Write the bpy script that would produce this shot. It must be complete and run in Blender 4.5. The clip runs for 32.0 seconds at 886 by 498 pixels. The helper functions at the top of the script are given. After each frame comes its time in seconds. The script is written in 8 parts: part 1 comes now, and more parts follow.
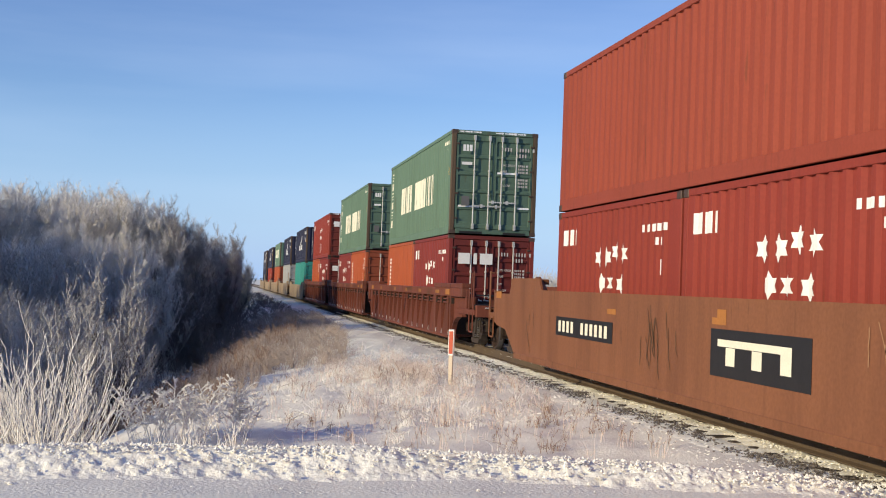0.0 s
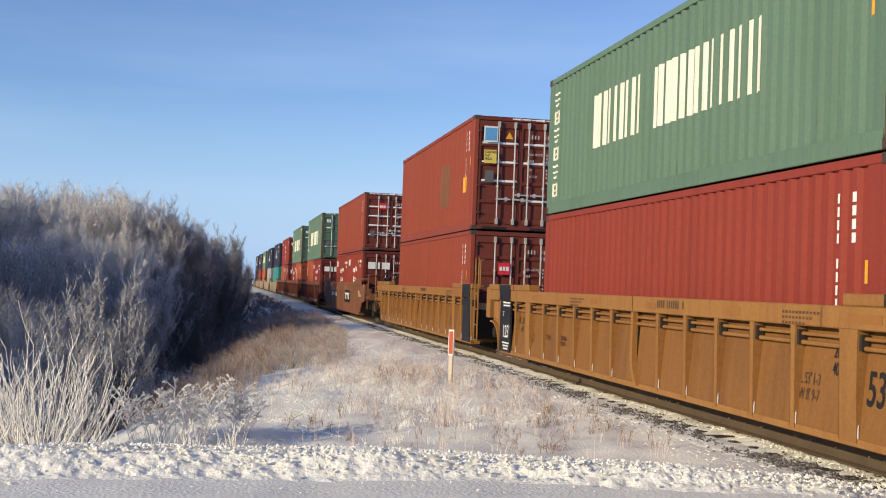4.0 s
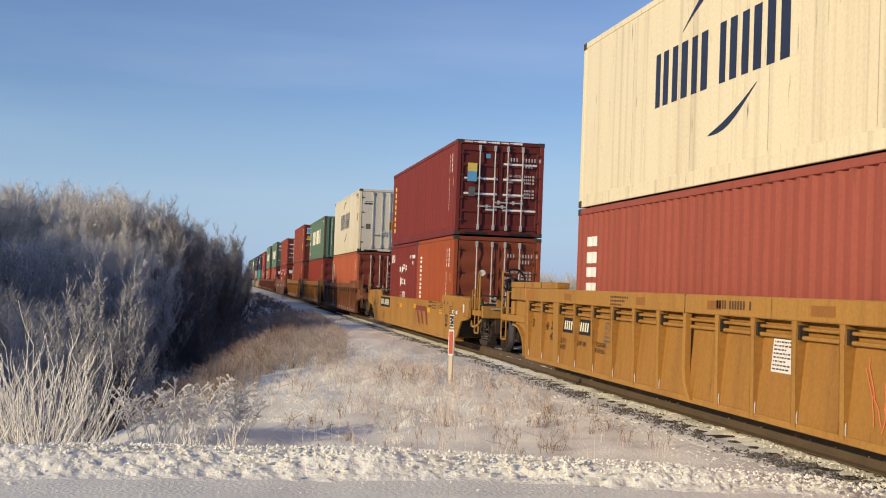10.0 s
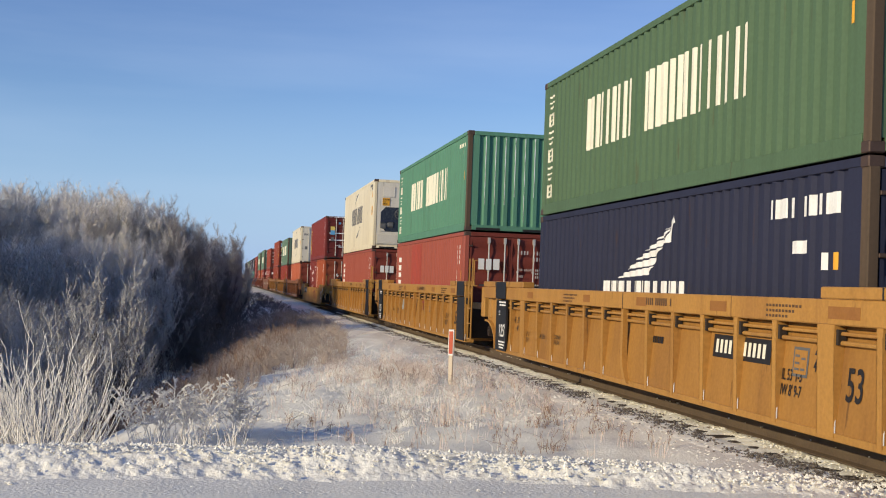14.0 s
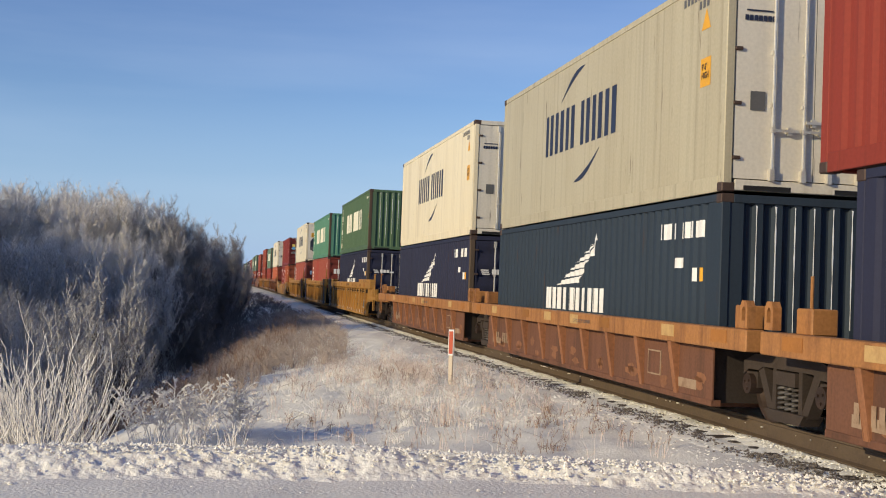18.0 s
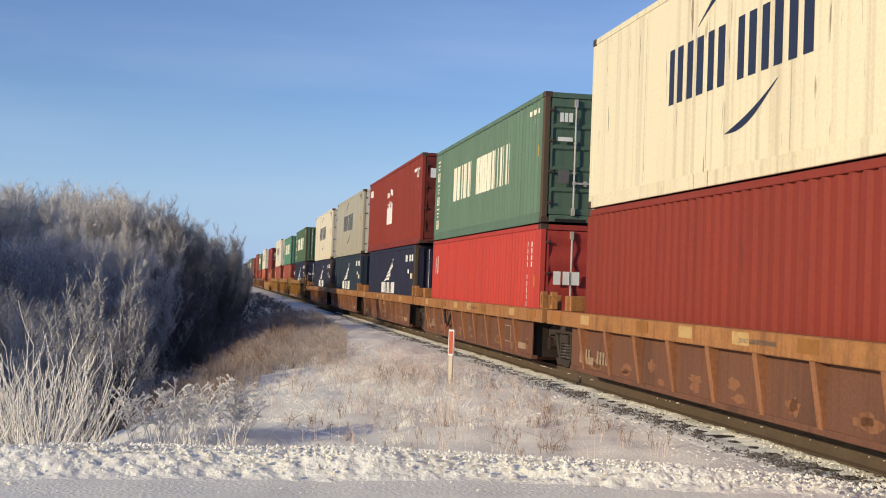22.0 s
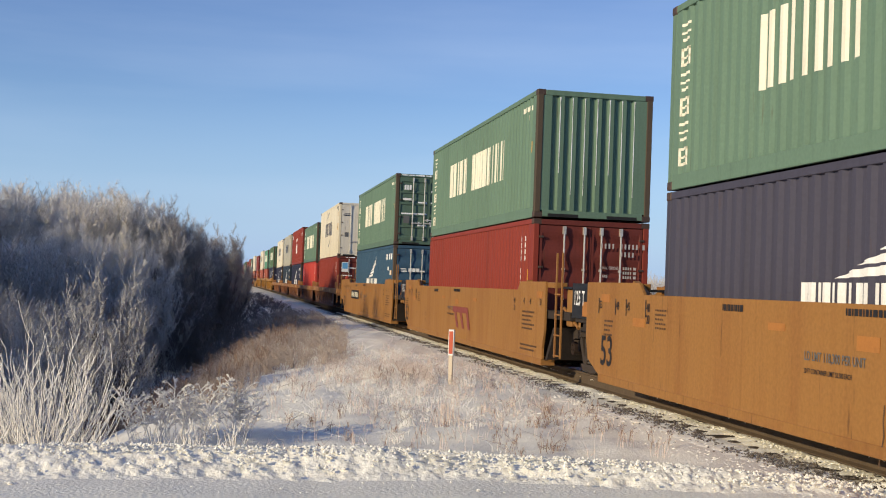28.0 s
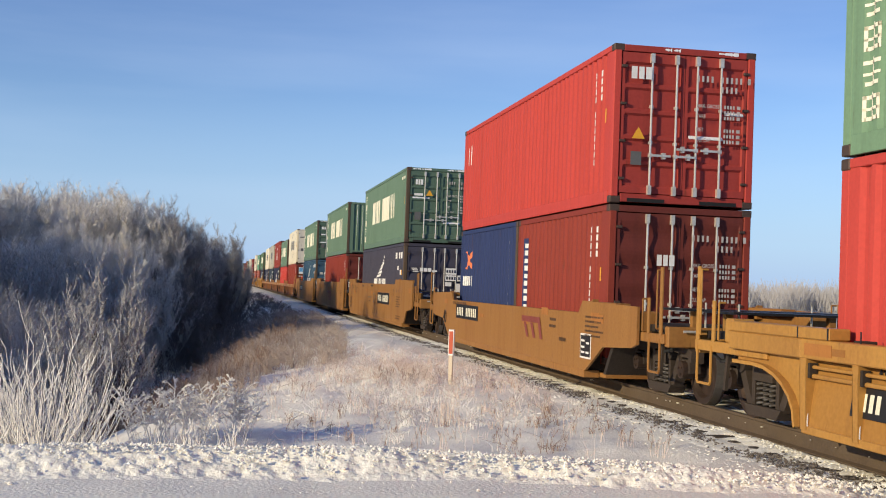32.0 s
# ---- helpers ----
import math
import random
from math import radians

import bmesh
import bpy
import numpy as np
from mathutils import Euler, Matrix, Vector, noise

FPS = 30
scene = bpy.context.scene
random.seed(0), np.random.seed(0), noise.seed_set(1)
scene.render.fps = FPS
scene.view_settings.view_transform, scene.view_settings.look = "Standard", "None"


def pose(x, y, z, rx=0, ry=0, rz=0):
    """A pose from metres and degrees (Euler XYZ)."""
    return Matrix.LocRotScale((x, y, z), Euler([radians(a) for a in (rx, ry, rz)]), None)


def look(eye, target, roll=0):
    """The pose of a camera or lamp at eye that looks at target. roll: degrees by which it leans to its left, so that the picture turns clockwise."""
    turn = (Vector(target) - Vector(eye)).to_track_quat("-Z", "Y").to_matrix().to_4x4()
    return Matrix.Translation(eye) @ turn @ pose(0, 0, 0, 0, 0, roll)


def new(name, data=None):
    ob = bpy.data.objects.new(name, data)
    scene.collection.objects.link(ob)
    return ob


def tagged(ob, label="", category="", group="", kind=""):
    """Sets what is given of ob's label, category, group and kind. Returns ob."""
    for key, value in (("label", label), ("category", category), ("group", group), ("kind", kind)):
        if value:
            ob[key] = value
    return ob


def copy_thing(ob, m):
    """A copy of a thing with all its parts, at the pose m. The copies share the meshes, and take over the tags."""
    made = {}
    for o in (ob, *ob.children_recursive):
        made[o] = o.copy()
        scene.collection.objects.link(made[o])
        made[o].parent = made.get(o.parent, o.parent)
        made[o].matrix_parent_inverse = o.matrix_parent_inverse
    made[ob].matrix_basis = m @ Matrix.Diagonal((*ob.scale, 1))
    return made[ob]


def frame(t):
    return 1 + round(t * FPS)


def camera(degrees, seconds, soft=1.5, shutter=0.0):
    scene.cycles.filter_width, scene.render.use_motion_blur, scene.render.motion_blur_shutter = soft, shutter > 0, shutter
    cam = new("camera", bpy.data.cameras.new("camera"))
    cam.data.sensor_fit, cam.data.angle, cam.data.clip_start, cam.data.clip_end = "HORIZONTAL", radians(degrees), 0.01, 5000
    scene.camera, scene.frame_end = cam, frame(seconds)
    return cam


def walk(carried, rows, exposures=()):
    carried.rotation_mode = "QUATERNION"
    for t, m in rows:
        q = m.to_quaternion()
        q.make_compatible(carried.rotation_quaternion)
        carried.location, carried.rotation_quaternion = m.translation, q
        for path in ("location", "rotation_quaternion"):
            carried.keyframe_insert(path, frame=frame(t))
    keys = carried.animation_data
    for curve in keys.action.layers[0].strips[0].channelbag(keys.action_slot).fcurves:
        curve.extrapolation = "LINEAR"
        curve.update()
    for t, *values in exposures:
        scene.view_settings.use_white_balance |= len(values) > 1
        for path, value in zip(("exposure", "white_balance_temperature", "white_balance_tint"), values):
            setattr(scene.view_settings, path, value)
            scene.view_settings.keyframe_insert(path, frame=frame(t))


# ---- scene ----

# ---- camera ----
RAIL = 0.17            # top of rail above the ground sheet
TRACK_X = 7.324        # centre line of the track
EYE = Vector((0.0, 0.0, 1.65))
YAW, PITCH = radians(10.374), radians(1.740)
AIM = EYE + Vector((math.sin(YAW) * math.cos(PITCH), math.cos(YAW) * math.cos(PITCH), math.sin(PITCH)))
cam = camera(40.535, 32.0, soft=1.06)
walk(cam, [(0.0, look(EYE, AIM, 2.166)), (32.0, look(EYE, AIM, 2.166))], exposures=[(0.0, 0.22, 6300, 8.0), (1.0, 0.23, 6300, 8.0), (3.5, 0.24, 6300, 8.0), (6.0, -0.02, 6480, 8.0), (9.0, 0.01, 6780, 8.0), (11.0, -0.03, 6420, 8.0), (12.0, 0.00, 6290, 8.0), (13.0, -0.01, 6270, 8.0), (14.0, 0.05, 6300, 8.0), (17.0, 0.07, 6400, 8.0), (18.0, 0.01, 6400, 8.0), (20.0, 0.18, 6350, 8.0), (22.0, 0.04, 6350, 8.0), (24.0, -0.01, 6470, 8.0), (25.5, -0.01, 6470, 8.0), (28.0, 0.10, 6470, 8.0), (30.0, 0.16, 6400, 8.0), (32.0, 0.16, 6400, 8.0)])

# ---- light ----
SUN_ELEV, SUN_AZ = radians(16.5), radians(-116.0)   # azimuth from +Y towards +X
sun_dir = Vector((math.sin(SUN_AZ) * math.cos(SUN_ELEV), math.cos(SUN_AZ) * math.cos(SUN_ELEV), math.sin(SUN_ELEV)))
world = bpy.data.worlds.new("winter_sky")
scene.world = world
world.use_nodes = True
wn, wl = world.node_tree.nodes, world.node_tree.links
wn.clear()
sky = wn.new("ShaderNodeTexSky")
sky.sky_type = "NISHITA"
sky.sun_disc = False
sky.sun_elevation, sky.sun_rotation = SUN_ELEV, SUN_AZ
sky.altitude, sky.air_density, sky.dust_density, sky.ozone_density = 600, 1.0, 0.1, 4.0
coord = wn.new("ShaderNodeTexCoord")
stretch = wn.new("ShaderNodeMapping")
stretch.inputs["Scale"].default_value = (1.2, 1.2, 9.0)
stretch.inputs["Rotation"].default_value = (0.06, 0.02, 0.4)
wisp = wn.new("ShaderNodeTexNoise")
wisp.inputs["Scale"].default_value = 1.6
wisp.inputs["Detail"].default_value = 5
wisp.inputs["Roughness"].default_value = 0.5
ramp = wn.new("ShaderNodeValToRGB")
ramp.color_ramp.elements[0].position, ramp.color_ramp.elements[1].position = 0.46, 0.80
ramp.color_ramp.elements[0].color, ramp.color_ramp.elements[1].color = (0, 0, 0, 1), (0.14, 0.14, 0.14, 1)
veil = wn.new("ShaderNodeMix")
veil.data_type = "RGBA"
veil.inputs[7].default_value = (7.0, 7.6, 8.6, 1)
back = wn.new("ShaderNodeBackground")
back.inputs["Strength"].default_value = 0.129
out = wn.new("ShaderNodeOutputWorld")
wl.new(coord.outputs["Generated"], stretch.inputs["Vector"])
wl.new(stretch.outputs[0], wisp.inputs["Vector"])
wl.new(wisp.outputs[0], ramp.inputs[0])
wl.new(ramp.outputs[0], veil.inputs[0])
deep = wn.new("ShaderNodeHueSaturation")
deep.inputs["Saturation"].default_value = 1.01
deep.inputs["Hue"].default_value = 0.515
wl.new(sky.outputs[0], deep.inputs["Color"])
wl.new(deep.outputs[0], veil.inputs[6])
sep = wn.new("ShaderNodeSeparateXYZ")
wl.new(coord.outputs["Generated"], sep.inputs[0])
low = wn.new("ShaderNodeMapRange")
low.inputs[1].default_value, low.inputs[2].default_value = 0.0, 0.15
low.inputs[3].default_value, low.inputs[4].default_value = 0.95, 0.0
wl.new(sep.outputs[2], low.inputs[0])
haze = wn.new("ShaderNodeMix")
haze.data_type = "RGBA"
haze.inputs[7].default_value = (2.75, 3.85, 6.0, 1)
wl.new(low.outputs[0], haze.inputs[0])
wl.new(veil.outputs[2], haze.inputs[6])
wl.new(haze.outputs[2], back.inputs[0])
wl.new(back.outputs[0], out.inputs[0])
sun = new("sun", bpy.data.lights.new("sun", "SUN"))
sun.data.energy, sun.data.angle, sun.data.color = 3.8, radians(0.6), (1.0, 0.812, 0.52)
sun.matrix_world = look(sun_dir * 300, (0, 0, 0))

# ---- materials ----
MATS = {}


def material(name, color, rough=0.5, metal=0.0, dirt=None, dirt_scale=1.5, dirt_amount=0.35, grain=0.06, grain_scale=40.0, bump=0.05, streak=False, spread=0.0, sss=0.0, gloss=0.4, run_amount=0.3, speck_amount=0.45):
    """Paint, metal, wood or snow: a base colour with stains at a large scale, grain at a small one, and fine relief."""
    m = bpy.data.materials.new(name)
    m.use_nodes = True
    nt = m.node_tree
    n, l = nt.nodes, nt.links
    bsdf = n["Principled BSDF"]
    tc = n.new("ShaderNodeTexCoord")
    mp = n.new("ShaderNodeMapping")
    mp.inputs["Scale"].default_value = (1, 1, 0.18) if streak else (1, 1, 1)
    l.new(tc.outputs["Object"], mp.inputs["Vector"])
    info = n.new("ShaderNodeObjectInfo")
    shift = n.new("ShaderNodeVectorMath")
    shift.operation = "ADD"
    rnd = n.new("ShaderNodeVectorMath")
    rnd.operation = "SCALE"
    rnd.inputs[0].default_value = (37.0, 19.0, 53.0)
    l.new(info.outputs["Random"], rnd.inputs["Scale"])
    l.new(mp.outputs[0], shift.inputs[0])
    l.new(rnd.outputs[0], shift.inputs[1])
    big = n.new("ShaderNodeTexNoise")
    big.inputs["Scale"].default_value = dirt_scale
    big.inputs["Detail"].default_value = 6
    big.inputs["Roughness"].default_value = 0.65
    l.new(shift.outputs[0], big.inputs["Vector"])
    small = n.new("ShaderNodeTexNoise")
    small.inputs["Scale"].default_value = grain_scale
    small.inputs["Detail"].default_value = 3
    l.new(tc.outputs["Object"], small.inputs["Vector"])
    mask = n.new("ShaderNodeMapRange")
    mask.inputs[1].default_value, mask.inputs[2].default_value = 0.48, 0.78
    mask.inputs[3].default_value, mask.inputs[4].default_value = 0.0, dirt_amount
    l.new(big.outputs[0], mask.inputs[0])
    mix = n.new("ShaderNodeMix")
    mix.data_type = "RGBA"
    mix.inputs[6].default_value = (*color, 1)
    mix.inputs[7].default_value = (*(dirt or [c * 0.5 for c in color]), 1)
    l.new(mask.outputs[0], mix.inputs[0])
    hsv = n.new("ShaderNodeHueSaturation")
    val = n.new("ShaderNodeMapRange")
    val.inputs[1].default_value, val.inputs[2].default_value = 0.3, 0.7
    val.inputs[3].default_value, val.inputs[4].default_value = 1 - grain, 1 + grain
    l.new(small.outputs[0], val.inputs[0])
    if spread:
        tone = n.new("ShaderNodeMapRange")
        tone.inputs[3].default_value, tone.inputs[4].default_value = 1 - spread, 1 + spread
        l.new(info.outputs["Random"], tone.inputs[0])
        mul = n.new("ShaderNodeMath")
        mul.operation = "MULTIPLY"
        l.new(val.outputs[0], mul.inputs[0])
        l.new(tone.outputs[0], mul.inputs[1])
        l.new(mul.outputs[0], hsv.inputs["Value"])
    else:
        l.new(val.outputs[0], hsv.inputs["Value"])
    top = mix.outputs[2]
    if streak:
        # fine runs of dirty water, and specks of rust
        for scale, stretch_z, lo, hi, amount, tint in ((7.0, 0.05, 0.52, 0.75, run_amount, dirt or [c * 0.5 for c in color]), (11.0, 0.6, 0.66, 0.74, speck_amount, (0.10, 0.05, 0.028))):
            mp2 = n.new("ShaderNodeMapping")
            mp2.inputs["Scale"].default_value = (1, 1, stretch_z)
            l.new(shift.outputs[0], mp2.inputs["Vector"])
            tex = n.new("ShaderNodeTexNoise")
            tex.inputs["Scale"].default_value = scale
            tex.inputs["Detail"].default_value = 5
            l.new(mp2.outputs[0], tex.inputs["Vector"])
            mk = n.new("ShaderNodeMapRange")
            mk.inputs[1].default_value, mk.inputs[2].default_value = lo, hi
            mk.inputs[3].default_value, mk.inputs[4].default_value = 0.0, amount
            l.new(tex.outputs[0], mk.inputs[0])
            mx = n.new("ShaderNodeMix")
            mx.data_type = "RGBA"
            mx.inputs[7].default_value = (*[c * 0.75 for c in tint], 1)
            l.new(mk.outputs[0], mx.inputs[0])
            l.new(top, mx.inputs[6])
            top = mx.outputs[2]
    l.new(top, hsv.inputs["Color"])
    l.new(hsv.outputs[0], bsdf.inputs["Base Color"])
    bsdf.inputs["Metallic"].default_value = metal
    bsdf.inputs["Specular IOR Level"].default_value = gloss
    rr = n.new("ShaderNodeMapRange")
    rr.inputs[3].default_value, rr.inputs[4].default_value = max(rough - 0.1, 0.05), min(rough + 0.15, 1)
    l.new(big.outputs[0], rr.inputs[0])
    l.new(rr.outputs[0], bsdf.inputs["Roughness"])
    if bump:
        b = n.new("ShaderNodeBump")
        b.inputs["Strength"].default_value = bump
        b.inputs["Distance"].default_value = 0.02
        l.new(small.outputs[0], b.inputs["Height"])
        l.new(b.outputs[0], bsdf.inputs["Normal"])
    if sss:
        bsdf.inputs["Subsurface Weight"].default_value = sss
        bsdf.inputs["Subsurface Radius"].default_value = (0.04, 0.04, 0.05)
    MATS[name] = m
    return m


def paint(name, color, rough=0.6, dirt=None, amount=0.3, runs=0.3, specks=0.4):
    plate = name.endswith(("_body", "_panel"))
    return material(name, color, rough, 0.0, dirt or [c * 0.55 + 0.01 for c in color], 1.1 if plate else 0.9, amount * 1.3 if plate else amount, 0.09 if plate else 0.06, 22, 0.05, streak=True, spread=0.06, gloss=0.15, run_amount=runs, speck_amount=specks)


# the _door paints are wall colours darkened for grime and the ends' shade
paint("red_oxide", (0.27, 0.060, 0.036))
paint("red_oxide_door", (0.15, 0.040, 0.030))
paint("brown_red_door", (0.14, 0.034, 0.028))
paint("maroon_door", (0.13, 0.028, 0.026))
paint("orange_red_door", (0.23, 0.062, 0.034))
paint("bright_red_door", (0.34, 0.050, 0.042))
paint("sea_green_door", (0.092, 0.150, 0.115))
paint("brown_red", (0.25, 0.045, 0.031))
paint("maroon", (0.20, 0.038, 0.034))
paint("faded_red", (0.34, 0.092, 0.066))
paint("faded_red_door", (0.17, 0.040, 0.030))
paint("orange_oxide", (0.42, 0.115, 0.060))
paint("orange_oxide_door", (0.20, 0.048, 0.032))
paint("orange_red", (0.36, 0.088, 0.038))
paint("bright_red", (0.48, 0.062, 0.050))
paint("sea_green", (0.128, 0.205, 0.150))
paint("teal_green", (0.105, 0.25, 0.17))
paint("dark_green", (0.09, 0.15, 0.085))
paint("pale_green", (0.18, 0.30, 0.19))
paint("jade", (0.05, 0.26, 0.23))
paint("navy", (0.030, 0.033, 0.062))
paint("slate_navy", (0.060, 0.058, 0.084))
paint("steel_blue", (0.045, 0.095, 0.155))
paint("royal_navy", (0.030, 0.045, 0.125))
paint("cream", (0.80, 0.71, 0.50), 0.4, (0.50, 0.41, 0.28), 0.35, 0.45, 0.75)
paint("ink_blue", (0.032, 0.046, 0.066))
paint("grey_cream", (0.48, 0.435, 0.31), 0.4, (0.30, 0.25, 0.17), 0.4, 0.5, 0.75)
paint("rust_post", (0.105, 0.075, 0.052), 0.75, (0.05, 0.05, 0.042), 0.8)
paint("box_grey", (0.32, 0.33, 0.33))
paint("reefer_door", (0.66, 0.62, 0.53), 0.4, (0.45, 0.42, 0.36), 0.3, 0.25, 0.5)
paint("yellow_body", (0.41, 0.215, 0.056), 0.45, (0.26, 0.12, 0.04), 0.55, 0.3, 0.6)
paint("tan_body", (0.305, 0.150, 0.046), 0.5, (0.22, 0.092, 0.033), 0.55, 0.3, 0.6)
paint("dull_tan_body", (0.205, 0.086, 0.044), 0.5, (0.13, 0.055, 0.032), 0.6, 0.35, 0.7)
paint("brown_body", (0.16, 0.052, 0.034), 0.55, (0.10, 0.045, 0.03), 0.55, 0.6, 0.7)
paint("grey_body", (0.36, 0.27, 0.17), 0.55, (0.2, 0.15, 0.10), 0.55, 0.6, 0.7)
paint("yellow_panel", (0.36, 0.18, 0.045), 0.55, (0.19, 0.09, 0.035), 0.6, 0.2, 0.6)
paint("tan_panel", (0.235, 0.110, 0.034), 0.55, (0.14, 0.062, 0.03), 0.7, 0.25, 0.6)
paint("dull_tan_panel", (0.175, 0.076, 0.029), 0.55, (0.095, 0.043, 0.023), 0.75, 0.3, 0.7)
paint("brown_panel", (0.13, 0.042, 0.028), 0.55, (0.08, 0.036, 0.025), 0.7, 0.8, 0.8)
paint("repaint_red", (0.32, 0.064, 0.048))
material("stencil_brown", (0.10, 0.055, 0.028), 0.7, 0, (0.20, 0.10, 0.045), 6, 0.7)
material("stencil_pale", (0.34, 0.19, 0.10), 0.7, 0, (0.25, 0.12, 0.05), 6, 0.7)
material("chord_patch", (0.29, 0.125, 0.028), 0.6, 0, (0.18, 0.07, 0.025), 3, 0.6)
material("rust_rib", (0.31, 0.135, 0.062), 0.75, 0, (0.12, 0.05, 0.028), 3.0, 0.7, 0.12, 25, 0.08, streak=True)
material("worn_paint", (0.25, 0.11, 0.052), 0.75, 0, (0.12, 0.055, 0.030), 5.0, 0.95, 0.12, 25, 0.05, streak=True)
material("rust_body", (0.158, 0.070, 0.040), 0.8, 0, (0.050, 0.028, 0.020), 1.6, 0.85, 0.12, 25, 0.08, streak=True)
material("pale_patch", (0.52, 0.34, 0.14), 0.6, 0, (0.30, 0.15, 0.06), 5, 0.7)
material("rust_chord", (0.385, 0.175, 0.058), 0.6, 0, (0.12, 0.048, 0.023), 3.2, 0.95, 0.14, 25, 0.05, streak=True)
material("orange_patch", (0.38, 0.155, 0.035), 0.6, 0, (0.25, 0.10, 0.03), 4, 0.7)
material("black_panel", (0.014, 0.015, 0.018), 0.5, dirt=(0.05, 0.045, 0.04))
# on bulkheads and platforms this near-black also carries the shade between wagons
material("underframe", (0.035, 0.026, 0.021), 0.85, 0.1, (0.02, 0.017, 0.015), 3, 0.6, 0.15, 30, 0.1)
material("truck_iron", (0.046, 0.034, 0.027), 0.8, 0.1, (0.085, 0.060, 0.045), 4, 0.6, 0.15, 40, 0.1)
material("spring_frost", (0.055, 0.046, 0.04), 0.6, 0.2, (0.30, 0.29, 0.28), 8, 0.7)
material("wheel_steel", (0.05, 0.033, 0.026), 0.6, 0.5, (0.13, 0.075, 0.05), 5, 0.5, 0.1, 40, 0.05)
material("tread_steel", (0.20, 0.185, 0.17), 0.4, 0.9)
material("rail_rust", (0.115, 0.083, 0.056), 0.8, 0.2, (0.07, 0.05, 0.04), 3, 0.6, 0.12, 40, 0.1)
material("rail_head", (0.40, 0.37, 0.34), 0.28, 0.9)
material("sleeper_wood", (0.06, 0.046, 0.036), 0.9, 0, (0.12, 0.10, 0.08), 6, 0.6, 0.2, 60, 0.3, spread=0.2)
material("galvanised", (0.70, 0.67, 0.60), 0.38, 0.55, (0.30, 0.24, 0.19), 5, 0.5)
material("faded_figures", (0.34, 0.24, 0.16), 0.8, 0, (0.16, 0.08, 0.04), 6, 0.8)
material("casting_steel", (0.085, 0.055, 0.043), 0.6, 0.3, (0.05, 0.035, 0.03), 8, 0.6)
material("gasket", (0.012, 0.012, 0.013), 0.7)
material("snow_dust", (0.80, 0.82, 0.84), 0.9, 0, (0.6, 0.62, 0.66), 8, 0.4, 0.04, 60, 0.2)
material("mark_cream", (0.80, 0.77, 0.62), 0.5, 0, (0.55, 0.52, 0.42), 2.5, 0.4)
material("mark_white", (0.78, 0.78, 0.76), 0.5, 0, (0.5, 0.46, 0.42), 3, 0.4)
material("mark_dull", (0.50, 0.47, 0.45), 0.6, 0, (0.24, 0.20, 0.18), 6, 0.7)
material("mark_dark", (0.022, 0.03, 0.065), 0.5)
material("mark_black", (0.018, 0.017, 0.018), 0.5)
material("mark_yellow", (0.72, 0.55, 0.12), 0.5)
material("mark_amber", (0.75, 0.38, 0.03), 0.5)
material("mark_plum", (0.23, 0.055, 0.042), 0.55)
material("mark_red", (0.65, 0.03, 0.05), 0.5)
material("mark_orange", (0.75, 0.20, 0.08), 0.5)
material("mark_grey", (0.12, 0.12, 0.12), 0.5)
material("mark_blue", (0.12, 0.35, 0.62), 0.5)
material("machine_dark", (0.02, 0.03, 0.05), 0.5, 0.2, (0.2, 0.2, 0.2), 9, 0.4)
material("hose_black", (0.02, 0.02, 0.02), 0.6)
material("post_wood", (0.66, 0.57, 0.45), 0.8, 0, (0.45, 0.34, 0.24), 6, 0.5, 0.1, 60, 0.2)
material("post_red", (0.48, 0.075, 0.03), 0.5)
material("brake_red", (0.55, 0.06, 0.03), 0.5)

# ---- mesh helpers ----
CACHE = {}


def add_box(b, x0, x1, y0, y1, z0, z1):
    v = [b.verts.new(c) for c in ((x0, y0, z0), (x1, y0, z0), (x1, y1, z0), (x0, y1, z0), (x0, y0, z1), (x1, y0, z1), (x1, y1, z1), (x0, y1, z1))]
    for f in ((0, 3, 2, 1), (4, 5, 6, 7), (0, 1, 5, 4), (1, 2, 6, 5), (2, 3, 7, 6), (3, 0, 4, 7)):
        b.faces.new([v[i] for i in f])


def add_prism(b, outline, x0, x1):
    """An outline of (y, z) points, pushed from x0 to x1."""
    lo = [b.verts.new((x0, y, z)) for y, z in outline]
    hi = [b.verts.new((x1, y, z)) for y, z in outline]
    b.faces.new(lo)
    b.faces.new(hi[::-1])
    k = len(outline)
    for i in range(k):
        b.faces.new([lo[(i + 1) % k], lo[i], hi[i], hi[(i + 1) % k]])


def add_prism_y(b, outline, y0, y1):
    """An outline of (x, z) points, pushed from y0 to y1."""
    lo = [b.verts.new((x, y0, z)) for x, z in outline]
    hi = [b.verts.new((x, y1, z)) for x, z in outline]
    b.faces.new(lo[::-1])
    b.faces.new(hi)
    k = len(outline)
    for i in range(k):
        b.faces.new([lo[i], lo[(i + 1) % k], hi[(i + 1) % k], hi[i]])


def add_tube(b, p, q, r0, r1=None, seg=6, caps=True):
    p, q = Vector(p), Vector(q)
    r1 = r0 if r1 is None else r1
    way = (q - p).normalized()
    side = way.orthogonal().normalized()
    up = way.cross(side)
    rings = []
    for c, r in ((p, r0), (q, r1)):
        rings.append([b.verts.new(c + (side * math.cos(2 * math.pi * i / seg) + up * math.sin(2 * math.pi * i / seg)) * r) for i in range(seg)])
    for i in range(seg):
        b.faces.new([rings[0][i], rings[0][(i + 1) % seg], rings[1][(i + 1) % seg], rings[1][i]])
    if caps:
        b.faces.new(rings[0][::-1])
        b.faces.new(rings[1])


def add_path(b, pts, r, seg=6):
    for p, q in zip(pts, pts[1:]):
        add_tube(b, p, q, r, r, seg)


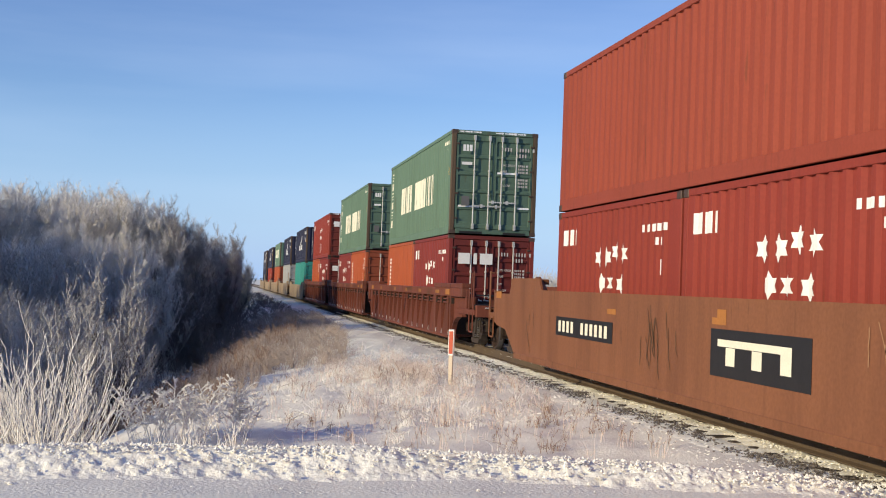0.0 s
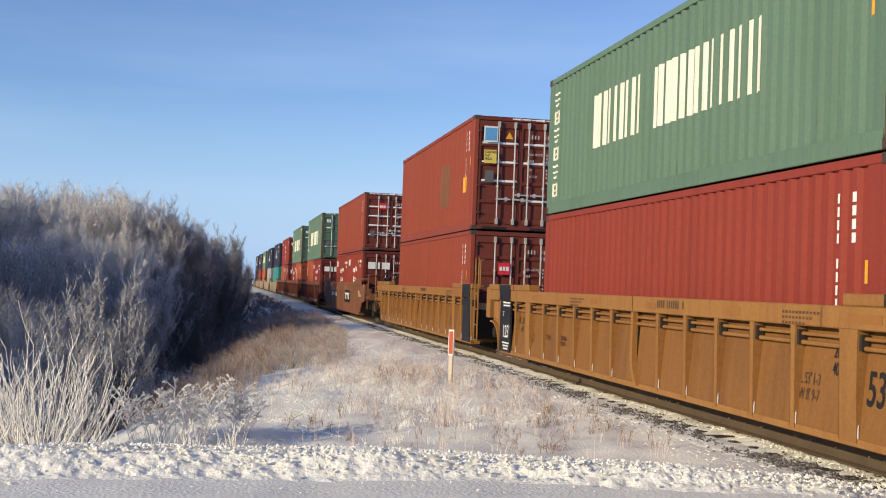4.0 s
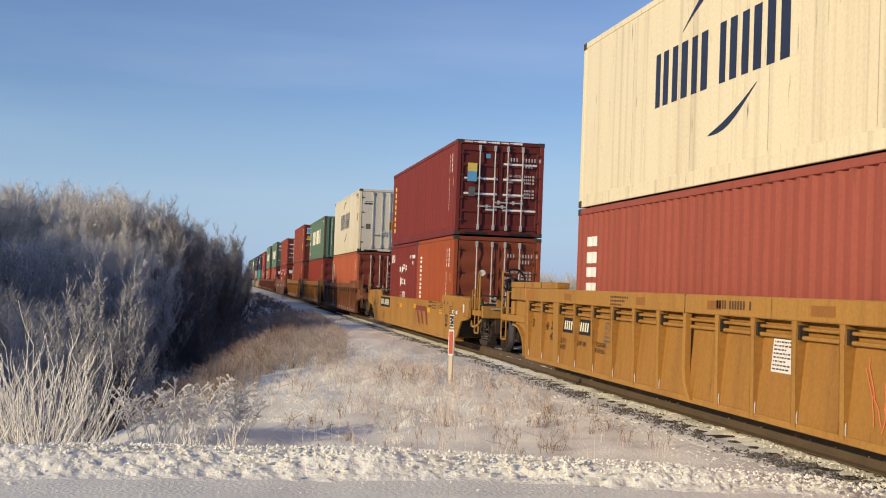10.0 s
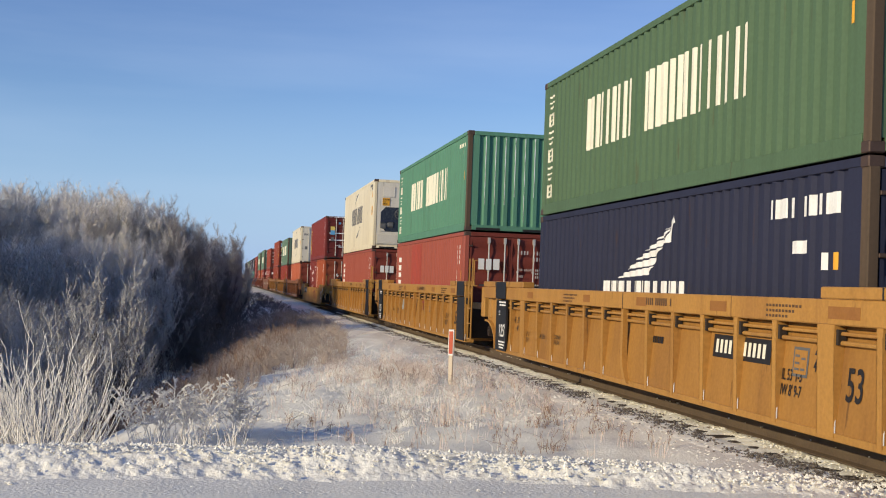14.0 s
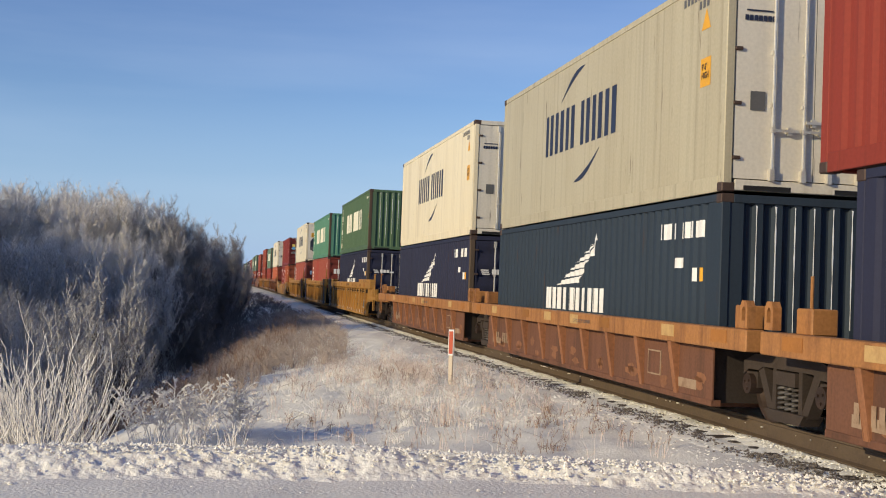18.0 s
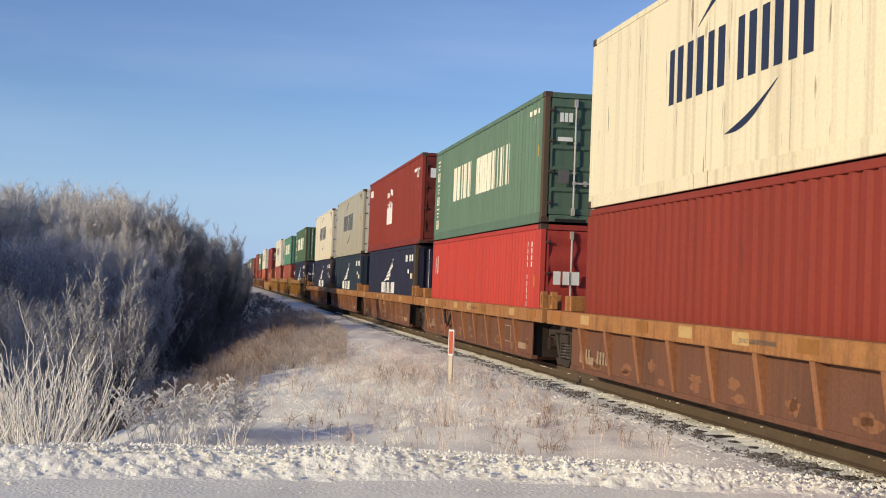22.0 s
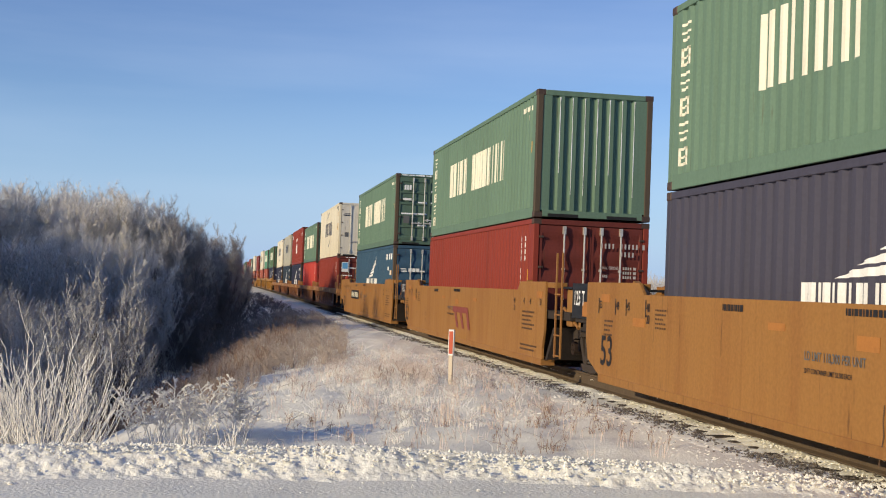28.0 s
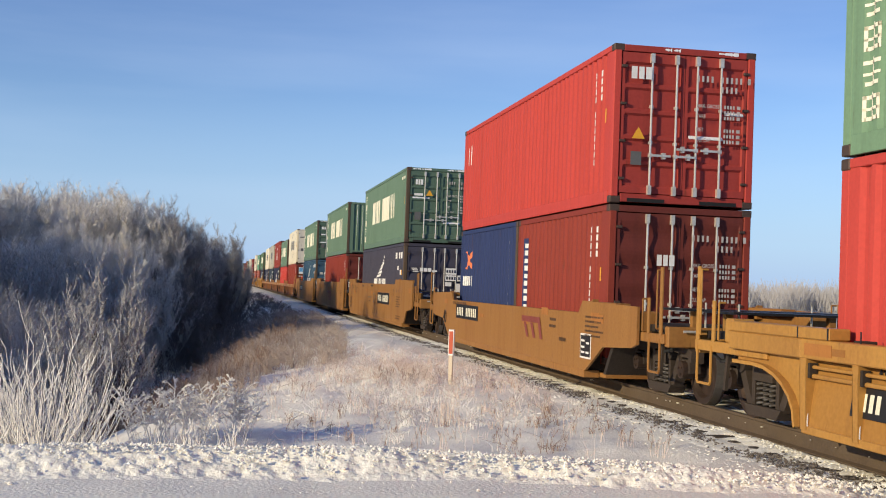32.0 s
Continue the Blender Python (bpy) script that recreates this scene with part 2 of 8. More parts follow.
def add_torus(b, centre, axis, big, small, n=20, k=6):
    axis = Vector(axis).normalized()
    s = axis.orthogonal().normalized()
    u = axis.cross(s)
    rings = []
    for i in range(n):
        a = 2 * math.pi * i / n
        d = s * math.cos(a) + u * math.sin(a)
        rings.append([b.verts.new(Vector(centre) + d * (big + small * math.cos(2 * math.pi * j / k)) + axis * small * math.sin(2 * math.pi * j / k)) for j in range(k)])
    for i in range(n):
        for j in range(k):
            b.faces.new([rings[i][j], rings[(i + 1) % n][j], rings[(i + 1) % n][(j + 1) % k], rings[i][(j + 1) % k]])


def bevelled(b, w, seg=1):
    bmesh.ops.bevel(b, geom=b.edges[:], offset=w, segments=seg, affect="EDGES", profile=0.6)


def finish(b, name, mat, smooth=False):
    bmesh.ops.recalc_face_normals(b, faces=b.faces)
    me = bpy.data.meshes.new(name)
    b.to_mesh(me)
    b.free()
    for mt in (mat if isinstance(mat, (list, tuple)) else [mat]):
        me.materials.append(MATS[mt])
    if smooth:
        for f in me.polygons:
            f.use_smooth = True
    return me


def part(name, me, parent, label="", at=None):
    """Links a mesh as one part under a thing or a part; at: its pose there."""
    ob = new(name, me)
    ob.parent = parent
    if at is not None:
        ob.matrix_basis = at if isinstance(at, Matrix) else Matrix.Translation(at)
    return tagged(ob, label)


def cached(key, build):
    if key not in CACHE:
        CACHE[key] = build()
    return CACHE[key]


def box_mesh(name, mat, x0, x1, y0, y1, z0, z1, bev=0.0):
    def make():
        b = bmesh.new()
        add_box(b, x0, x1, y0, y1, z0, z1)
        if bev:
            bevelled(b, bev)
        return finish(b, name, mat)
    return cached((name, mat, x0, x1, y0, y1, z0, z1, bev), make)


def sheet_mesh(name, mat, verts, faces):
    me = bpy.data.meshes.new(name)
    me.from_pydata(verts, [], faces)
    me.materials.append(MATS[mat])
    return me


# Text in the built-in font, and plain marks.
TEXTS = {}
SIDE = Matrix(((0, 0, -1, 0), (-1, 0, 0, 0), (0, 1, 0, 0), (0, 0, 0, 1)))    # reads along -Y, faces -X
END = Matrix(((1, 0, 0, 0), (0, 0, -1, 0), (0, 1, 0, 0), (0, 0, 0, 1)))      # reads along +X, faces -Y


def words(text, size, mat, parent, at, turn, name="lettering", squeeze=0.8):
    key = (text, size, mat, squeeze)
    if key not in TEXTS:
        cu = bpy.data.curves.new("words", "FONT")
        cu.body, cu.size, cu.align_x = text, size, "LEFT"
        cu.space_line = 0.95
        cu.offset = size * 0.012
        tmp = bpy.data.objects.new("words", cu)
        me = bpy.data.meshes.new_from_object(tmp)
        me.transform(Matrix.Diagonal((squeeze, 1, 1, 1)))
        me.materials.clear()
        me.materials.append(MATS[mat])
        bpy.data.objects.remove(tmp)
        bpy.data.curves.remove(cu)
        TEXTS[key] = me
    return part(name, TEXTS[key], parent, at=Matrix.Translation(at) @ turn)


def bars(rows, mat, parent, at, turn, name="number_marking"):
    """Unreadable or private writing: rows of (u0, u1, v0, v1) bars on a plane."""
    vs, fs = [], []
    for u0, u1, v0, v1 in rows:
        k = len(vs)
        vs += [(u0, v0, 0), (u1, v0, 0), (u1, v1, 0), (u0, v1, 0)]
        fs.append((k, k + 1, k + 2, k + 3))
    ob = part(name, sheet_mesh(name, mat, vs, fs), parent, at=Matrix.Translation(at) @ turn)
    if len(rows) > 1:
        tagged(ob, kind="stuff")
    return ob


def row_of_bars(n, w, h, gap, u=0.0, v=0.0):
    return [(u + i * (w + gap), u + i * (w + gap) + w, v, v + h) for i in range(n)]


# ---- containers ----
WIDE = 2.438


def wave_breaks(length, kind):
    """Breakpoints (a, depth) of a wall's section, from 0 to length; depth is inwards."""
    if kind == "flat":
        return [(0.0, 0.0), (length, 0.0)]
    pitch, flat, depth = (0.280, 0.075, 0.036) if kind == "side" else (0.262, 0.092, 0.050)
    margin = 0.16
    n = int((length - 2 * margin) / pitch)
    start = (length - n * pitch) / 2
    slope = (pitch - 2 * flat) / 2
    pts = [(0.0, 0.0), (start, 0.0)]
    for i in range(n):
        a = start + i * pitch
        pts += [(a + slope, depth), (a + slope + flat, depth), (a + 2 * slope + flat, 0.0), (a + pitch, 0.0)]
    pts.append((length, 0.0))
    out = [pts[0]]
    for q in pts[1:]:
        if q[0] - out[-1][0] > 1e-4:
            out.append(q)
    return out


def wave_depth(brk, a):
    for (a0, d0), (a1, d1) in zip(brk, brk[1:]):
        if a0 <= a <= a1:
            return d0 + (d1 - d0) * (a - a0) / max(a1 - a0, 1e-6)
    return 0.0


def wall_mesh(name, mat, length, z0, z1, kind):
    """A corrugated sheet with thickness in its own space: along +u (x), upright (y -> z), inwards +depth (y)."""
    def make():
        brk = wave_breaks(length, kind)
        vs, fs = [], []
        for a, d in brk:
            vs += [(a, d, z0), (a, d, z1), (a, d + 0.006, z0), (a, d + 0.006, z1)]
        for i in range(len(brk) - 1):
            k = 4 * i
            fs += [(k, k + 4, k + 5, k + 1), (k + 2, k + 3, k + 7, k + 6), (k + 1, k + 5, k + 7, k + 3), (k, k + 2, k + 6, k + 4)]
        fs += [(0, 1, 3, 2), (4 * len(brk) - 4, 4 * len(brk) - 2, 4 * len(brk) - 1, 4 * len(brk) - 3)]
        return sheet_mesh(name, mat, vs, fs)
    return cached((name, mat, round(length, 3), z0, z1, kind), make)


LEFT_WALL = lambda L, x: Matrix(((0, 1, 0, x), (-1, 0, 0, L / 2), (0, 0, 1, 0), (0, 0, 0, 1)))      # u runs from +Y to -Y, depth +X
RIGHT_WALL = lambda L, x: Matrix(((0, -1, 0, x), (1, 0, 0, -L / 2), (0, 0, 1, 0), (0, 0, 0, 1)))
NEAR_WALL = lambda w, y: Matrix(((1, 0, 0, -w / 2), (0, 1, 0, y), (0, 0, 1, 0), (0, 0, 0, 1)))
FAR_WALL = lambda w, y: Matrix(((-1, 0, 0, w / 2), (0, -1, 0, y), (0, 0, 1, 0), (0, 0, 0, 1)))


def decal(parent, L, x, kind, polys, mat, name="marking", lift=0.004, label=""):
    """Painted marks on the left wall: convex outlines of (a, z), a from the far end, laid on the wall's folds."""
    if isinstance(polys[0][0], list):
        for group in polys:
            decal(parent, L, x, kind, group, mat, name, lift, label)
        return None
    brk = wave_breaks(L - 0.24, kind)
    vs, fs = [], []
    for order, poly in enumerate(polys):
        extra = 0.0015 * order if name == "star_marking" else 0.0
        a0, a1 = min(p[0] for p in poly), max(p[0] for p in poly)
        cuts = sorted({a0, a1, *[p[0] for p in poly if a0 < p[0] < a1], *[b[0] + 0.12 for b in brk if a0 < b[0] + 0.12 < a1]})
        cols = []
        for a in cuts:
            zs = []
            for (p, q) in zip(poly, poly[1:] + poly[:1]):
                if min(p[0], q[0]) - 1e-9 <= a <= max(p[0], q[0]) + 1e-9:
                    if abs(p[0] - q[0]) < 1e-9:
                        zs += [p[1], q[1]]
                    else:
                        zs.append(p[1] + (q[1] - p[1]) * (a - p[0]) / (q[0] - p[0]))
            d = wave_depth(brk, a - 0.12) - lift - extra
            cols.append((a, d, min(zs), max(zs)))
        k = len(vs)
        for a, d, lo, hi in cols:
            vs += [(a, d, lo), (a, d, hi)]
        for i in range(len(cols) - 1):
            fs.append((k + 2 * i, k + 2 * i + 2, k + 2 * i + 3, k + 2 * i + 1))
    ob = part(name, sheet_mesh(name, mat, vs, fs), parent, label)
    ob.matrix_basis = LEFT_WALL(L, x)
    if name in ("number_marking", "upright_marking", "swoosh", "panel_seam"):
        tagged(ob, kind="stuff")
    return ob


def rect(a0, a1, z0, z1, lean=0.0):
    return [(a0, z0), (a1, z0), (a1 + lean, z1), (a0 + lean, z1)]


def block_word(a, z, h, widths, gap=0.12):
    """A row of plain blocks, as wide as the letters of a trade name; each block has a slit."""
    groups = []
    for i, w in enumerate(widths):
        if w < 0:
            a -= w
            continue
        if w < 0.2:
            groups.append([rect(a, a + w, z, z + h)])
        else:
            groups.append([rect(a, a + w * 0.36, z, z + h), rect(a + w * 0.60, a + w, z, z + h)])
        a += w + gap
    return groups


def star(a, z, r):
    t1 = [(a + r * math.sin(radians(k)), z + r * math.cos(radians(k))) for k in (0, 120, 240)]
    t2 = [(a + r * math.sin(radians(k)), z + r * math.cos(radians(k))) for k in (60, 180, 300)]
    return [[t1, t2]]


def arc(a0, z0, a1, z1, sag, thick, n=8):
    polys = []
    for i in range(n):
        s, e = i / n, (i + 1) / n
        quad = []
        for u, k in ((s, -1), (e, -1), (e, 1), (s, 1)):
            w = thick * math.sin(math.pi * min(max(u, 0.06), 1) ** 0.8) * 0.5 * (0.35 + u)
            quad.append((a0 + (a1 - a0) * u + sag * math.sin(math.pi * u) * 0.5 + k * w * 0.6, z0 + (z1 - z0) * u + sag * math.sin(math.pi * u) - k * w))
        polys.append(quad)
    return polys


def door_mesh(name, mat, w, z0, z1, style):
    """A door leaf in its own space: u from 0 to w, depth inwards, z up."""
    def make():
        h = z1 - z0
        prof = []
        if style == "ledge":
            m, rows = 0.10, 5
            step = (h - 2 * m) / rows
            prof = [(z0, 0.0), (z0 + m, 0.0)]
            for i in range(rows):
                z = z0 + m + i * step
                prof += [(z + 0.03, 0.035), (z + step - 0.09, 0.035), (z + step - 0.055, 0.0), (z + step, 0.0)]
            prof.append((z1, 0.0))
        elif style == "wave":
            n = 40
            prof = [(z0, 0.0)] + [(z0 + 0.08 + (h - 0.16) * i / n, 0.02 - 0.02 * math.cos(2 * math.pi * i / n * 4)) for i in range(n + 1)] + [(z1, 0.0)]
        else:
            prof = [(z0, 0.0), (z1, 0.0)]
        e = 0.05
        cols = [(0, 0), (e, 0), (e + 0.02, 1), (w - e - 0.02, 1), (w - e, 0), (w, 0)] if style != "flat" else [(0, 0), (w, 0)]
        vs, fs = [], []
        for z, d in prof:
            for u, k in cols:
                vs.append((u, d * k, z))
        c = len(cols)
        for i in range(len(prof) - 1):
            for j in range(c - 1):
                fs.append((i * c + j, i * c + j + 1, (i + 1) * c + j + 1, (i + 1) * c + j))
        k = len(vs)
        vs += [(0, 0.06, z0), (w, 0.06, z0), (w, 0.06, z1), (0, 0.06, z1)]
        fs += [(k, k + 3, k + 2, k + 1)]
        low, top = 0, (len(prof) - 1) * c
        fs += [(low, k, k + 1, low + c - 1), (top, top + c - 1, k + 2, k + 3)]
        return sheet_mesh(name, mat, vs, fs)
    return cached((name, mat, round(w, 3), z0, z1, style), make)


def lock_bar_mesh(h):
    def make():
        b = bmesh.new()
        add_tube(b, (0, 0, 0), (0, 0, h), 0.019, seg=8)
        for z in (0.06, h * 0.36, h * 0.62, h - 0.06):
            add_box(b, -0.026, 0.026, -0.012, 0.05, z - 0.022, z + 0.022)
        for z in (0.06, h - 0.06):
            add_box(b, -0.030, 0.030, -0.026, 0.05, z - 0.09, z + 0.06)
        return finish(b, "locking_bar", "galvanised")
    return cached(("lock", round(h, 2)), make)


def handle_mesh():
    def make():
        b = bmesh.new()
        add_box(b, -0.02, 0.34, -0.035, -0.02, -0.018, 0.018)
        add_box(b, 0.20, 0.26, -0.02, 0.04, -0.05, 0.05)
        add_box(b, -0.03, 0.03, -0.03, 0.02, -0.03, 0.03)
        return finish(b, "handle", "galvanised")
    return cached("handle", make)


def hinge_mesh():
    return box_mesh("hinge", "casting_steel", -0.02, 0.08, -0.02, 0.02, -0.022, 0.022, 0.006)


def casting_mesh():
    def make():
        b = bmesh.new()
        add_box(b, -0.089, 0.089, -0.081, 0.081, -0.059, 0.059)
        bevelled(b, 0.012)
        return finish(b, "corner_casting", "casting_steel")
    return cached("casting", make)


def container(label, body, L=12.192, H=2.591, near="door", door="ledge", door_mat=None, kind="side", snow=0.0, far="wall", rods=4):
    """A freight container: origin in the middle of its base, far end towards +Y."""
    box = tagged(new("shipping_container"), label, "container", "containers on the train")
    # door ends take the darkened copy, which carries the end face's shade
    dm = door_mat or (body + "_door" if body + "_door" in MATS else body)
    hx, hy = WIDE / 2, L / 2
    z0, z1 = 0.15, H - 0.08
    part("side_wall", wall_mesh("side_wall", body, L - 0.24, z0, z1, kind), box).matrix_basis = LEFT_WALL(L - 0.24, -hx + 0.012)
    part("side_wall", wall_mesh("side_wall", body, L - 0.24, z0, z1, kind), box).matrix_basis = RIGHT_WALL(L - 0.24, hx - 0.012)
    part("roof", box_mesh("roof", body, -hx + 0.03, hx - 0.03, -hy + 0.05, hy - 0.05, H - 0.06, H - 0.025), box)
    part("underside", box_mesh("underside", "casting_steel", -hx + 0.05, hx - 0.05, -hy + 0.12, hy - 0.12, 0.06, 0.13), box)
    for s in (-1, 1):
        a, c = sorted((s * hx, s * (hx - 0.055)))
        part("bottom_rail", box_mesh("bottom_rail", body, a, c, -hy + 0.17, hy - 0.17, 0.002, 0.205, 0.006), box)
        part("top_rail", box_mesh("top_rail", body, a, c, -hy + 0.17, hy - 0.17, H - 0.10, H - 0.004, 0.006), box)
        for e in (-1, 1):
            ya, yc = sorted((e * (hy - 0.005), e * (hy - 0.155)))
            xa, xc = sorted((s * (hx - 0.004), s * (hx - 0.125)))
            part("corner_post", box_mesh("corner_post", "rust_post" if e < 0 and ("green" in body or "navy" in body or body == "steel_blue") else body, xa, xc, ya, yc, 0.10, H - 0.10, 0.012), box)
            for z in (0.059, H - 0.059):
                part("corner_casting", casting_mesh(), box, at=(s * (hx - 0.081), e * (hy - 0.089), z))
    for e, what in ((-1, near), (1, far)):
        y = e * (hy - 0.02)
        sill = sorted((e * (hy - 0.006), e * (hy - 0.14)))
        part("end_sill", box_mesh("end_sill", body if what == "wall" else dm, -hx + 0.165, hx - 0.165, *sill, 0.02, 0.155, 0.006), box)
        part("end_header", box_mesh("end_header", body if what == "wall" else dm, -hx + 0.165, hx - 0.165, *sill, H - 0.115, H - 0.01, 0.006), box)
        if e < 0:
            # flat black plates stand in for the shade inside uncut notches
            for u in (-0.62, 0.62):
                part("fork_pocket", box_mesh("fork_pocket", "gasket", u - 0.32, u + 0.32, -hy + 0.0035, -hy + 0.0065, 0.022, 0.085), box, "black patch for the shaded notch under the end sill")
        if what == "wall":
            w = WIDE - 0.25
            part("end_wall", wall_mesh("end_wall", body, w, z0, H - 0.11, "end" if kind == "side" else "flat"), box).matrix_basis = (NEAR_WALL if e < 0 else FAR_WALL)(w, y)
            if e < 0 and kind == "side":
                brk = wave_breaks(w, "end")
                for (a0, d0), (a1, d1) in zip(brk, brk[1:]):
                    # sunward rib edges only: white strips paint the sun's glint along with frost
                    if d0 > 0.01 and d1 < 0.01:
                        long = random.uniform(0.65, 1.0)
                        me = cached(("frost_edge", round(long, 1), H), lambda: frost_edge(round(long, 1) * (H - 0.40)))
                        part("frost_edge", me, box, "line of hoar frost and painted sun glint on a rib").matrix_basis = NEAR_WALL(w, y) @ Matrix.Translation((a1 + 0.004, -0.003, H - 0.14))
        elif what == "door":
            w = (WIDE - 0.27) / 2
            zd0, zd1 = 0.17, H - 0.13
            for s in (0, 1):
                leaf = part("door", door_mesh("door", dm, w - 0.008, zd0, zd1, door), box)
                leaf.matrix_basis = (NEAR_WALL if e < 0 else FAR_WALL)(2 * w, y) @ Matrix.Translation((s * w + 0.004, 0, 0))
                cols = [0.46 * w, 0.85 * w] if s == 0 else [0.18 * w, 0.56 * w]
                if rods == 2:
                    cols = [0.86 * w] if s == 0 else [0.14 * w]
                for u in cols:
                    part("locking_bar", lock_bar_mesh(zd1 - zd0 - 0.02), leaf, at=(u, -0.045, zd0 + 0.01))
                    part("handle", handle_mesh(), leaf, at=Matrix.Translation((u, -0.045, zd0 + 0.62 + 0.12 * s)) @ (pose(0, 0, 0, 0, 0, 0) if s == 0 else Matrix.Diagonal((-1, 1, 1, 1))))
                for i in range(4):
                    part("hinge", hinge_mesh(), leaf, at=(0.0 if s == 0 else w - 0.06, -0.015, zd0 + (zd1 - zd0) * (0.1 + 0.266 * i)))
                if snow and door == "ledge":
                    step = (zd1 - zd0 - 0.2) / 5
                    for i in range(4):
                        z = zd0 + 0.1 + (i + 1) * step
                        for c0, c1 in ((0.08, 0.62), (0.64, 0.94)):
                            if random.random() < snow:
                                part("snow_ledge", cached(("snow", i, c0, s, round(w, 2)), lambda: snow_strip((c1 - c0) * w)), leaf, at=(c0 * w, 0.0, z))
            if snow and e < 0:
                u = -hx + 0.2
                while u < hx - 0.4:
                    long = random.choice((0.12, 0.22, 0.35))
                    if random.random() < 0.35 + 0.6 * snow:
                        part("frost_header", cached(("frost_header", long), lambda: frost_edge(long)), box, "frost on the door header").matrix_basis = Matrix.Translation((u + long, sill[0] - 0.004, H - 0.055)) @ pose(0, 0, 0, 0, 90, 0) @ Matrix.Diagonal((2.6, 1, 1, 1))
                    u += long + 0.03
            part("gasket", box_mesh("gasket", "gasket", -0.02, 0.02, *sorted((e * (hy - 0.03), e * (hy - 0.05))), 0.18, H - 0.14), box)
    return box


def frost_edge(h):
    """A ragged upright line of frost."""
    rs = random.Random(int(h * 100))
    vs, fs = [], []
    n = 14
    for i in range(n + 1):
        z = -h * i / n
        wd = (0.003 + 0.013 * rs.random()) * (1 - 0.6 * i / n)
        vs += [(-wd, 0, z), (wd * 0.5, -0.003, z), (wd, 0, z)]
    for i in range(n):
        for k in (0, 1):
            fs.append((3 * i + k, 3 * i + k + 1, 3 * i + k + 4, 3 * i + k + 3))
    return sheet_mesh("frost_edge", "snow_dust", vs, fs)


def snow_strip(w):
    b = bmesh.new()
    add_prism(b, [(0.03, -0.004), (-0.012, -0.004), (-0.016, 0.012), (0.0, 0.035), (0.034, 0.055)], 0, w)
    return finish(b, "snow_ledge", "snow_dust")

# ---- bogies ----
WHEEL_R = 0.457
WHEELSETS = {1: [], -1: []}


def wheelset_mesh():
    def make():
        b = bmesh.new()
        prof = [(0.09, 0.06), (0.14, 0.06), (0.20, 0.02), (0.34, 0.005), (0.38, 0.065), (WHEEL_R, 0.07), (WHEEL_R + 0.028, -0.035), (WHEEL_R + 0.02, -0.07), (0.38, -0.07), (0.30, -0.03), (0.15, -0.04), (0.09, -0.05)]
        n = 36
        for s in (-1, 1):
            rings = []
            for i in range(n):
                a = 2 * math.pi * i / n
                rings.append([b.verts.new((s * (0.7525 + o), r * math.cos(a), r * math.sin(a))) for r, o in prof])
            for i in range(n):
                for j in range(len(prof) - 1):
                    f = b.faces.new([rings[i][j], rings[(i + 1) % n][j], rings[(i + 1) % n][j + 1], rings[i][j + 1]])
                    f.material_index = 1 if j in (5,) else 0
        add_tube(b, (-1.05, 0, 0), (1.05, 0, 0), 0.085, seg=14)
        for s in (-1, 1):
            add_tube(b, (s * 0.98, 0, 0), (s * 1.15, 0, 0), 0.12, seg=14)
            for k in range(3):
                a = 2 * math.pi * k / 3
                add_tube(b, (s * 1.15, 0.06 * math.cos(a), 0.06 * math.sin(a)), (s * 1.165, 0.06 * math.cos(a), 0.06 * math.sin(a)), 0.018, seg=6)
        return finish(b, "wheelset", ["wheel_steel", "tread_steel"])
    return cached("wheelset", make)


def side_frame_mesh():
    def make():
        b = bmesh.new()
        top = [(-1.12, 0.10), (-1.12, 0.26), (-0.80, 0.36), (0.80, 0.36), (1.12, 0.26), (1.12, 0.10), (0.98, 0.17), (0.72, 0.17), (0.60, 0.22), (-0.60, 0.22), (-0.72, 0.17), (-0.98, 0.17)]
        add_prism(b, top, -0.09, 0.09)
        for s in (-1, 1):
            add_prism(b, [(s * 0.62, 0.24), (s * 0.76, 0.20), (s * 0.46, -0.27), (s * 0.30, -0.30)], -0.075, 0.075)
            add_prism(b, [(s * 0.27, 0.24), (s * 0.35, 0.24), (s * 0.36, -0.25), (s * 0.27, -0.25)], -0.08, 0.08)
            add_box(b, -0.08, 0.08, s * 0.90 - 0.15, s * 0.90 + 0.15, -0.04, 0.14)
        add_prism(b, [(-0.48, -0.24), (0.48, -0.24), (0.36, -0.36), (-0.36, -0.36)], -0.12, 0.12)
        add_box(b, -0.12, 0.12, -0.26, 0.26, 0.05, 0.20)
        return finish(b, "side_frame", "truck_iron")
    return cached("side_frame", make)


def spring_mesh():
    def make():
        b = bmesh.new()
        n, k, rings = 44, 5, []
        for i in range(n + 1):
            a = 2 * math.pi * 5 * i / n
            c = Vector((0.068 * math.cos(a), 0.068 * math.sin(a), -0.24 + 0.28 * i / n))
            d = Vector((math.cos(a), math.sin(a), 0))
            rings.append([b.verts.new(c + d * 0.018 * math.cos(2 * math.pi * q / k) + Vector((0, 0, 0.018 * math.sin(2 * math.pi * q / k)))) for q in range(k)])
        for i in range(n):
            for q in range(k):
                b.faces.new([rings[i][q], rings[i + 1][q], rings[i + 1][(q + 1) % k], rings[i][(q + 1) % k]])
        return finish(b, "spring", "spring_frost", True)
    return cached("spring", make)


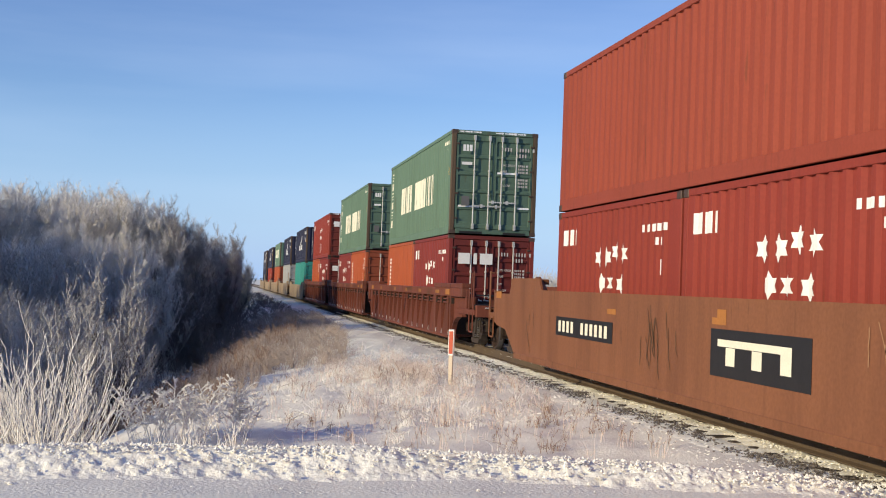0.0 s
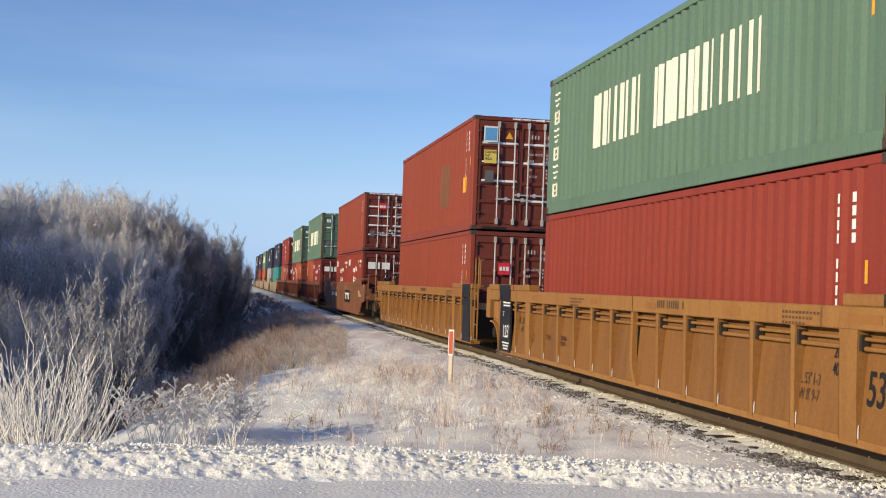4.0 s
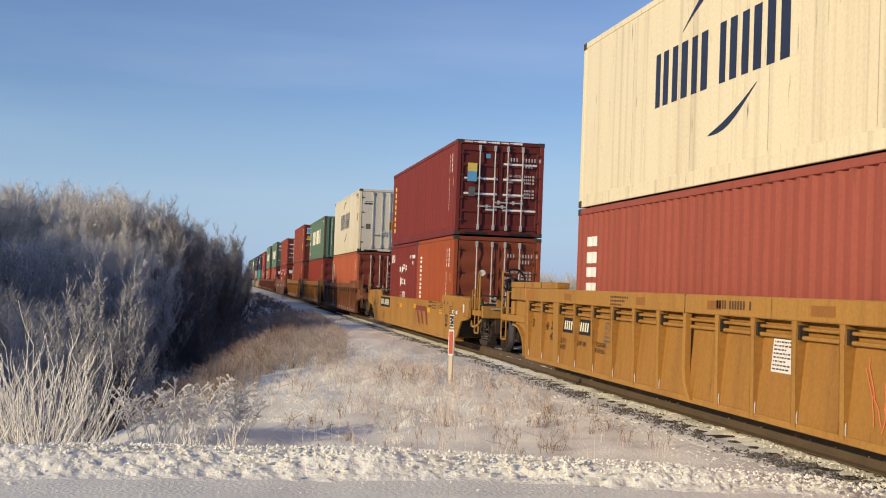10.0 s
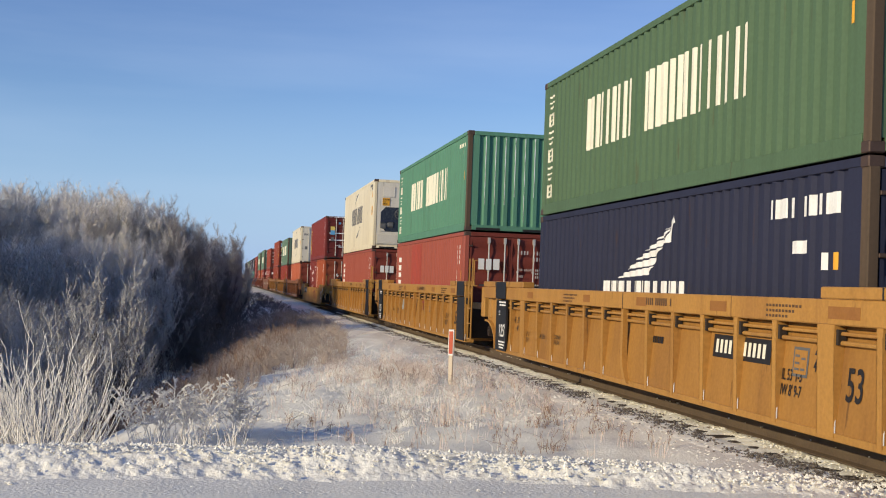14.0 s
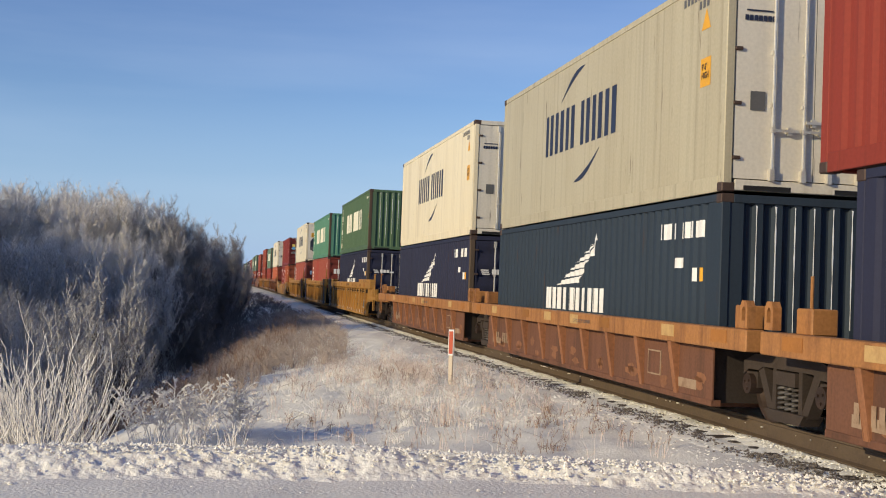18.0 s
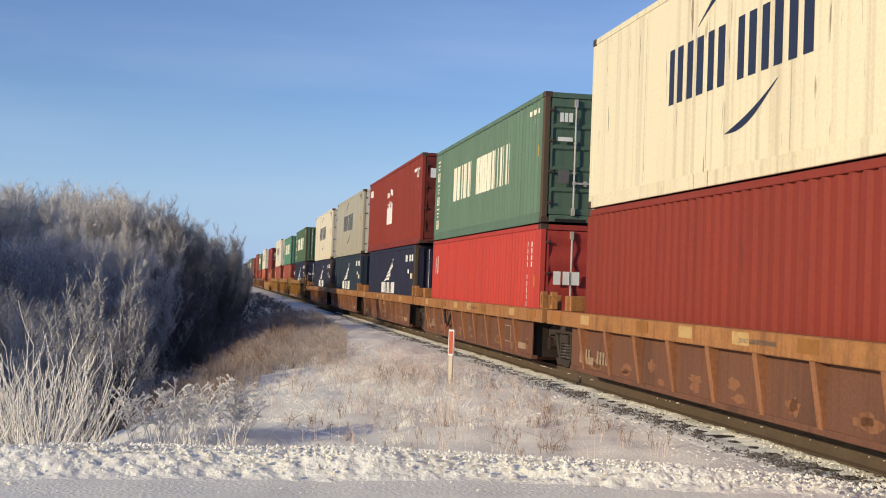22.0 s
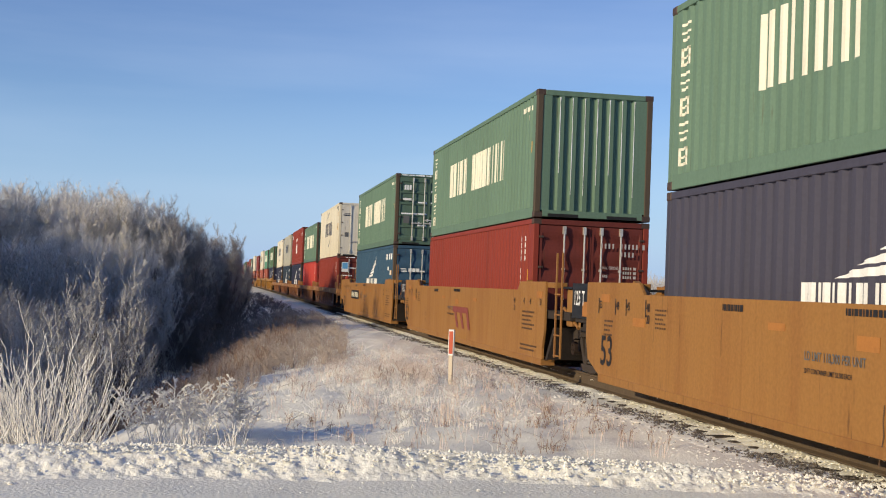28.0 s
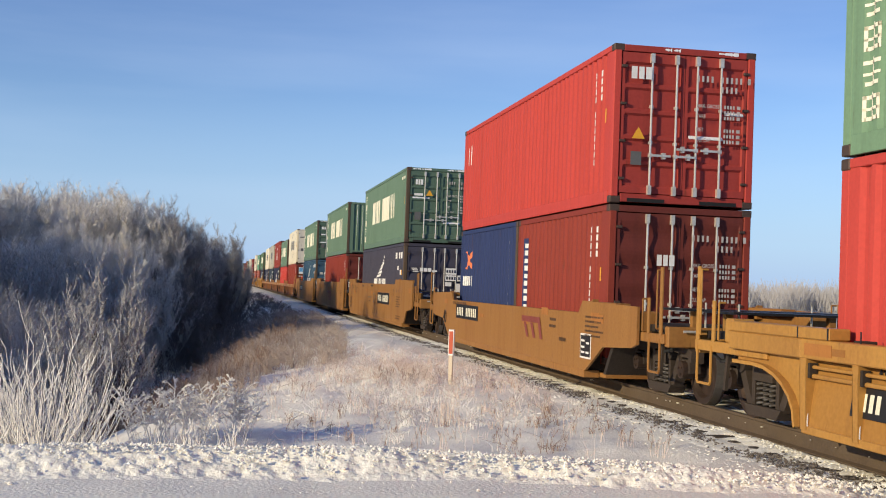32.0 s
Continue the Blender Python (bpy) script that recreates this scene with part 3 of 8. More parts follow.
def bolster_mesh():
    def make():
        b = bmesh.new()
        add_box(b, -0.99, 0.99, -0.2, 0.2, 0.05, 0.26)
        add_tube(b, (0, 0, 0.26), (0, 0, 0.40), 0.22, seg=16)
        for s in (-1, 1):
            add_tube(b, (-0.8, s * 0.42, -0.02), (0.8, s * 0.42, -0.02), 0.05)
            for t in (-1, 1):
                add_box(b, t * 0.75 - 0.06, t * 0.75 + 0.06, s * 0.37 - 0.03, s * 0.37 + 0.04, -0.16, 0.14)
        bevelled(b, 0.01)
        return finish(b, "bogie", "truck_iron")
    return cached("bolster", make)


def bogie(parent, y):
    bo = part("bogie", bolster_mesh(), parent, "dirty black cast-steel bogie with springs", at=(0, y, WHEEL_R))
    for s in (-1, 1):
        part("side_frame", side_frame_mesh(), bo, at=(s * 1.0, 0, 0))
        for q in (-0.17, 0.0, 0.17):
            part("spring", spring_mesh(), bo, "frosted coil spring", at=(s * 1.02, q, 0.0))
        ws = part("wheelset", wheelset_mesh(), bo, "steel wheels on an axle", at=(0, s * 0.89, 0))
        WHEELSETS[s].append(ws)
    return bo


# ---- wagons ----
def prism_mesh(name, mat, outline, x0, x1, bev=0.0):
    def make():
        b = bmesh.new()
        add_prism(b, outline, x0, x1)
        if bev:
            bevelled(b, bev)
        return finish(b, name, mat)
    return cached((name, mat, tuple(outline), x0, x1, bev), make)


def ladder_mesh(mat, h, w=0.42, rungs=3):
    def make():
        b = bmesh.new()
        for s in (0, 1):
            add_box(b, -0.012, 0.012, s * w - 0.028, s * w + 0.028, 0, h)
        for i in range(rungs):
            z = 0.04 + i * 0.36
            add_box(b, -0.03, 0.0, 0, w, z - 0.012, z + 0.012)
        return finish(b, "ladder", mat)
    return cached(("ladder", mat, h, w, rungs), make)


def grab_mesh(h, mat="galvanised"):
    def make():
        b = bmesh.new()
        add_path(b, [(0.06, 0, 0), (-0.02, 0, 0), (-0.02, 0, h), (0.06, 0, h)], 0.013)
        return finish(b, "grab_iron", mat)
    return cached(("grab", h, mat), make)


def stirrup_mesh(mat):
    def make():
        b = bmesh.new()
        add_path(b, [(0, 0, 0.46), (0, 0, 0.04), (0, 0.03, 0), (0, 0.39, 0), (0, 0.42, 0.04), (0, 0.42, 0.46)], 0.018)
        return finish(b, "stirrup", mat)
    return cached(("stirrup", mat), make)


def end_cable():
    b = bmesh.new()
    add_path(b, [(0, -0.45, 0.15), (-0.05, -0.25, -0.02), (-0.06, 0.0, -0.06), (-0.04, 0.25, 0.0), (0, 0.42, 0.2)], 0.022)
    return finish(b, "cable", "hose_black")


def brake_wheel_mesh():
    def make():
        b = bmesh.new()
        add_torus(b, (0, 0, 0), (0, 1, 0.1), 0.27, 0.022, 24, 6)
        for k in range(6):
            a = math.pi * k / 3
            add_tube(b, (0, 0, 0), (0.27 * math.cos(a), 0, 0.27 * math.sin(a)), 0.014)
        add_tube(b, (0, -0.05, 0), (0, 0.2, 0), 0.06, seg=10)
        return finish(b, "brake_wheel", "black_panel", True)
    return cached("brake_wheel", make)


def coupler_mesh():
    def make():
        b = bmesh.new()
        add_box(b, -0.12, 0.12, -0.2, 0.75, -0.14, 0.12)
        add_prism_y(b, [(-0.2, -0.17), (0.2, -0.17), (0.24, 0.0), (0.2, 0.17), (-0.2, 0.17), (-0.24, 0.0)], 0.7, 1.05)
        add_box(b, 0.02, 0.16, 1.05, 1.2, -0.14, 0.14)
        bevelled(b, 0.02)
        return finish(b, "coupler", "truck_iron")
    return cached("coupler", make)


def hose_mesh():
    def make():
        b = bmesh.new()
        pts = [(0, 0.0 + 0.09 * i, 0.75 - 0.22 * math.sin(math.pi * i / 10) - 0.02 * i) for i in range(11)]
        add_path(b, pts, 0.022, 6)
        return finish(b, "air_hose", "hose_black", True)
    return cached("hose", make)


def end_gear(w, mat, s, y, brake, trim_z=1.46):
    """Steps, posts, rails and coupler at a wagon's outer end. s: +1 far end, -1 near end; y: the end's place."""
    part("end_platform", box_mesh("end_platform", "underframe", -1.30, 1.30, *sorted((s * (y - 2.2), s * (y - 0.12))), 0.94, 1.04, 0.01), w)
    part("centre_sill", box_mesh("centre_sill", "underframe", -0.32, 0.32, *sorted((s * (y - 3.2), s * (y + 0.02))), 0.62, 0.93, 0.02), w)
    part("end_beam", box_mesh("end_beam", mat, -1.40, 1.40, *sorted((s * (y - 0.14), s * y)), 0.76, 1.04, 0.015), w)
    part("walkway", box_mesh("walkway", "black_panel", -1.25, 1.30, *sorted((s * (y - 0.8), s * (y + 0.12))), 1.26, 1.29), w, "open steel grating walkway")
    for x in (-1.0, 1.0):
        part("walkway_bracket", box_mesh("walkway_bracket", mat, x - 0.05, x + 0.05, *sorted((s * (y - 0.12), s * (y - 0.02))), 1.04, 1.26), w)
    for x in (-1.44, 1.44):
        part("side_sill", box_mesh("side_sill", mat, *sorted((x, x * 0.93)), *sorted((s * (y - 2.1), s * (y - 0.08))), 0.80, 0.93, 0.01), w)
        part("step_box", box_mesh("step_box", mat, *sorted((x, x * 0.80)), *sorted((s * (y - 1.20), s * (y - 0.98))), 0.93, 1.22, 0.02), w)
        part("stirrup", stirrup_mesh(mat), w, "bent steel stirrup step", at=(x, s * (y - 0.40) - 0.2, 0.40))
        part("post", box_mesh("post", mat, x - 0.012, x + 0.012, -0.045, 0.045, 0.0, 0.92, 0.004), w, at=(0, s * (y - 0.18), 0.92))
        part("post", box_mesh("post", mat, x - 0.012, x + 0.012, -0.04, 0.04, 0.0, 0.50, 0.004), w, at=(0, s * (y - 0.66), 0.92))
        part("grab_iron", grab_mesh(0.80, mat), w, at=Matrix.Translation((x, s * (y - 0.30), 1.00)))
        part("grab_iron", grab_mesh(0.45, mat), w, at=Matrix.Translation((x, s * (y - 0.85), 0.95)))
    part("brake_cylinder", cached("brake_cylinder", lambda: finish_tube("brake_cylinder", "underframe", (-0.25, 0, 0), (0.25, 0, 0), 0.14)), w, at=(-0.85, s * (y - 0.7), 0.70))
    part("brake_lever", box_mesh("brake_lever", "truck_iron", -1.30, -1.26, -0.03, 0.03, 0.35, 1.0), w, at=pose(0, s * (y - 0.62), 0, 10, 0, 0))
    part("cable", cached("end_cable", lambda: end_cable()), w, at=Matrix.Translation((-1.2, s * (y - 0.5), 0.74)))
    for x in (-0.85, 0.7):
        part("handrail", cached(("post", 0.34), lambda: finish_tube("handrail", "galvanised", (0, 0, 0), (0, 0, 0.34), 0.015)), w, at=(x, s * (y - 0.06), 1.04))
    part("brake_rod", cached("brake_rod", lambda: finish_tube("brake_rod", "galvanised", (-1.2, 0, 0), (1.2, 0, 0), 0.018)), w, at=(0, s * (y + 0.04), 0.98))
    part("coupler", coupler_mesh(), w, at=Matrix.Translation((0, s * (y - 0.3), 0.78)) @ (Matrix.Identity(4) if s > 0 else pose(0, 0, 0, 0, 0, 180)))
    part("air_hose", hose_mesh(), w, at=Matrix.Translation((-0.4, s * (y - 0.1), 0.0)) @ (Matrix.Identity(4) if s > 0 else pose(0, 0, 0, 0, 0, 180)))
    if brake:
        inset, z = (0.10, 1.65) if s < 0 else (1.85, 1.60)
        part("brake_housing", box_mesh("brake_housing", "black_panel", -0.80, -0.52, *sorted((s * (y - inset - 0.2), s * (y - inset - 0.06))), 1.04, z + 0.05, 0.03), w)
        part("brake_wheel", brake_wheel_mesh(), w, "black spoked hand brake wheel", at=(-0.66, s * (y - inset) + 0.02, z))


def finish_tube(name, mat, p, q, r):
    b = bmesh.new()
    add_tube(b, p, q, r, seg=8)
    return finish(b, name, mat)


def arch_outline(s, y_in, y_out, top, low, spring):
    """A side skirt with an arch over the bogie, towards the end s."""
    pts = [(s * y_in, low), (s * y_in, top), (s * y_out, top), (s * y_out, spring)]
    reach = min(1.0, y_out - y_in - 0.3)
    for i in range(7):
        a = i / 6 * math.pi / 2
        pts.append((s * (y_in + 0.16 + reach * (1 - math.sin(a))), low + 0.04 + (spring - low - 0.04) * math.cos(a)))
    pts.append((s * (y_in + 0.14), low))
    return pts


def well_floor(w, mat, half):
    for i in range(7):
        y = -half + 2 * half * i / 6
        part("cross_member", box_mesh("cross_member", mat, -1.25, 1.25, -0.16, 0.16, 0.10, 0.17), w, at=(0, y, 0))


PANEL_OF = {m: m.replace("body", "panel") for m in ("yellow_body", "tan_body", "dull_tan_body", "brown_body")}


def ribbed_wagon(label, mat, half_far, half_near, far, near, panel=True, brake=False, bf=8.5, mid=0.3, lo=1.21, hi=1.43):
    """A well wagon with posts along its sides. far and near: 'end' or 'joint'; bf: where the well's side begins; mid: its middle post; lo, hi: the top chord."""
    w = tagged(new("well_wagon"), label, "wagon", "wagons of the train")
    bn = 8.1 if near == "end" else 7.75
    well_floor(w, mat, 6.1)
    for x in (-1, 1):
        xo, xs = x * 1.505, x * 1.36
        part("top_chord", box_mesh("top_chord", mat, *sorted((xo, x * 1.30)), -bn, bf, lo, hi, 0.012), w)
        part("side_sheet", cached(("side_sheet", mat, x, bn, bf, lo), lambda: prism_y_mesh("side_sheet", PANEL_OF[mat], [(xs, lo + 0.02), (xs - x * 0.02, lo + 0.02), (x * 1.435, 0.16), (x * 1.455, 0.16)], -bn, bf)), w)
        part("bottom_sill", box_mesh("bottom_sill", mat, *sorted((x * 1.47, x * 1.24)), -bn, bf, 0.12, 0.20, 0.008), w)
        if x < 0:
            for i, y in enumerate((-6.2, -3.26, -0.6, 1.98, 5.6)):
                wide = (0.30, 0.24, 0.20, 0.17, 0.20)[i]
                part("chord_patch", box_mesh("chord_patch", "chord_patch", -1.509, -1.504, y - wide, y + wide, lo + 0.06, hi - 0.07), w, "rusty brown repainted patch")
            bars(row_of_bars(4, 0.05, 0.10, 0.025) + row_of_bars(6, 0.05, 0.10, 0.025, 0.36) + row_of_bars(1, 0.05, 0.10, 0.0, 0.90), "stencil_brown", w, (-1.509, mid - 1.0, lo + 0.08), SIDE, "figure_marking")
            for y in (-4.55, 3.3):
                bars([(0.075 * p, 0.075 * p + 0.05, -0.055 * q, -0.055 * q + 0.028) for q in range(3) for p in range(11 - 2 * q)], "stencil_brown", w, (-1.509, y, hi - 0.10), SIDE, "figure_marking")
            part("seam", box_mesh("seam", "black_panel", -1.508, -1.5035, mid - 0.008, mid + 0.008, lo, hi), w, "dark seam in the chord")
            part("splice_post", splice_post(mat, lo), w, "bent splice bar", at=(-1.46, mid, 0))
        for i in range(-8, 9):
            y = mid + (0.985 * i + (0.13 if i > 0 else -0.13) * (abs(i) > 5))
            if i == 0 or not -bn + 0.02 < y < bf - 0.02:
                continue
            turned = Matrix.Identity(4) if x < 0 else pose(0, 0, 0, 0, 0, 180)
            part("rib", prism_rib(mat, lo + 0.01, 0.17 if abs(i) == 6 else 0.055), w, at=Matrix.Translation((xs, y, 0)) @ turned)
        for y in (-bn + 0.05, bf - 0.05):
            part("rib", prism_rib(mat, lo + 0.01, 0.07), w, at=Matrix.Translation((xs, y, 0)) @ (Matrix.Identity(4) if x < 0 else pose(0, 0, 0, 0, 0, 180)))
        for z, r in ((lo - 0.08, 0.020), (lo - 0.17, 0.024)):
            part("pipe", cached(("pipe", mat, bn, bf, r), lambda: finish_tube("pipe", mat, (0, -bn, 0), (0, bf, 0), r)), w, at=(xs + x * 0.07, 0, z))
        for s, half, kind, body in ((1, half_far, far, bf), (-1, half_near, near, bn)):
            out = half - 1.25 if kind == "end" else (half - 0.1 if s > 0 else body + 0.1)
            part("end_chord", box_mesh("end_chord", mat, *sorted((x * 1.515, x * 1.28)), *sorted((s * (5.95 + s * mid if bf > 7 else body - 0.6), s * out)), hi + 0.003, hi + 0.12, 0.012), w)
            for k in range(3):
                yy = s * (body - 1.2 + 0.62 * k)
                part("chord_strap", box_mesh("chord_strap", "black_panel", *sorted((x * 1.519, x * 1.515)), yy - 0.012, yy + 0.012, hi + 0.006, hi + 0.118), w)
            if s > 0 or kind == "end":
                part("end_rail", box_mesh("end_rail", mat, *sorted((x * 1.51, x * 1.32)), *sorted((s * body, s * out)), lo, hi, 0.012), w)
                part("end_skirt", prism_mesh("end_skirt", mat, arch_outline(s, body, out - 0.05, lo + 0.01, 0.16, 0.76), *sorted((x * 1.40, x * 1.37))), w)
                part("arch_flange", arch_flange(mat, s, body, out - 0.05, lo + 0.01), w, at=(x * 1.42, 0, 0))
            if x < 0:
                part("colour_patch", box_mesh("colour_patch", "orange_patch", x * 1.512, x * 1.506, *sorted((s * (body - 0.65), s * (body - 0.1))), lo + 0.04, hi - 0.04), w)
            if panel and kind == "joint":
                yp = sorted((s * (body - 0.95), s * (body - 0.05)))
                part("black_panel", box_mesh("black_panel", "black_panel", *sorted((x * 1.50, x * 1.46)), *yp, 0.16, lo - 0.02), w, "black painted panel with white lettering")
                part("black_band", box_mesh("black_band", "black_panel", *sorted((x * 1.526, x * 1.520)), *yp, lo + 0.005, hi + 0.11), w)
    for s, half, kind, body in ((1, half_far, far, bf), (-1, half_near, near, bn)):
        part("bulkhead", box_mesh("bulkhead", "underframe", -1.34, 1.34, *sorted((s * (body - 0.9), s * (body - 0.75))), 0.2, 1.10, 0.01), w)
        if kind == "end":
            end_gear(w, mat, s, half, brake and s > 0)
            bogie(w, s * (half - 1.35))
        else:
            part("end_platform", box_mesh("end_platform", "underframe", -1.30, 1.30, *sorted((s * (body - 0.1), s * (half - 0.15))), 0.95, 1.1, 0.01), w)
            part("walkway", box_mesh("walkway", "black_panel", -1.45, 1.45, *sorted((s * (half - 0.75), s * (half - 0.05))), 1.50, 1.54), w, "open steel grating walkway")
            part("end_post", box_mesh("end_post", mat, -1.42, -1.12, *sorted((s * (half - 0.55), s * (half - 0.22))), 0.80, 1.49, 0.02), w)
            if s < 0:
                part("ladder", ladder_mesh(mat, 1.95, 0.36, 4), w, "narrow steel ladder", at=(-1.46, -body - 0.62, 0.20))
                part("grab_iron", grab_mesh(0.6, mat), w, at=(-1.46, -body - 0.9, 1.5))
                bogie(w, -half)
    return w


def arch_flange(mat, s, body, out, top):
    """A curved lip round the wheel arch."""
    def make():
        b = bmesh.new()
        pts = [q for q in arch_outline(s, body, out, top, 0.16, 0.74)[3:]]
        rims = [[], []]
        for i, (y0, z0) in enumerate(pts):
            ya, za = pts[max(i - 1, 0)]
            yb, zb = pts[min(i + 1, len(pts) - 1)]
            n = Vector((-(zb - za), yb - ya)).normalized() * 0.02
            for rim, d in zip(rims, (-1, 1)):
                rim.append([b.verts.new((x, y0 + d * n.x, z0 + d * n.y)) for x in (-0.06, 0.06)])
        p, q = rims
        for i in range(len(pts) - 1):
            for r0, r1, s0, s1 in ((p[i][0], p[i + 1][0], p[i + 1][1], p[i][1]), (q[i][0], q[i][1], q[i + 1][1], q[i + 1][0]), (p[i][0], q[i][0], q[i + 1][0], p[i + 1][0]), (p[i][1], p[i + 1][1], q[i + 1][1], q[i][1])):
                b.faces.new((r0, r1, s0, s1))
        for i in (0, -1):
            b.faces.new((p[i][0], p[i][1], q[i][1], q[i][0]))
        bmesh.ops.recalc_face_normals(b, faces=b.faces)
        return finish(b, "arch_flange", mat)
    return cached(("flange", mat, s, body, out, top), make)


def prism_rib(mat, top, half):
    """A tapered post, with the dark pipe clamp on its side and a white sliver for frost and sunlit highlight at its
    foot.
    """
    def make():
        b = bmesh.new()
        for y in (-half, half - 0.013):
            add_prism_y(b, [(-0.095, 0.16), (-0.115, 0.16), (-0.135, top - 0.09), (-0.135, top), (0.0, top)], y, y + 0.013)
        v = [b.verts.new(c) for c in ((-0.115, -half, 0.16), (-0.115, half, 0.16), (-0.135, half, top - 0.09), (-0.135, -half, top - 0.09), (-0.135, half, top), (-0.135, -half, top))]
        b.faces.new((v[0], v[1], v[2], v[3]))
        b.faces.new((v[3], v[2], v[4], v[5]))
        n = len(b.faces)
        add_box(b, -0.115, -0.03, -half - 0.045, -half, top - 0.20, top - 0.05)
        m = len(b.faces)
        # white sliver: foot frost, with the sunlit line there painted in
        add_prism_y(b, [(-0.100, 0.20), (-0.110, 0.20), (-0.112, 0.26), (-0.108, 0.31), (-0.100, 0.33)], -half - 0.005, -half)
        b.faces.ensure_lookup_table()
        for i in range(n, m):
            b.faces[i].material_index = 1
        for i in range(m, len(b.faces)):
            b.faces[i].material_index = 2
        return finish(b, "rib", [mat, "underframe", "snow_dust"])
    return cached(("rib", mat, top, half), make)


def splice_post(mat, top):
    """The flat bar over the middle joint of a side, swept back at its foot."""
    def make():
        b = bmesh.new()
        pts = [(0.0, top), (0.0, 0.55), (-0.03, 0.40), (-0.12, 0.26), (-0.22, 0.17)]
        for p, q in zip(pts, pts[1:]):
            add_prism(b, [(p[0] + 0.05, p[1]), (p[0] - 0.05, p[1]), (q[0] - 0.05, q[1]), (q[0] + 0.05, q[1])], -0.045, 0.03)
        return finish(b, "splice_post", mat)
    return cached(("splice", mat, top), make)


def smooth_wagon(label, mat, half_far, half_near, far, near, brake=False, mid=1.12, top=1.32, low=8.1, step=6.1, slant=0.0, notch=0.0, patch=1.2):
    """A well wagon with plain plate sides. mid and top: the side's height in the middle and at its ends; low: half its bottom edge."""
    w = tagged(new("well_wagon"), label, "wagon", "wagons of the train")
    well_floor(w, mat, 6.1)
    foot = [low - slant if slant or k == "joint" else low + 0.28 * (s < 0) for s, k in ((1, far), (-1, near))]
    outline = [(foot[0], 0.20), (-foot[1], 0.20)]
    for s, half, kind in ((-1, half_near, near), (1, half_far, far)):
        tip = half - 0.95 if kind == "end" else low + (0.65 if s > 0 else 0.10)
        run = [*([(s * (low + (0.12 if slant else 0.78)), 0.62), (s * (tip - 0.25), 0.68)] if kind == "end" else [(s * (tip - 0.12), 0.40)]), (s * tip, 0.74), (s * tip, top - (0.04 + notch if kind == "end" else 0)), *([(s * (low + 0.5), top - 0.04 - notch), (s * (low + 0.25), top)] if notch and kind == "end" else []), (s * (step + 0.2), top), (s * step, mid)]
        outline += run if s < 0 else run[::-1]
    for x in (-1, 1):
        part("side_plate", prism_mesh("side_plate", mat, outline, *sorted((x * 1.505, x * 1.465))), w)
        part("top_chord", box_mesh("top_chord", mat, *sorted((x * 1.465, x * 1.27)), -step, step, mid - 0.05, mid - 0.005, 0.006), w)
        part("bottom_sill", box_mesh("bottom_sill", mat, *sorted((x * 1.513, x * 1.24)), -low + slant + 0.05, low - slant - 0.05, 0.08, 0.20, 0.008), w)
        for s, half in ((1, half_far), (-1, half_near)):
            part("end_chord", box_mesh("end_chord", mat, *sorted((x * 1.465, x * 1.22)), *sorted((s * (step + 0.5), s * (low + 0.55))), top - 0.11, top - 0.01, 0.01), w)
            part("corner_gusset", prism_mesh("corner_gusset", mat, [(s * (step + 0.05), mid), (s * (step + 0.6), mid), (s * (step + 0.6), top + 0.03)], *sorted((x * 1.46, x * 1.36))), w)
            if x < 0:
                part("colour_patch", box_mesh("colour_patch", "orange_patch", -1.510, -1.506, *sorted((s * (low + (patch + 0.45 if half > 10.2 else -0.1)), s * (low + (patch if half > 10.2 else -0.5)))), top - 0.42 if half > 10.2 else top - 0.30, top - 0.28 if half > 10.2 else top - 0.18), w)
                part("colour_patch", box_mesh("colour_patch", "orange_patch", -1.510, -1.506, s * 2.0 - 0.2, s * 2.0 + 0.2, mid - 0.32, mid - 0.24), w)
    for s, half, kind in ((1, half_far, far), (-1, half_near, near)):
        part("bulkhead", box_mesh("bulkhead", "underframe", -1.46, 1.46, *sorted((s * (low - 1.0), s * (low - 0.85))), 0.2, 1.05, 0.01), w)
        part("slope_sheet", prism_mesh("slope_sheet", "underframe", [(s * low, 0.2), (s * (low + 0.12), 0.2), (s * (low + 0.6), 0.80), (s * (low + 0.47), 0.80)], -1.44, 1.44), w)
        if kind == "end":
            end_gear(w, mat, s, half, brake and s < 0)
            bogie(w, s * (half - 1.05))
        else:
            part("end_platform", box_mesh("end_platform", "underframe", -1.44, 1.44, *sorted((s * (low - 0.9), s * (half - 0.15))), 0.95, 1.1, 0.01), w)
            part("walkway", box_mesh("walkway", "black_panel", -1.45, 1.45, *sorted((s * (half - 0.75), s * (half - 0.05))), 1.50, 1.54), w, "open steel grating walkway")
            part("end_post", box_mesh("end_post", mat, -1.40, -1.32, *sorted((s * (half - 0.5), s * (half - 0.2))), 0.85, 1.5, 0.02), w)
            part("brace", cached(("brace", mat), lambda: finish_tube("brace", mat, (0, -0.55, 0.0), (0, 0.35, 0.32), 0.03)), w, "slanting steel brace", at=(-1.34, s * (half - 0.5), 0.84))
            if s < 0:
                part("ladder", ladder_mesh(mat, 1.85, 0.36, 4), w, "narrow steel ladder", at=(-1.48, -low - 1.1, 0.28))
                bogie(w, -half)
            else:
                part("black_panel", box_mesh("black_panel", "black_panel", -1.47, -1.44, low + 0.66, half - 0.05, 1.02, 1.60), w, "black panel with white lettering")
                part("colour_patch", box_mesh("colour_patch", "orange_patch", -1.474, -1.471, low + 0.68, low + 1.0, 1.06, 1.30), w, "orange square patch")
                part("cover_plate", box_mesh("cover_plate", "underframe", -1.40, -1.36, low + 0.6, half - 0.35, 0.82, 1.05), w)
    return w


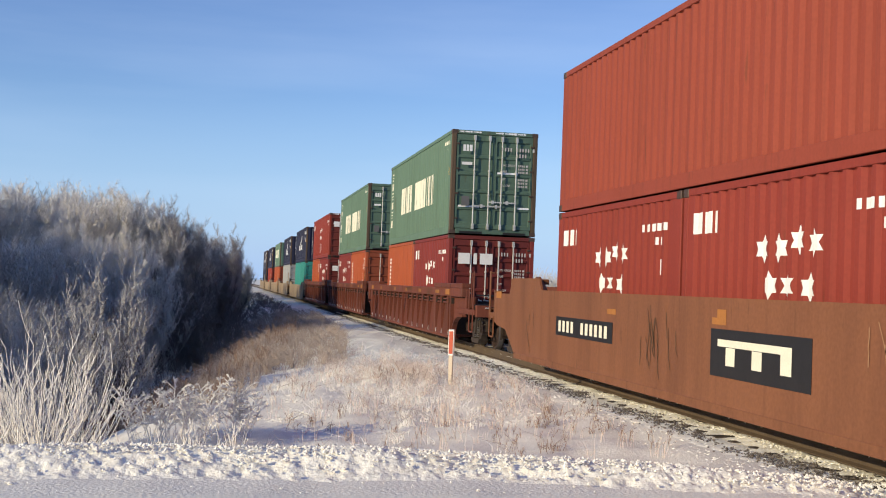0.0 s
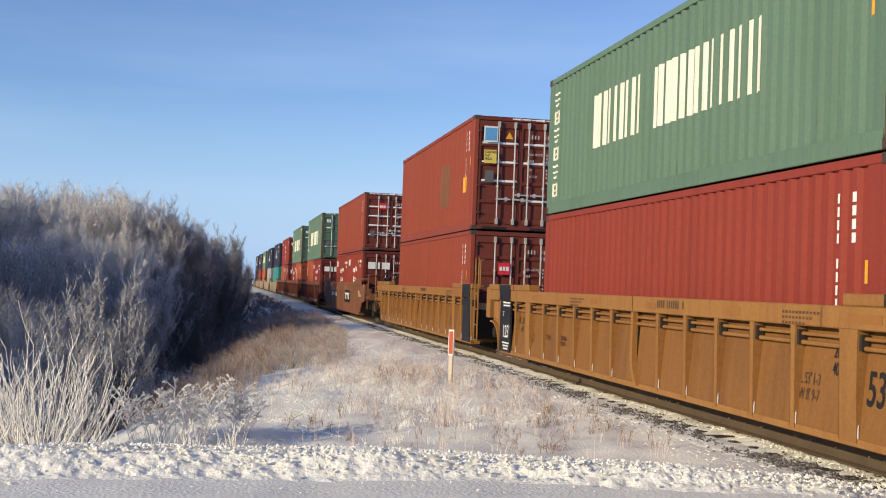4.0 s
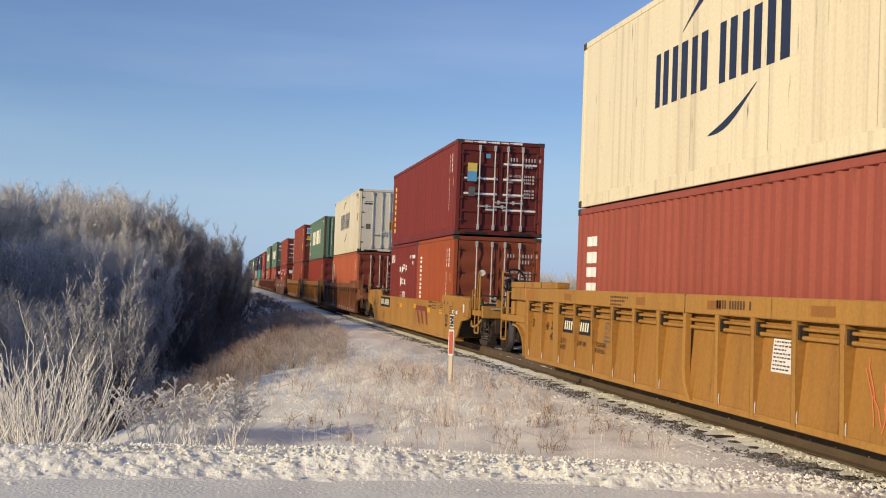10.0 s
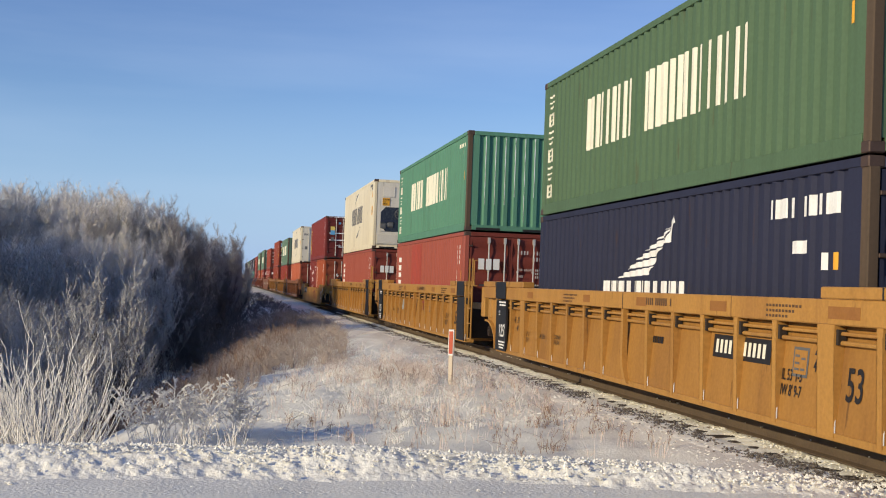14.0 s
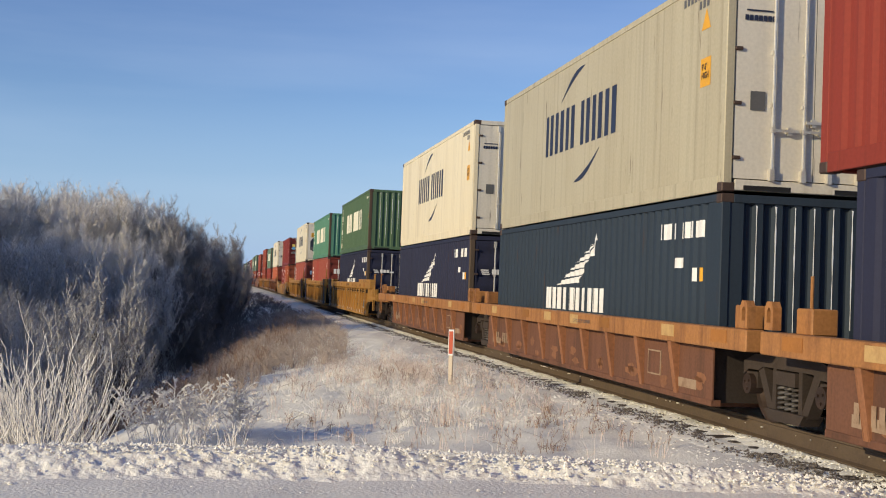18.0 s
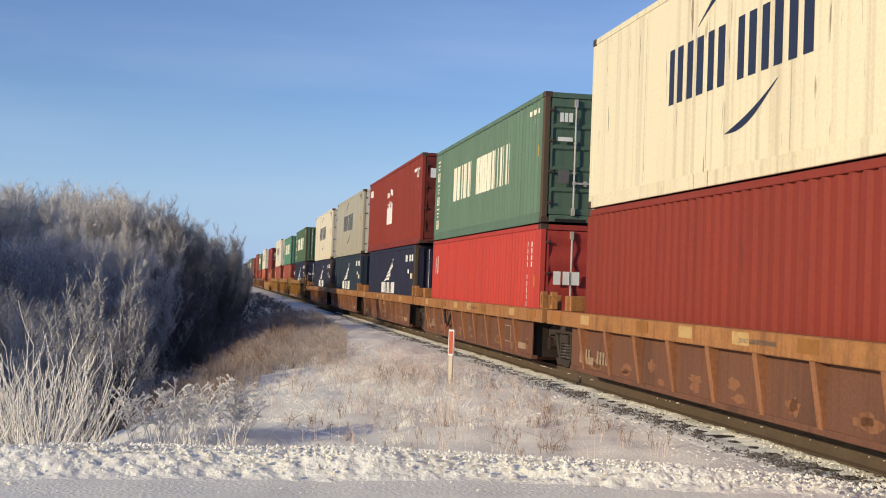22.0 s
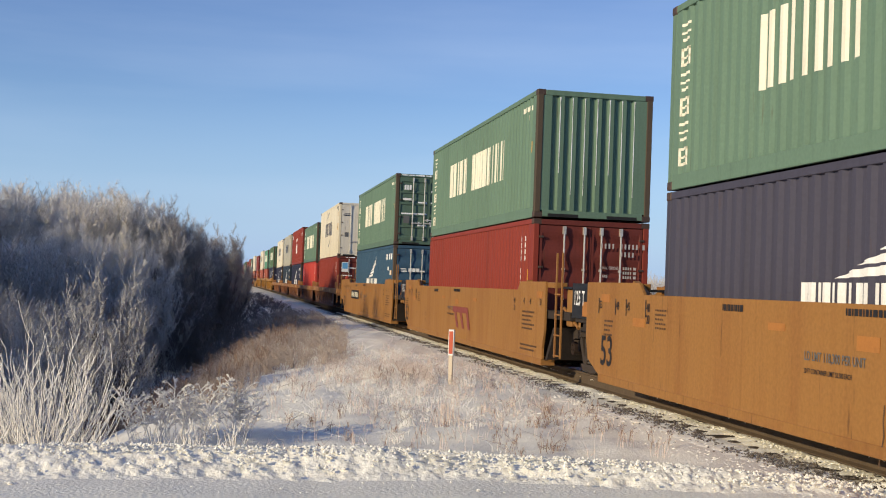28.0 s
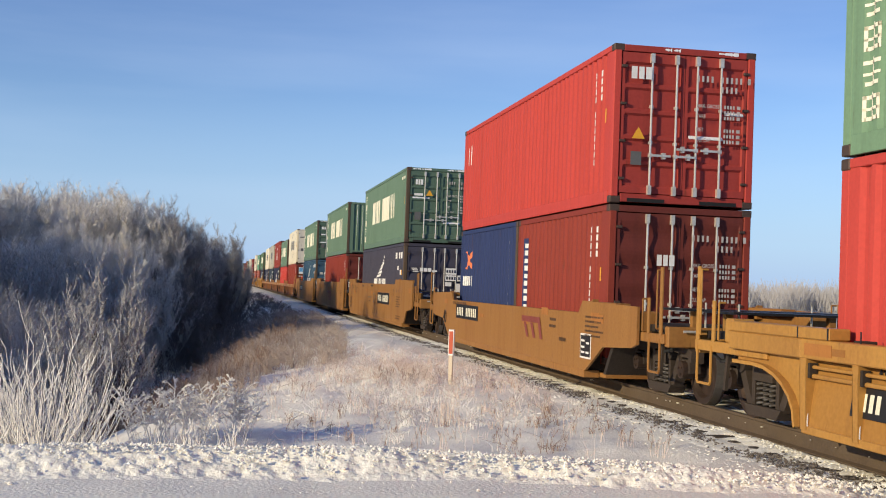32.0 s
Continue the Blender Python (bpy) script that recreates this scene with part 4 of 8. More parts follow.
def rust_wagon(label, half_far, half_near, far, near, brake=False):
    """A low well wagon of a five-unit set, with tapered posts under an orange chord."""
    w = tagged(new("well_wagon"), label, "wagon", "wagons of the train")
    mat, body = "rust_body", 6.3
    well_floor(w, mat, 5.9)
    for x in (-1, 1):
        xs = x * 1.36
        part("side_sheet", box_mesh("side_sheet", mat, *sorted((xs, xs - x * 0.02)), -body, body, 0.15, 0.90), w)
        part("bottom_sill", box_mesh("bottom_sill", mat, *sorted((xs + x * 0.015, x * 1.24)), -body, body, 0.12, 0.20, 0.008), w)
        ends = [s * (h - (0.18 if k == "joint" else 0.05)) for s, h, k in ((-1, half_near, near), (1, half_far, far))]
        part("top_chord", box_mesh("top_chord", "rust_chord", *sorted((x * 1.505, x * 1.28)), ends[0], ends[1], 0.86, 1.11, 0.012), w, "rust-streaked orange top chord")
        for y in (5.50, 4.17, 2.84, 1.51, 0.18, -1.15, -2.48, -3.81, -5.14):
            part("rib", rust_rib(), w, at=Matrix.Translation((xs, y, 0)) @ (Matrix.Identity(4) if x < 0 else pose(0, 0, 0, 0, 0, 180)))
        for s, h, k in ((-1, half_near, near), (1, half_far, far)):
            if x < 0:
                for y0, m in ((6.55, "orange_patch"), (4.9, "pale_patch"), (2.2, "chord_patch"), (0.6, "pale_patch")):
                    part("colour_patch", box_mesh("colour_patch", m, -1.511, -1.506, *sorted((s * y0, s * (y0 + 0.45))), 0.93, 1.08), w)
                part("label_plate", box_mesh("label_plate", "faded_figures", -1.366, -1.361, *sorted((s * 5.05, s * 5.80)), 0.28, 0.40), w, "faded tan panel of old paint")
            lug_y = s * (h - (0.32 if k == "joint" else 1.3))
            part("lifting_lug", lug_mesh(), w, at=(x * 1.43, lug_y, 1.13))
            part("roller_bracket", box_mesh("roller_bracket", "rust_chord", *sorted((x * 1.30, x * 1.0)), *sorted((s * (h - 0.95), s * (h - 0.6))), 1.10, 1.38, 0.015), w)
    tagged(part("worn_paint", worn_paint(), w, "ragged remains of old orange paint"), kind="stuff")
    for s, h, k in ((1, half_far, far), (-1, half_near, near)):
        part("bulkhead", box_mesh("bulkhead", "underframe", -1.34, 1.34, *sorted((s * 6.1, s * 6.2)), 0.16, 0.9), w)
        part("end_platform", box_mesh("end_platform", mat, -1.28, 1.28, *sorted((s * 6.3, s * (h - 0.2))), 0.86, 1.0, 0.01), w)
        for x in (-0.55, 0.5):
            part("handrail", cached(("post", 0.75), lambda: finish_tube("handrail", "rust_chord", (0, 0, 0), (0, 0, 0.75), 0.022)), w, at=(x, s * (h - 0.5), 1.0))
        if k == "end":
            end_gear(w, "rust_chord", s, h, brake)
            bogie(w, s * (h - 1.15))
        elif s < 0:
            bogie(w, -h)
    return w


def worn_paint():
    """Ragged patches between the posts."""
    def make():
        rs = random.Random(88)
        vs, fs = [], []
        for y in (4.84, 3.50, 2.18, 0.84, -0.50, -1.80, -3.14, -4.48, -5.8):
            for _ in range(2):
                cy, cz, ry, rz = y + rs.uniform(-0.2, 0.2), rs.uniform(0.26, 0.48), rs.uniform(0.12, 0.30), rs.uniform(0.04, 0.13)
                o, n = len(vs), 14
                vs.append((-1.3625, cy, cz))
                for k in range(n):
                    q = rs.uniform(0.6, 1.15)
                    vs.append((-1.3625, cy + ry * q * math.cos(6.283 * k / n), max(0.205, cz + rz * q * math.sin(6.283 * k / n))))
                fs += [(o, o + 1 + (k + 1) % n, o + 1 + k) for k in range(n)]
        return sheet_mesh("worn_paint", "worn_paint", vs, fs)
    return cached("worn_paint", make)


def rust_rib():
    def make():
        b = bmesh.new()
        for y in (-0.060, 0.047):
            add_prism_y(b, [(0.0, 0.18), (-0.02, 0.18), (-0.13, 0.86), (0.0, 0.86)], y, y + 0.013)
        v = [b.verts.new(c) for c in ((-0.02, -0.035, 0.18), (-0.02, 0.035, 0.18), (-0.13, 0.06, 0.88), (-0.13, -0.06, 0.88))]
        v2 = [b.verts.new(c) for c in ((0, -0.035, 0.18), (0, 0.035, 0.18), (0, 0.06, 0.88), (0, -0.06, 0.88))]
        b.faces.new(v)
        b.faces.new((v[0], v[3], v2[3], v2[0]))
        b.faces.new((v[1], v2[1], v2[2], v[2]))
        return finish(b, "rib", "rust_rib")
    return cached("rust_rib", make)


def lug_mesh():
    def make():
        b = bmesh.new()
        o = [(-0.10, 0), (-0.10, 0.24), (-0.05, 0.31), (0.05, 0.31), (0.10, 0.24), (0.10, 0)]
        i = [(-0.045, 0.08), (-0.045, 0.20), (-0.02, 0.24), (0.02, 0.24), (0.045, 0.20), (0.045, 0.08)]
        for x in (-0.05, 0.05):
            vo = [b.verts.new((x, y, z)) for y, z in o]
            vi = [b.verts.new((x, y, z)) for y, z in i]
            for k in range(6):
                b.faces.new([vo[k], vo[(k + 1) % 6], vi[(k + 1) % 6], vi[k]])
        vs = list(b.verts)
        for k in range(6):
            b.faces.new([vs[k], vs[(k + 1) % 6], vs[12 + (k + 1) % 6], vs[12 + k]])
            b.faces.new([vs[6 + k], vs[6 + (k + 1) % 6], vs[18 + (k + 1) % 6], vs[18 + k]])
        return finish(b, "lifting_lug", "rust_chord")
    return cached("lug", make)

# ---- ground ----
def snow_material(name, base, dirty, dirt_amount=0.5, scale=0.6, bump=0.5):
    m = material(name, base, 0.85, 0, dirty, scale, dirt_amount, 0.05, 28, bump, sss=0.0)
    return m


snow_material("snow_ground", (0.89, 0.868, 0.782), (0.66, 0.62, 0.53), 0.45, 0.9, 0.6)
snow_material("snow_bank", (0.95, 0.928, 0.84), (0.79, 0.74, 0.64), 0.5, 3.0, 0.6)
material("ballast", (0.15, 0.13, 0.115), 0.95, 0, (0.03, 0.028, 0.026), 5, 0.7, 0.3, 35, 0.8, spread=0.3)
material("straw", (0.35, 0.295, 0.265), 0.85, 0, (0.20, 0.155, 0.135), 3, 0.5, 0.15, 30, 0.0)
material("straw_pale", (0.56, 0.465, 0.42), 0.85, 0, (0.42, 0.31, 0.26), 3, 0.5, 0.15, 30, 0.0)
material("stem_brown", (0.20, 0.13, 0.10), 0.85, 0, (0.30, 0.22, 0.16), 3, 0.5, 0.15, 30, 0.0)
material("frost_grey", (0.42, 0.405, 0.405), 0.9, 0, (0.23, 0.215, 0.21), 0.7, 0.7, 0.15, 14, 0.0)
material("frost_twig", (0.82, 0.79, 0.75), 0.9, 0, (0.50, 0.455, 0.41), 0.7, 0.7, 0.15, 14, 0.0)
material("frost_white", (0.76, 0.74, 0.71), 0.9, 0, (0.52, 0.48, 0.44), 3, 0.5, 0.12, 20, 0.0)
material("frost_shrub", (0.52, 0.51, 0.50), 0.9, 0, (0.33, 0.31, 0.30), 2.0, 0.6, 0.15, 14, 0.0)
# dark twigs; the shade of ditch and thicket is put into this colour
material("bare_shade_twig", (0.16, 0.15, 0.15), 0.9, 0, (0.30, 0.29, 0.295), 2, 0.6, 0.15, 20, 0.0)
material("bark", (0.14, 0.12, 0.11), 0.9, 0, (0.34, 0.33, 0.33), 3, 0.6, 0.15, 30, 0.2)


def smoothstep(a, b, t):
    t = np.clip((t - a) / (b - a), 0, 1)
    return t * t * (3 - 2 * t)


def crest(y):
    """Where the bank beside the track breaks away into the ditch."""
    return np.interp(y, [-50, 11, 14, 20, 28, 38, 50, 90, 2000], [-1.5, -1.3, -0.9, 0.1, 1.3, 2.2, 2.9, 3.6, 3.8])


def height(x, y):
    x, y = np.asarray(x, float), np.asarray(y, float)
    c = crest(y)
    left = -0.10 - 0.045 * np.clip(5.3 - x, 0, 9)
    drop = np.clip(c - x, 0, 40)
    ditch = -1.55 * smoothstep(0.0, 4.2, drop) + 1.1 * smoothstep(5.0, 13.0, drop)
    # a low hummock of snowed-under grass that faces the sun
    rise = smoothstep(16.2, 20.5, y) * (1 - smoothstep(32.0, 50.0, y))
    left = left + rise * (0.17 * smoothstep(c - 0.6, c + 2.4, x) - 0.10 * smoothstep(4.3, 5.4, x))
    left = left + 0.022 * rise * np.sin(x * 4.3 + 1.6 * np.sin(y * 1.1)) * np.sin(y * 2.3 + 0.8 * x) * smoothstep(c - 0.4, c + 0.8, x)
    z = left + ditch
    # the road and its shoulders
    road = smoothstep(12.4, 10.2, y)
    z = z * (1 - road) + 0.0 * road
    # the ballast bed, and the field beyond the line
    bed = smoothstep(5.15, 5.75, x) * (1 - smoothstep(9.0, 11.0, x))
    z = z * (1 - bed) - 0.085 * bed
    far = smoothstep(9.3, 14.0, x)
    z = z * (1 - far) + (-0.9 * (1 - road) - 0.0 * road) * far
    bumps = 0.035 * np.sin(x * 2.1 + 1.3 * np.sin(y * 0.9)) * np.sin(y * 1.7 + x * 0.6) + 0.02 * np.sin(x * 5.3 + y * 3.1) * np.sin(y * 4.7 - x * 2.2)
    return z + bumps * (1 - bed) * (1 - 0.7 * road) * smoothstep(600, 100, np.abs(y))


def axis(dense0, dense1, step, far, grow):
    mid = list(np.arange(dense0, dense1 + 1e-6, step))
    lo, hi, d = [], [], step
    a, b = dense0, dense1
    while a > -far or b < far:
        d *= grow
        a, b = a - d, b + d
        lo.append(a)
        hi.append(b)
    return np.array(lo[::-1] + mid + hi)


def grid_mesh(name, mat, xs, ys, zf):
    gx, gy = np.meshgrid(xs, ys)
    gz = zf(gx, gy)
    vs = np.stack([gx, gy, gz], -1).reshape(-1, 3)
    nx, ny = len(xs), len(ys)
    i = (np.arange(ny - 1)[:, None] * nx + np.arange(nx - 1)[None, :]).reshape(-1)
    fs = np.stack([i, i + 1, i + nx + 1, i + nx], -1)
    me = bpy.data.meshes.new(name)
    me.from_pydata(vs.tolist(), [], fs.tolist())
    me.materials.append(MATS[mat])
    for f in me.polygons:
        f.use_smooth = True
    return me


ground = tagged(new("ground", grid_mesh("ground", "snow_ground", axis(-8.0, 6.4, 0.12, 2600, 1.16), axis(6.0, 46.0, 0.2, 2600, 1.12), height)), "uneven snow-covered ground falling from the track bank into a ditch", "ground", kind="structure")

# ---- track ----
track = tagged(new("railway_track"), "single railway track of rusty rails on snowy sleepers", "railway track", kind="structure")
RAIL_PROFILE = [(-0.07, -0.235), (0.07, -0.235), (0.07, -0.22), (0.012, -0.20), (0.010, -0.045), (0.036, -0.032), (0.036, -0.004), (0.030, 0.0), (-0.030, 0.0), (-0.036, -0.004), (-0.036, -0.032), (-0.010, -0.045), (-0.012, -0.20), (-0.07, -0.22)]


def rail_mesh():
    b = bmesh.new()
    add_prism_y(b, RAIL_PROFILE, -60, 900)
    me = finish(b, "rail", ["rail_rust", "rail_head"])
    for f in me.polygons:
        if f.normal.z > 0.9 and f.center.z > -0.01:
            f.material_index = 1
    return me


rm = rail_mesh()
for s in (-1, 1):
    part("rail", rm, track, "rusty steel rail with a polished head", at=(TRACK_X + s * 0.7525, 0, RAIL))
for i in range(150):
    part("sleeper", box_mesh("sleeper", "sleeper_wood", -1.3, 1.3, -0.11, 0.11, -0.15, 0.0, 0.01), track, at=pose(TRACK_X + random.uniform(-0.03, 0.03), 2.0 + i * 0.52, -0.07, 0, 0, random.uniform(-0.8, 0.8)))


def stones(name, mat, n, spot, r0, r1, flat=0.7):
    """Loose lumps with uneven facets, as one mesh of kind stuff."""
    vs, fs = [], []
    base = [(0, 0, 1), (0.9, 0, 0.1), (0.28, 0.86, 0.0), (-0.73, 0.53, 0.1), (-0.73, -0.53, -0.1), (0.28, -0.86, 0.05), (0, 0, -0.8)]
    tris = [(0, 1, 2), (0, 2, 3), (0, 3, 4), (0, 4, 5), (0, 5, 1), (6, 2, 1), (6, 3, 2), (6, 4, 3), (6, 5, 4), (6, 1, 5)]
    for _ in range(n):
        x, y, z, k = spot()
        r = random.uniform(r0, r1) * k
        a = random.uniform(0, 6.28)
        ca, sa = math.cos(a), math.sin(a)
        o = len(vs)
        for bx, by, bz in base:
            q = random.uniform(0.75, 1.25) * r
            vs.append((x + (bx * ca - by * sa) * q, y + (bx * sa + by * ca) * q, z + bz * q * flat))
        fs += [(a1 + o, b1 + o, c1 + o) for a1, b1, c1 in tris]
    return sheet_mesh(name, mat, vs, fs)


def bed_snow(x, y):
    """Crusted snow against the near rail."""
    x, y = np.asarray(x, float), np.asarray(y, float)
    ridge = smoothstep(6.02, 6.34, x) * (1 - 0.5 * smoothstep(6.38, 6.49, x))
    return height(x, y) + 0.006 + 0.028 * ridge + 0.014 * np.sin(y * 3.1 + 2 * np.sin(y * 1.3)) * ridge


def rough_bed(x, y):
    out = np.zeros(x.size)
    for i, (u, v) in enumerate(zip(x.ravel(), y.ravel())):
        out[i] = 0.020 * noise.noise(Vector((u * 5, v * 5, 2))) + 0.020 * abs(noise.noise(Vector((u * 13, v * 13, 4)))) - 0.006
    lift = out.reshape(x.shape)
    return np.where(x < 6.5, bed_snow(x, y), 0.095 + 0.02 * np.sin(y * 1.7)) + lift * smoothstep(5.4, 5.6, x) - 0.03 * smoothstep(5.6, 5.4, x)


tagged(new("snow_crust", grid_mesh("snow_crust", "snow_bank", np.arange(5.4, 6.50, 0.045), np.concatenate([np.arange(6, 24, 0.05), np.arange(24, 62, 0.16)]), rough_bed)), "crusted snow lying against the rail", "snow", kind="stuff")
tagged(new("snow_crust", grid_mesh("snow_crust", "snow_bank", np.arange(6.66, 8.0, 0.07), np.concatenate([np.arange(6, 24, 0.09), np.arange(24, 62, 0.25)]), rough_bed)), "wind-packed snow lying between the rails", "snow", kind="stuff")


def ballast_spot():
    while True:
        y = 6 + 60 * random.random() ** 2.4
        x = random.gauss(5.90, 0.15) if random.random() < 0.88 else random.uniform(6.7, 8.3)
        if noise.noise(Vector((x * 1.7, y * 0.8, 5.0))) + 0.5 * noise.noise(Vector((x * 6, y * 4.0, 1.0))) + random.uniform(-0.3, 0.3) > -0.02:
            return x, y, (float(bed_snow(x, y)) if 5.5 < x < 6.48 else float(height(x, y)) + 0.15 * (x > 6.5)) + random.uniform(-0.006, 0.016), 1.0


tagged(new("ballast", stones("ballast", "ballast", 9500, ballast_spot, 0.008, 0.024)), "dark ballast stones showing through snow beside the rail", "ballast", kind="stuff")


def bed_snow_spot():
    y = 6 + 60 * random.random() ** 1.5
    x = random.choice((random.gauss(5.35, 0.25), random.gauss(6.33, 0.08), random.gauss(6.33, 0.08), random.uniform(6.7, 8.3)))
    return x, y, (float(bed_snow(x, y)) if 5.5 < x < 6.48 else float(height(x, y)) + 0.17 * (x > 6.5)) - 0.005, 1.0


tagged(new("snow_clods", stones("snow_clods", "snow_bank", 14000, bed_snow_spot, 0.008, 0.030, 0.5)), "crusted snow lumps along the track bed", "snow", kind="stuff")

def crumb_spot():
    while True:
        y = 15.5 + 14 * random.random() ** 1.2
        x = random.uniform(0.3, 5.5)
        if noise.noise(Vector((x * 1.3, y * 0.9, 8.0))) + 0.4 * noise.noise(Vector((x * 4, y * 3, 2.0))) > 0.02:
            return x, y, float(height(x, y)) - 0.012, 1.0


tagged(new("snow_crumbs", stones("snow_crumbs", "snow_ground", 6500, crumb_spot, 0.02, 0.085, 0.32)), "wind-broken snow crust scattered over the bank", "snow", kind="stuff")

# ---- the ploughed snow bank along the road ----
def bank_height(x, y):
    mid = np.interp(x, [-4, 1.5, 3.0, 5.0, 7.0], [10.64, 10.64, 10.42, 9.98, 9.7]) + 0.05 * np.sin(x * 0.9) + 0.04 * np.sin(x * 2.7 + 1)
    d = (y - mid)
    h = np.interp(x, [-4, 1.5, 3.0, 5.0, 7.0], [0.22, 0.21, 0.15, 0.09, 0.04]) * (1 + 0.13 * np.sin(x * 1.9) + 0.10 * np.sin(x * 4.3 + 2))
    core = h * np.exp(-np.abs(d / np.where(d < 0, 0.44, 0.28)) ** 2.2)
    out = np.zeros(x.size)
    for i, (u, v) in enumerate(zip(x.ravel(), y.ravel())):
        a = noise.noise(Vector((u * 7.0, v * 7.0, 0)))
        b = abs(noise.noise(Vector((u * 17.0, v * 17.0, 3))))
        c = abs(noise.noise(Vector((u * 38.0, v * 38.0, 7))))
        out[i] = 0.5 * a + 0.8 * b + 0.4 * c - 0.25
    out = out.reshape(x.shape)
    edge = np.clip(core / 0.05, 0, 1)
    return height(x, y) - 0.02 + core + 0.052 * out * edge + 0.006 * out


tagged(new("snow_bank", grid_mesh("snow_bank", "snow_bank", np.arange(-3.6, 7.2, 0.024), np.arange(9.0, 11.7, 0.024), bank_height)), "lumpy ridge of ploughed snow along the road edge", "snow bank", kind="structure")


def clod_spot():
    x = random.uniform(-4.5, 7.0)
    if random.random() < 0.97:
        y = random.gauss(10.60, 0.20)
        k = float(np.interp(x, [-4, 1.5, 3.0, 5.0, 7.0], [10.64, 10.64, 10.42, 9.98, 9.7]))
        y += k - 10.68
        z = float(height(x, y)) + float(np.interp(x, [1.5, 3.0, 5.0], [0.22, 0.15, 0.09])) * math.exp(-((y - k) / 0.45) ** 2)
        return x, y, z, 1.0
    y = random.uniform(8.9, 10.1)
    return x, y, float(height(x, y)) + 0.01, random.choice((0.4, 0.5, 0.6, 1.2))


tagged(new("snow_lumps", stones("snow_lumps", "snow_bank", 2600, clod_spot, 0.006, 0.030, 0.7)), "loose lumps of ploughed snow on the bank and road", "snow", kind="stuff")

# ---- the train ----
STARS = [(0.0, 0.42), (0.42, 0.42), (0.86, 0.50), (1.22, 0.46), (0.18, 0.0), (0.62, 0.0), (1.12, -0.02)]


def number_marks(c, L, H, mat="mark_white", kind="side"):
    if mat == "mark_cream":
        polys = [rect(L - 1.20 + 0.10 * i, L - 1.145 + 0.10 * i, H - 0.36, H - 0.26) for i in range(7)]
        polys += [rect(L - 0.85 + 0.10 * i, L - 0.795 + 0.10 * i, H - 0.54, H - 0.44) for i in range(2)]
    else:
        polys = [rect(L - 1.02, L - 0.95, H - 0.44 - 0.135 * i - 0.12 * (i > 3), H - 0.34 - 0.135 * i - 0.12 * (i > 3)) for i in range(11)]
        polys += [rect(L - 0.70, L - 0.63, H - 0.44 - 0.135 * i, H - 0.34 - 0.135 * i) for i in range(4)]
    decal(c, L, -WIDE / 2 + 0.012, kind, polys, mat, "number_marking")
    decal(c, L, -WIDE / 2 + 0.012, kind, [rect(L - 0.50, L - 0.38, H - 1.25, H - 1.02)], "mark_amber", "warning_label")


def door_marks(c, L, H, mat="mark_dull"):
    """Plain bars of the numbers and figures on the right door, and the readable words."""
    y = -L / 2 + 0.02 - 0.075
    z = H - 0.55
    bars(row_of_bars(4, 0.036, 0.10, 0.045, 0.18, 0) + row_of_bars(5, 0.036, 0.10, 0.045, 0.60, 0) + [(1.06, 1.11, 0, 0.1)] + row_of_bars(4, 0.036, 0.10, 0.045, 0.60, -0.16), mat, c, (0, y, z), END)
    rows = []
    for i in range(6):
        v = -0.42 - 0.09 * i - (0.12 if i > 2 else 0)
        rows += [(0.66 + 0.05 * q, 0.69 + 0.05 * q, v, v + 0.055) for q in range(4)] + [(0.88, 0.94, v, v + 0.055)]
    bars(rows, mat, c, (0, y, z), END, "figure_marking")
    for i, t in enumerate(("MAX. GROSS", "TARE", "NET", "CU. CAP")):
        words(t, 0.085, mat, c, (0.18, y, z - 0.42 - 0.17 * i - (0.05 if i > 1 else 0)), END)


def block_marks(c, L, H):
    x = -WIDE / 2 + 0.012
    decal(c, L, x, "side", block_word(2.85, 0.98, 0.90, [0.34, 0.36, 0.13, 0.38, 0.38, -0.42, 0.34, 0.36, 0.13, 0.34, 0.34, 0.13, 0.38, 0.38], 0.17), "mark_cream", "brand_marking", label="cream block marking across the side")
    chars = []
    for i in range(6):
        z = H - 0.52 - 0.345 * i
        chars += [rect(0.36, 0.66, z + 0.18, z + 0.22), rect(0.36, 0.66, z + 0.07, z + 0.10), rect(0.485, 0.535, z - 0.03, z + 0.25), rect(0.38, 0.64, z - 0.03, z + 0.01)]
        if i % 2:
            chars += [rect(0.36, 0.40, z - 0.03, z + 0.22), rect(0.62, 0.66, z - 0.03, z + 0.22)]
    decal(c, L, x, "side", chars, "mark_cream", "upright_marking")
    number_marks(c, L, H, "mark_cream")


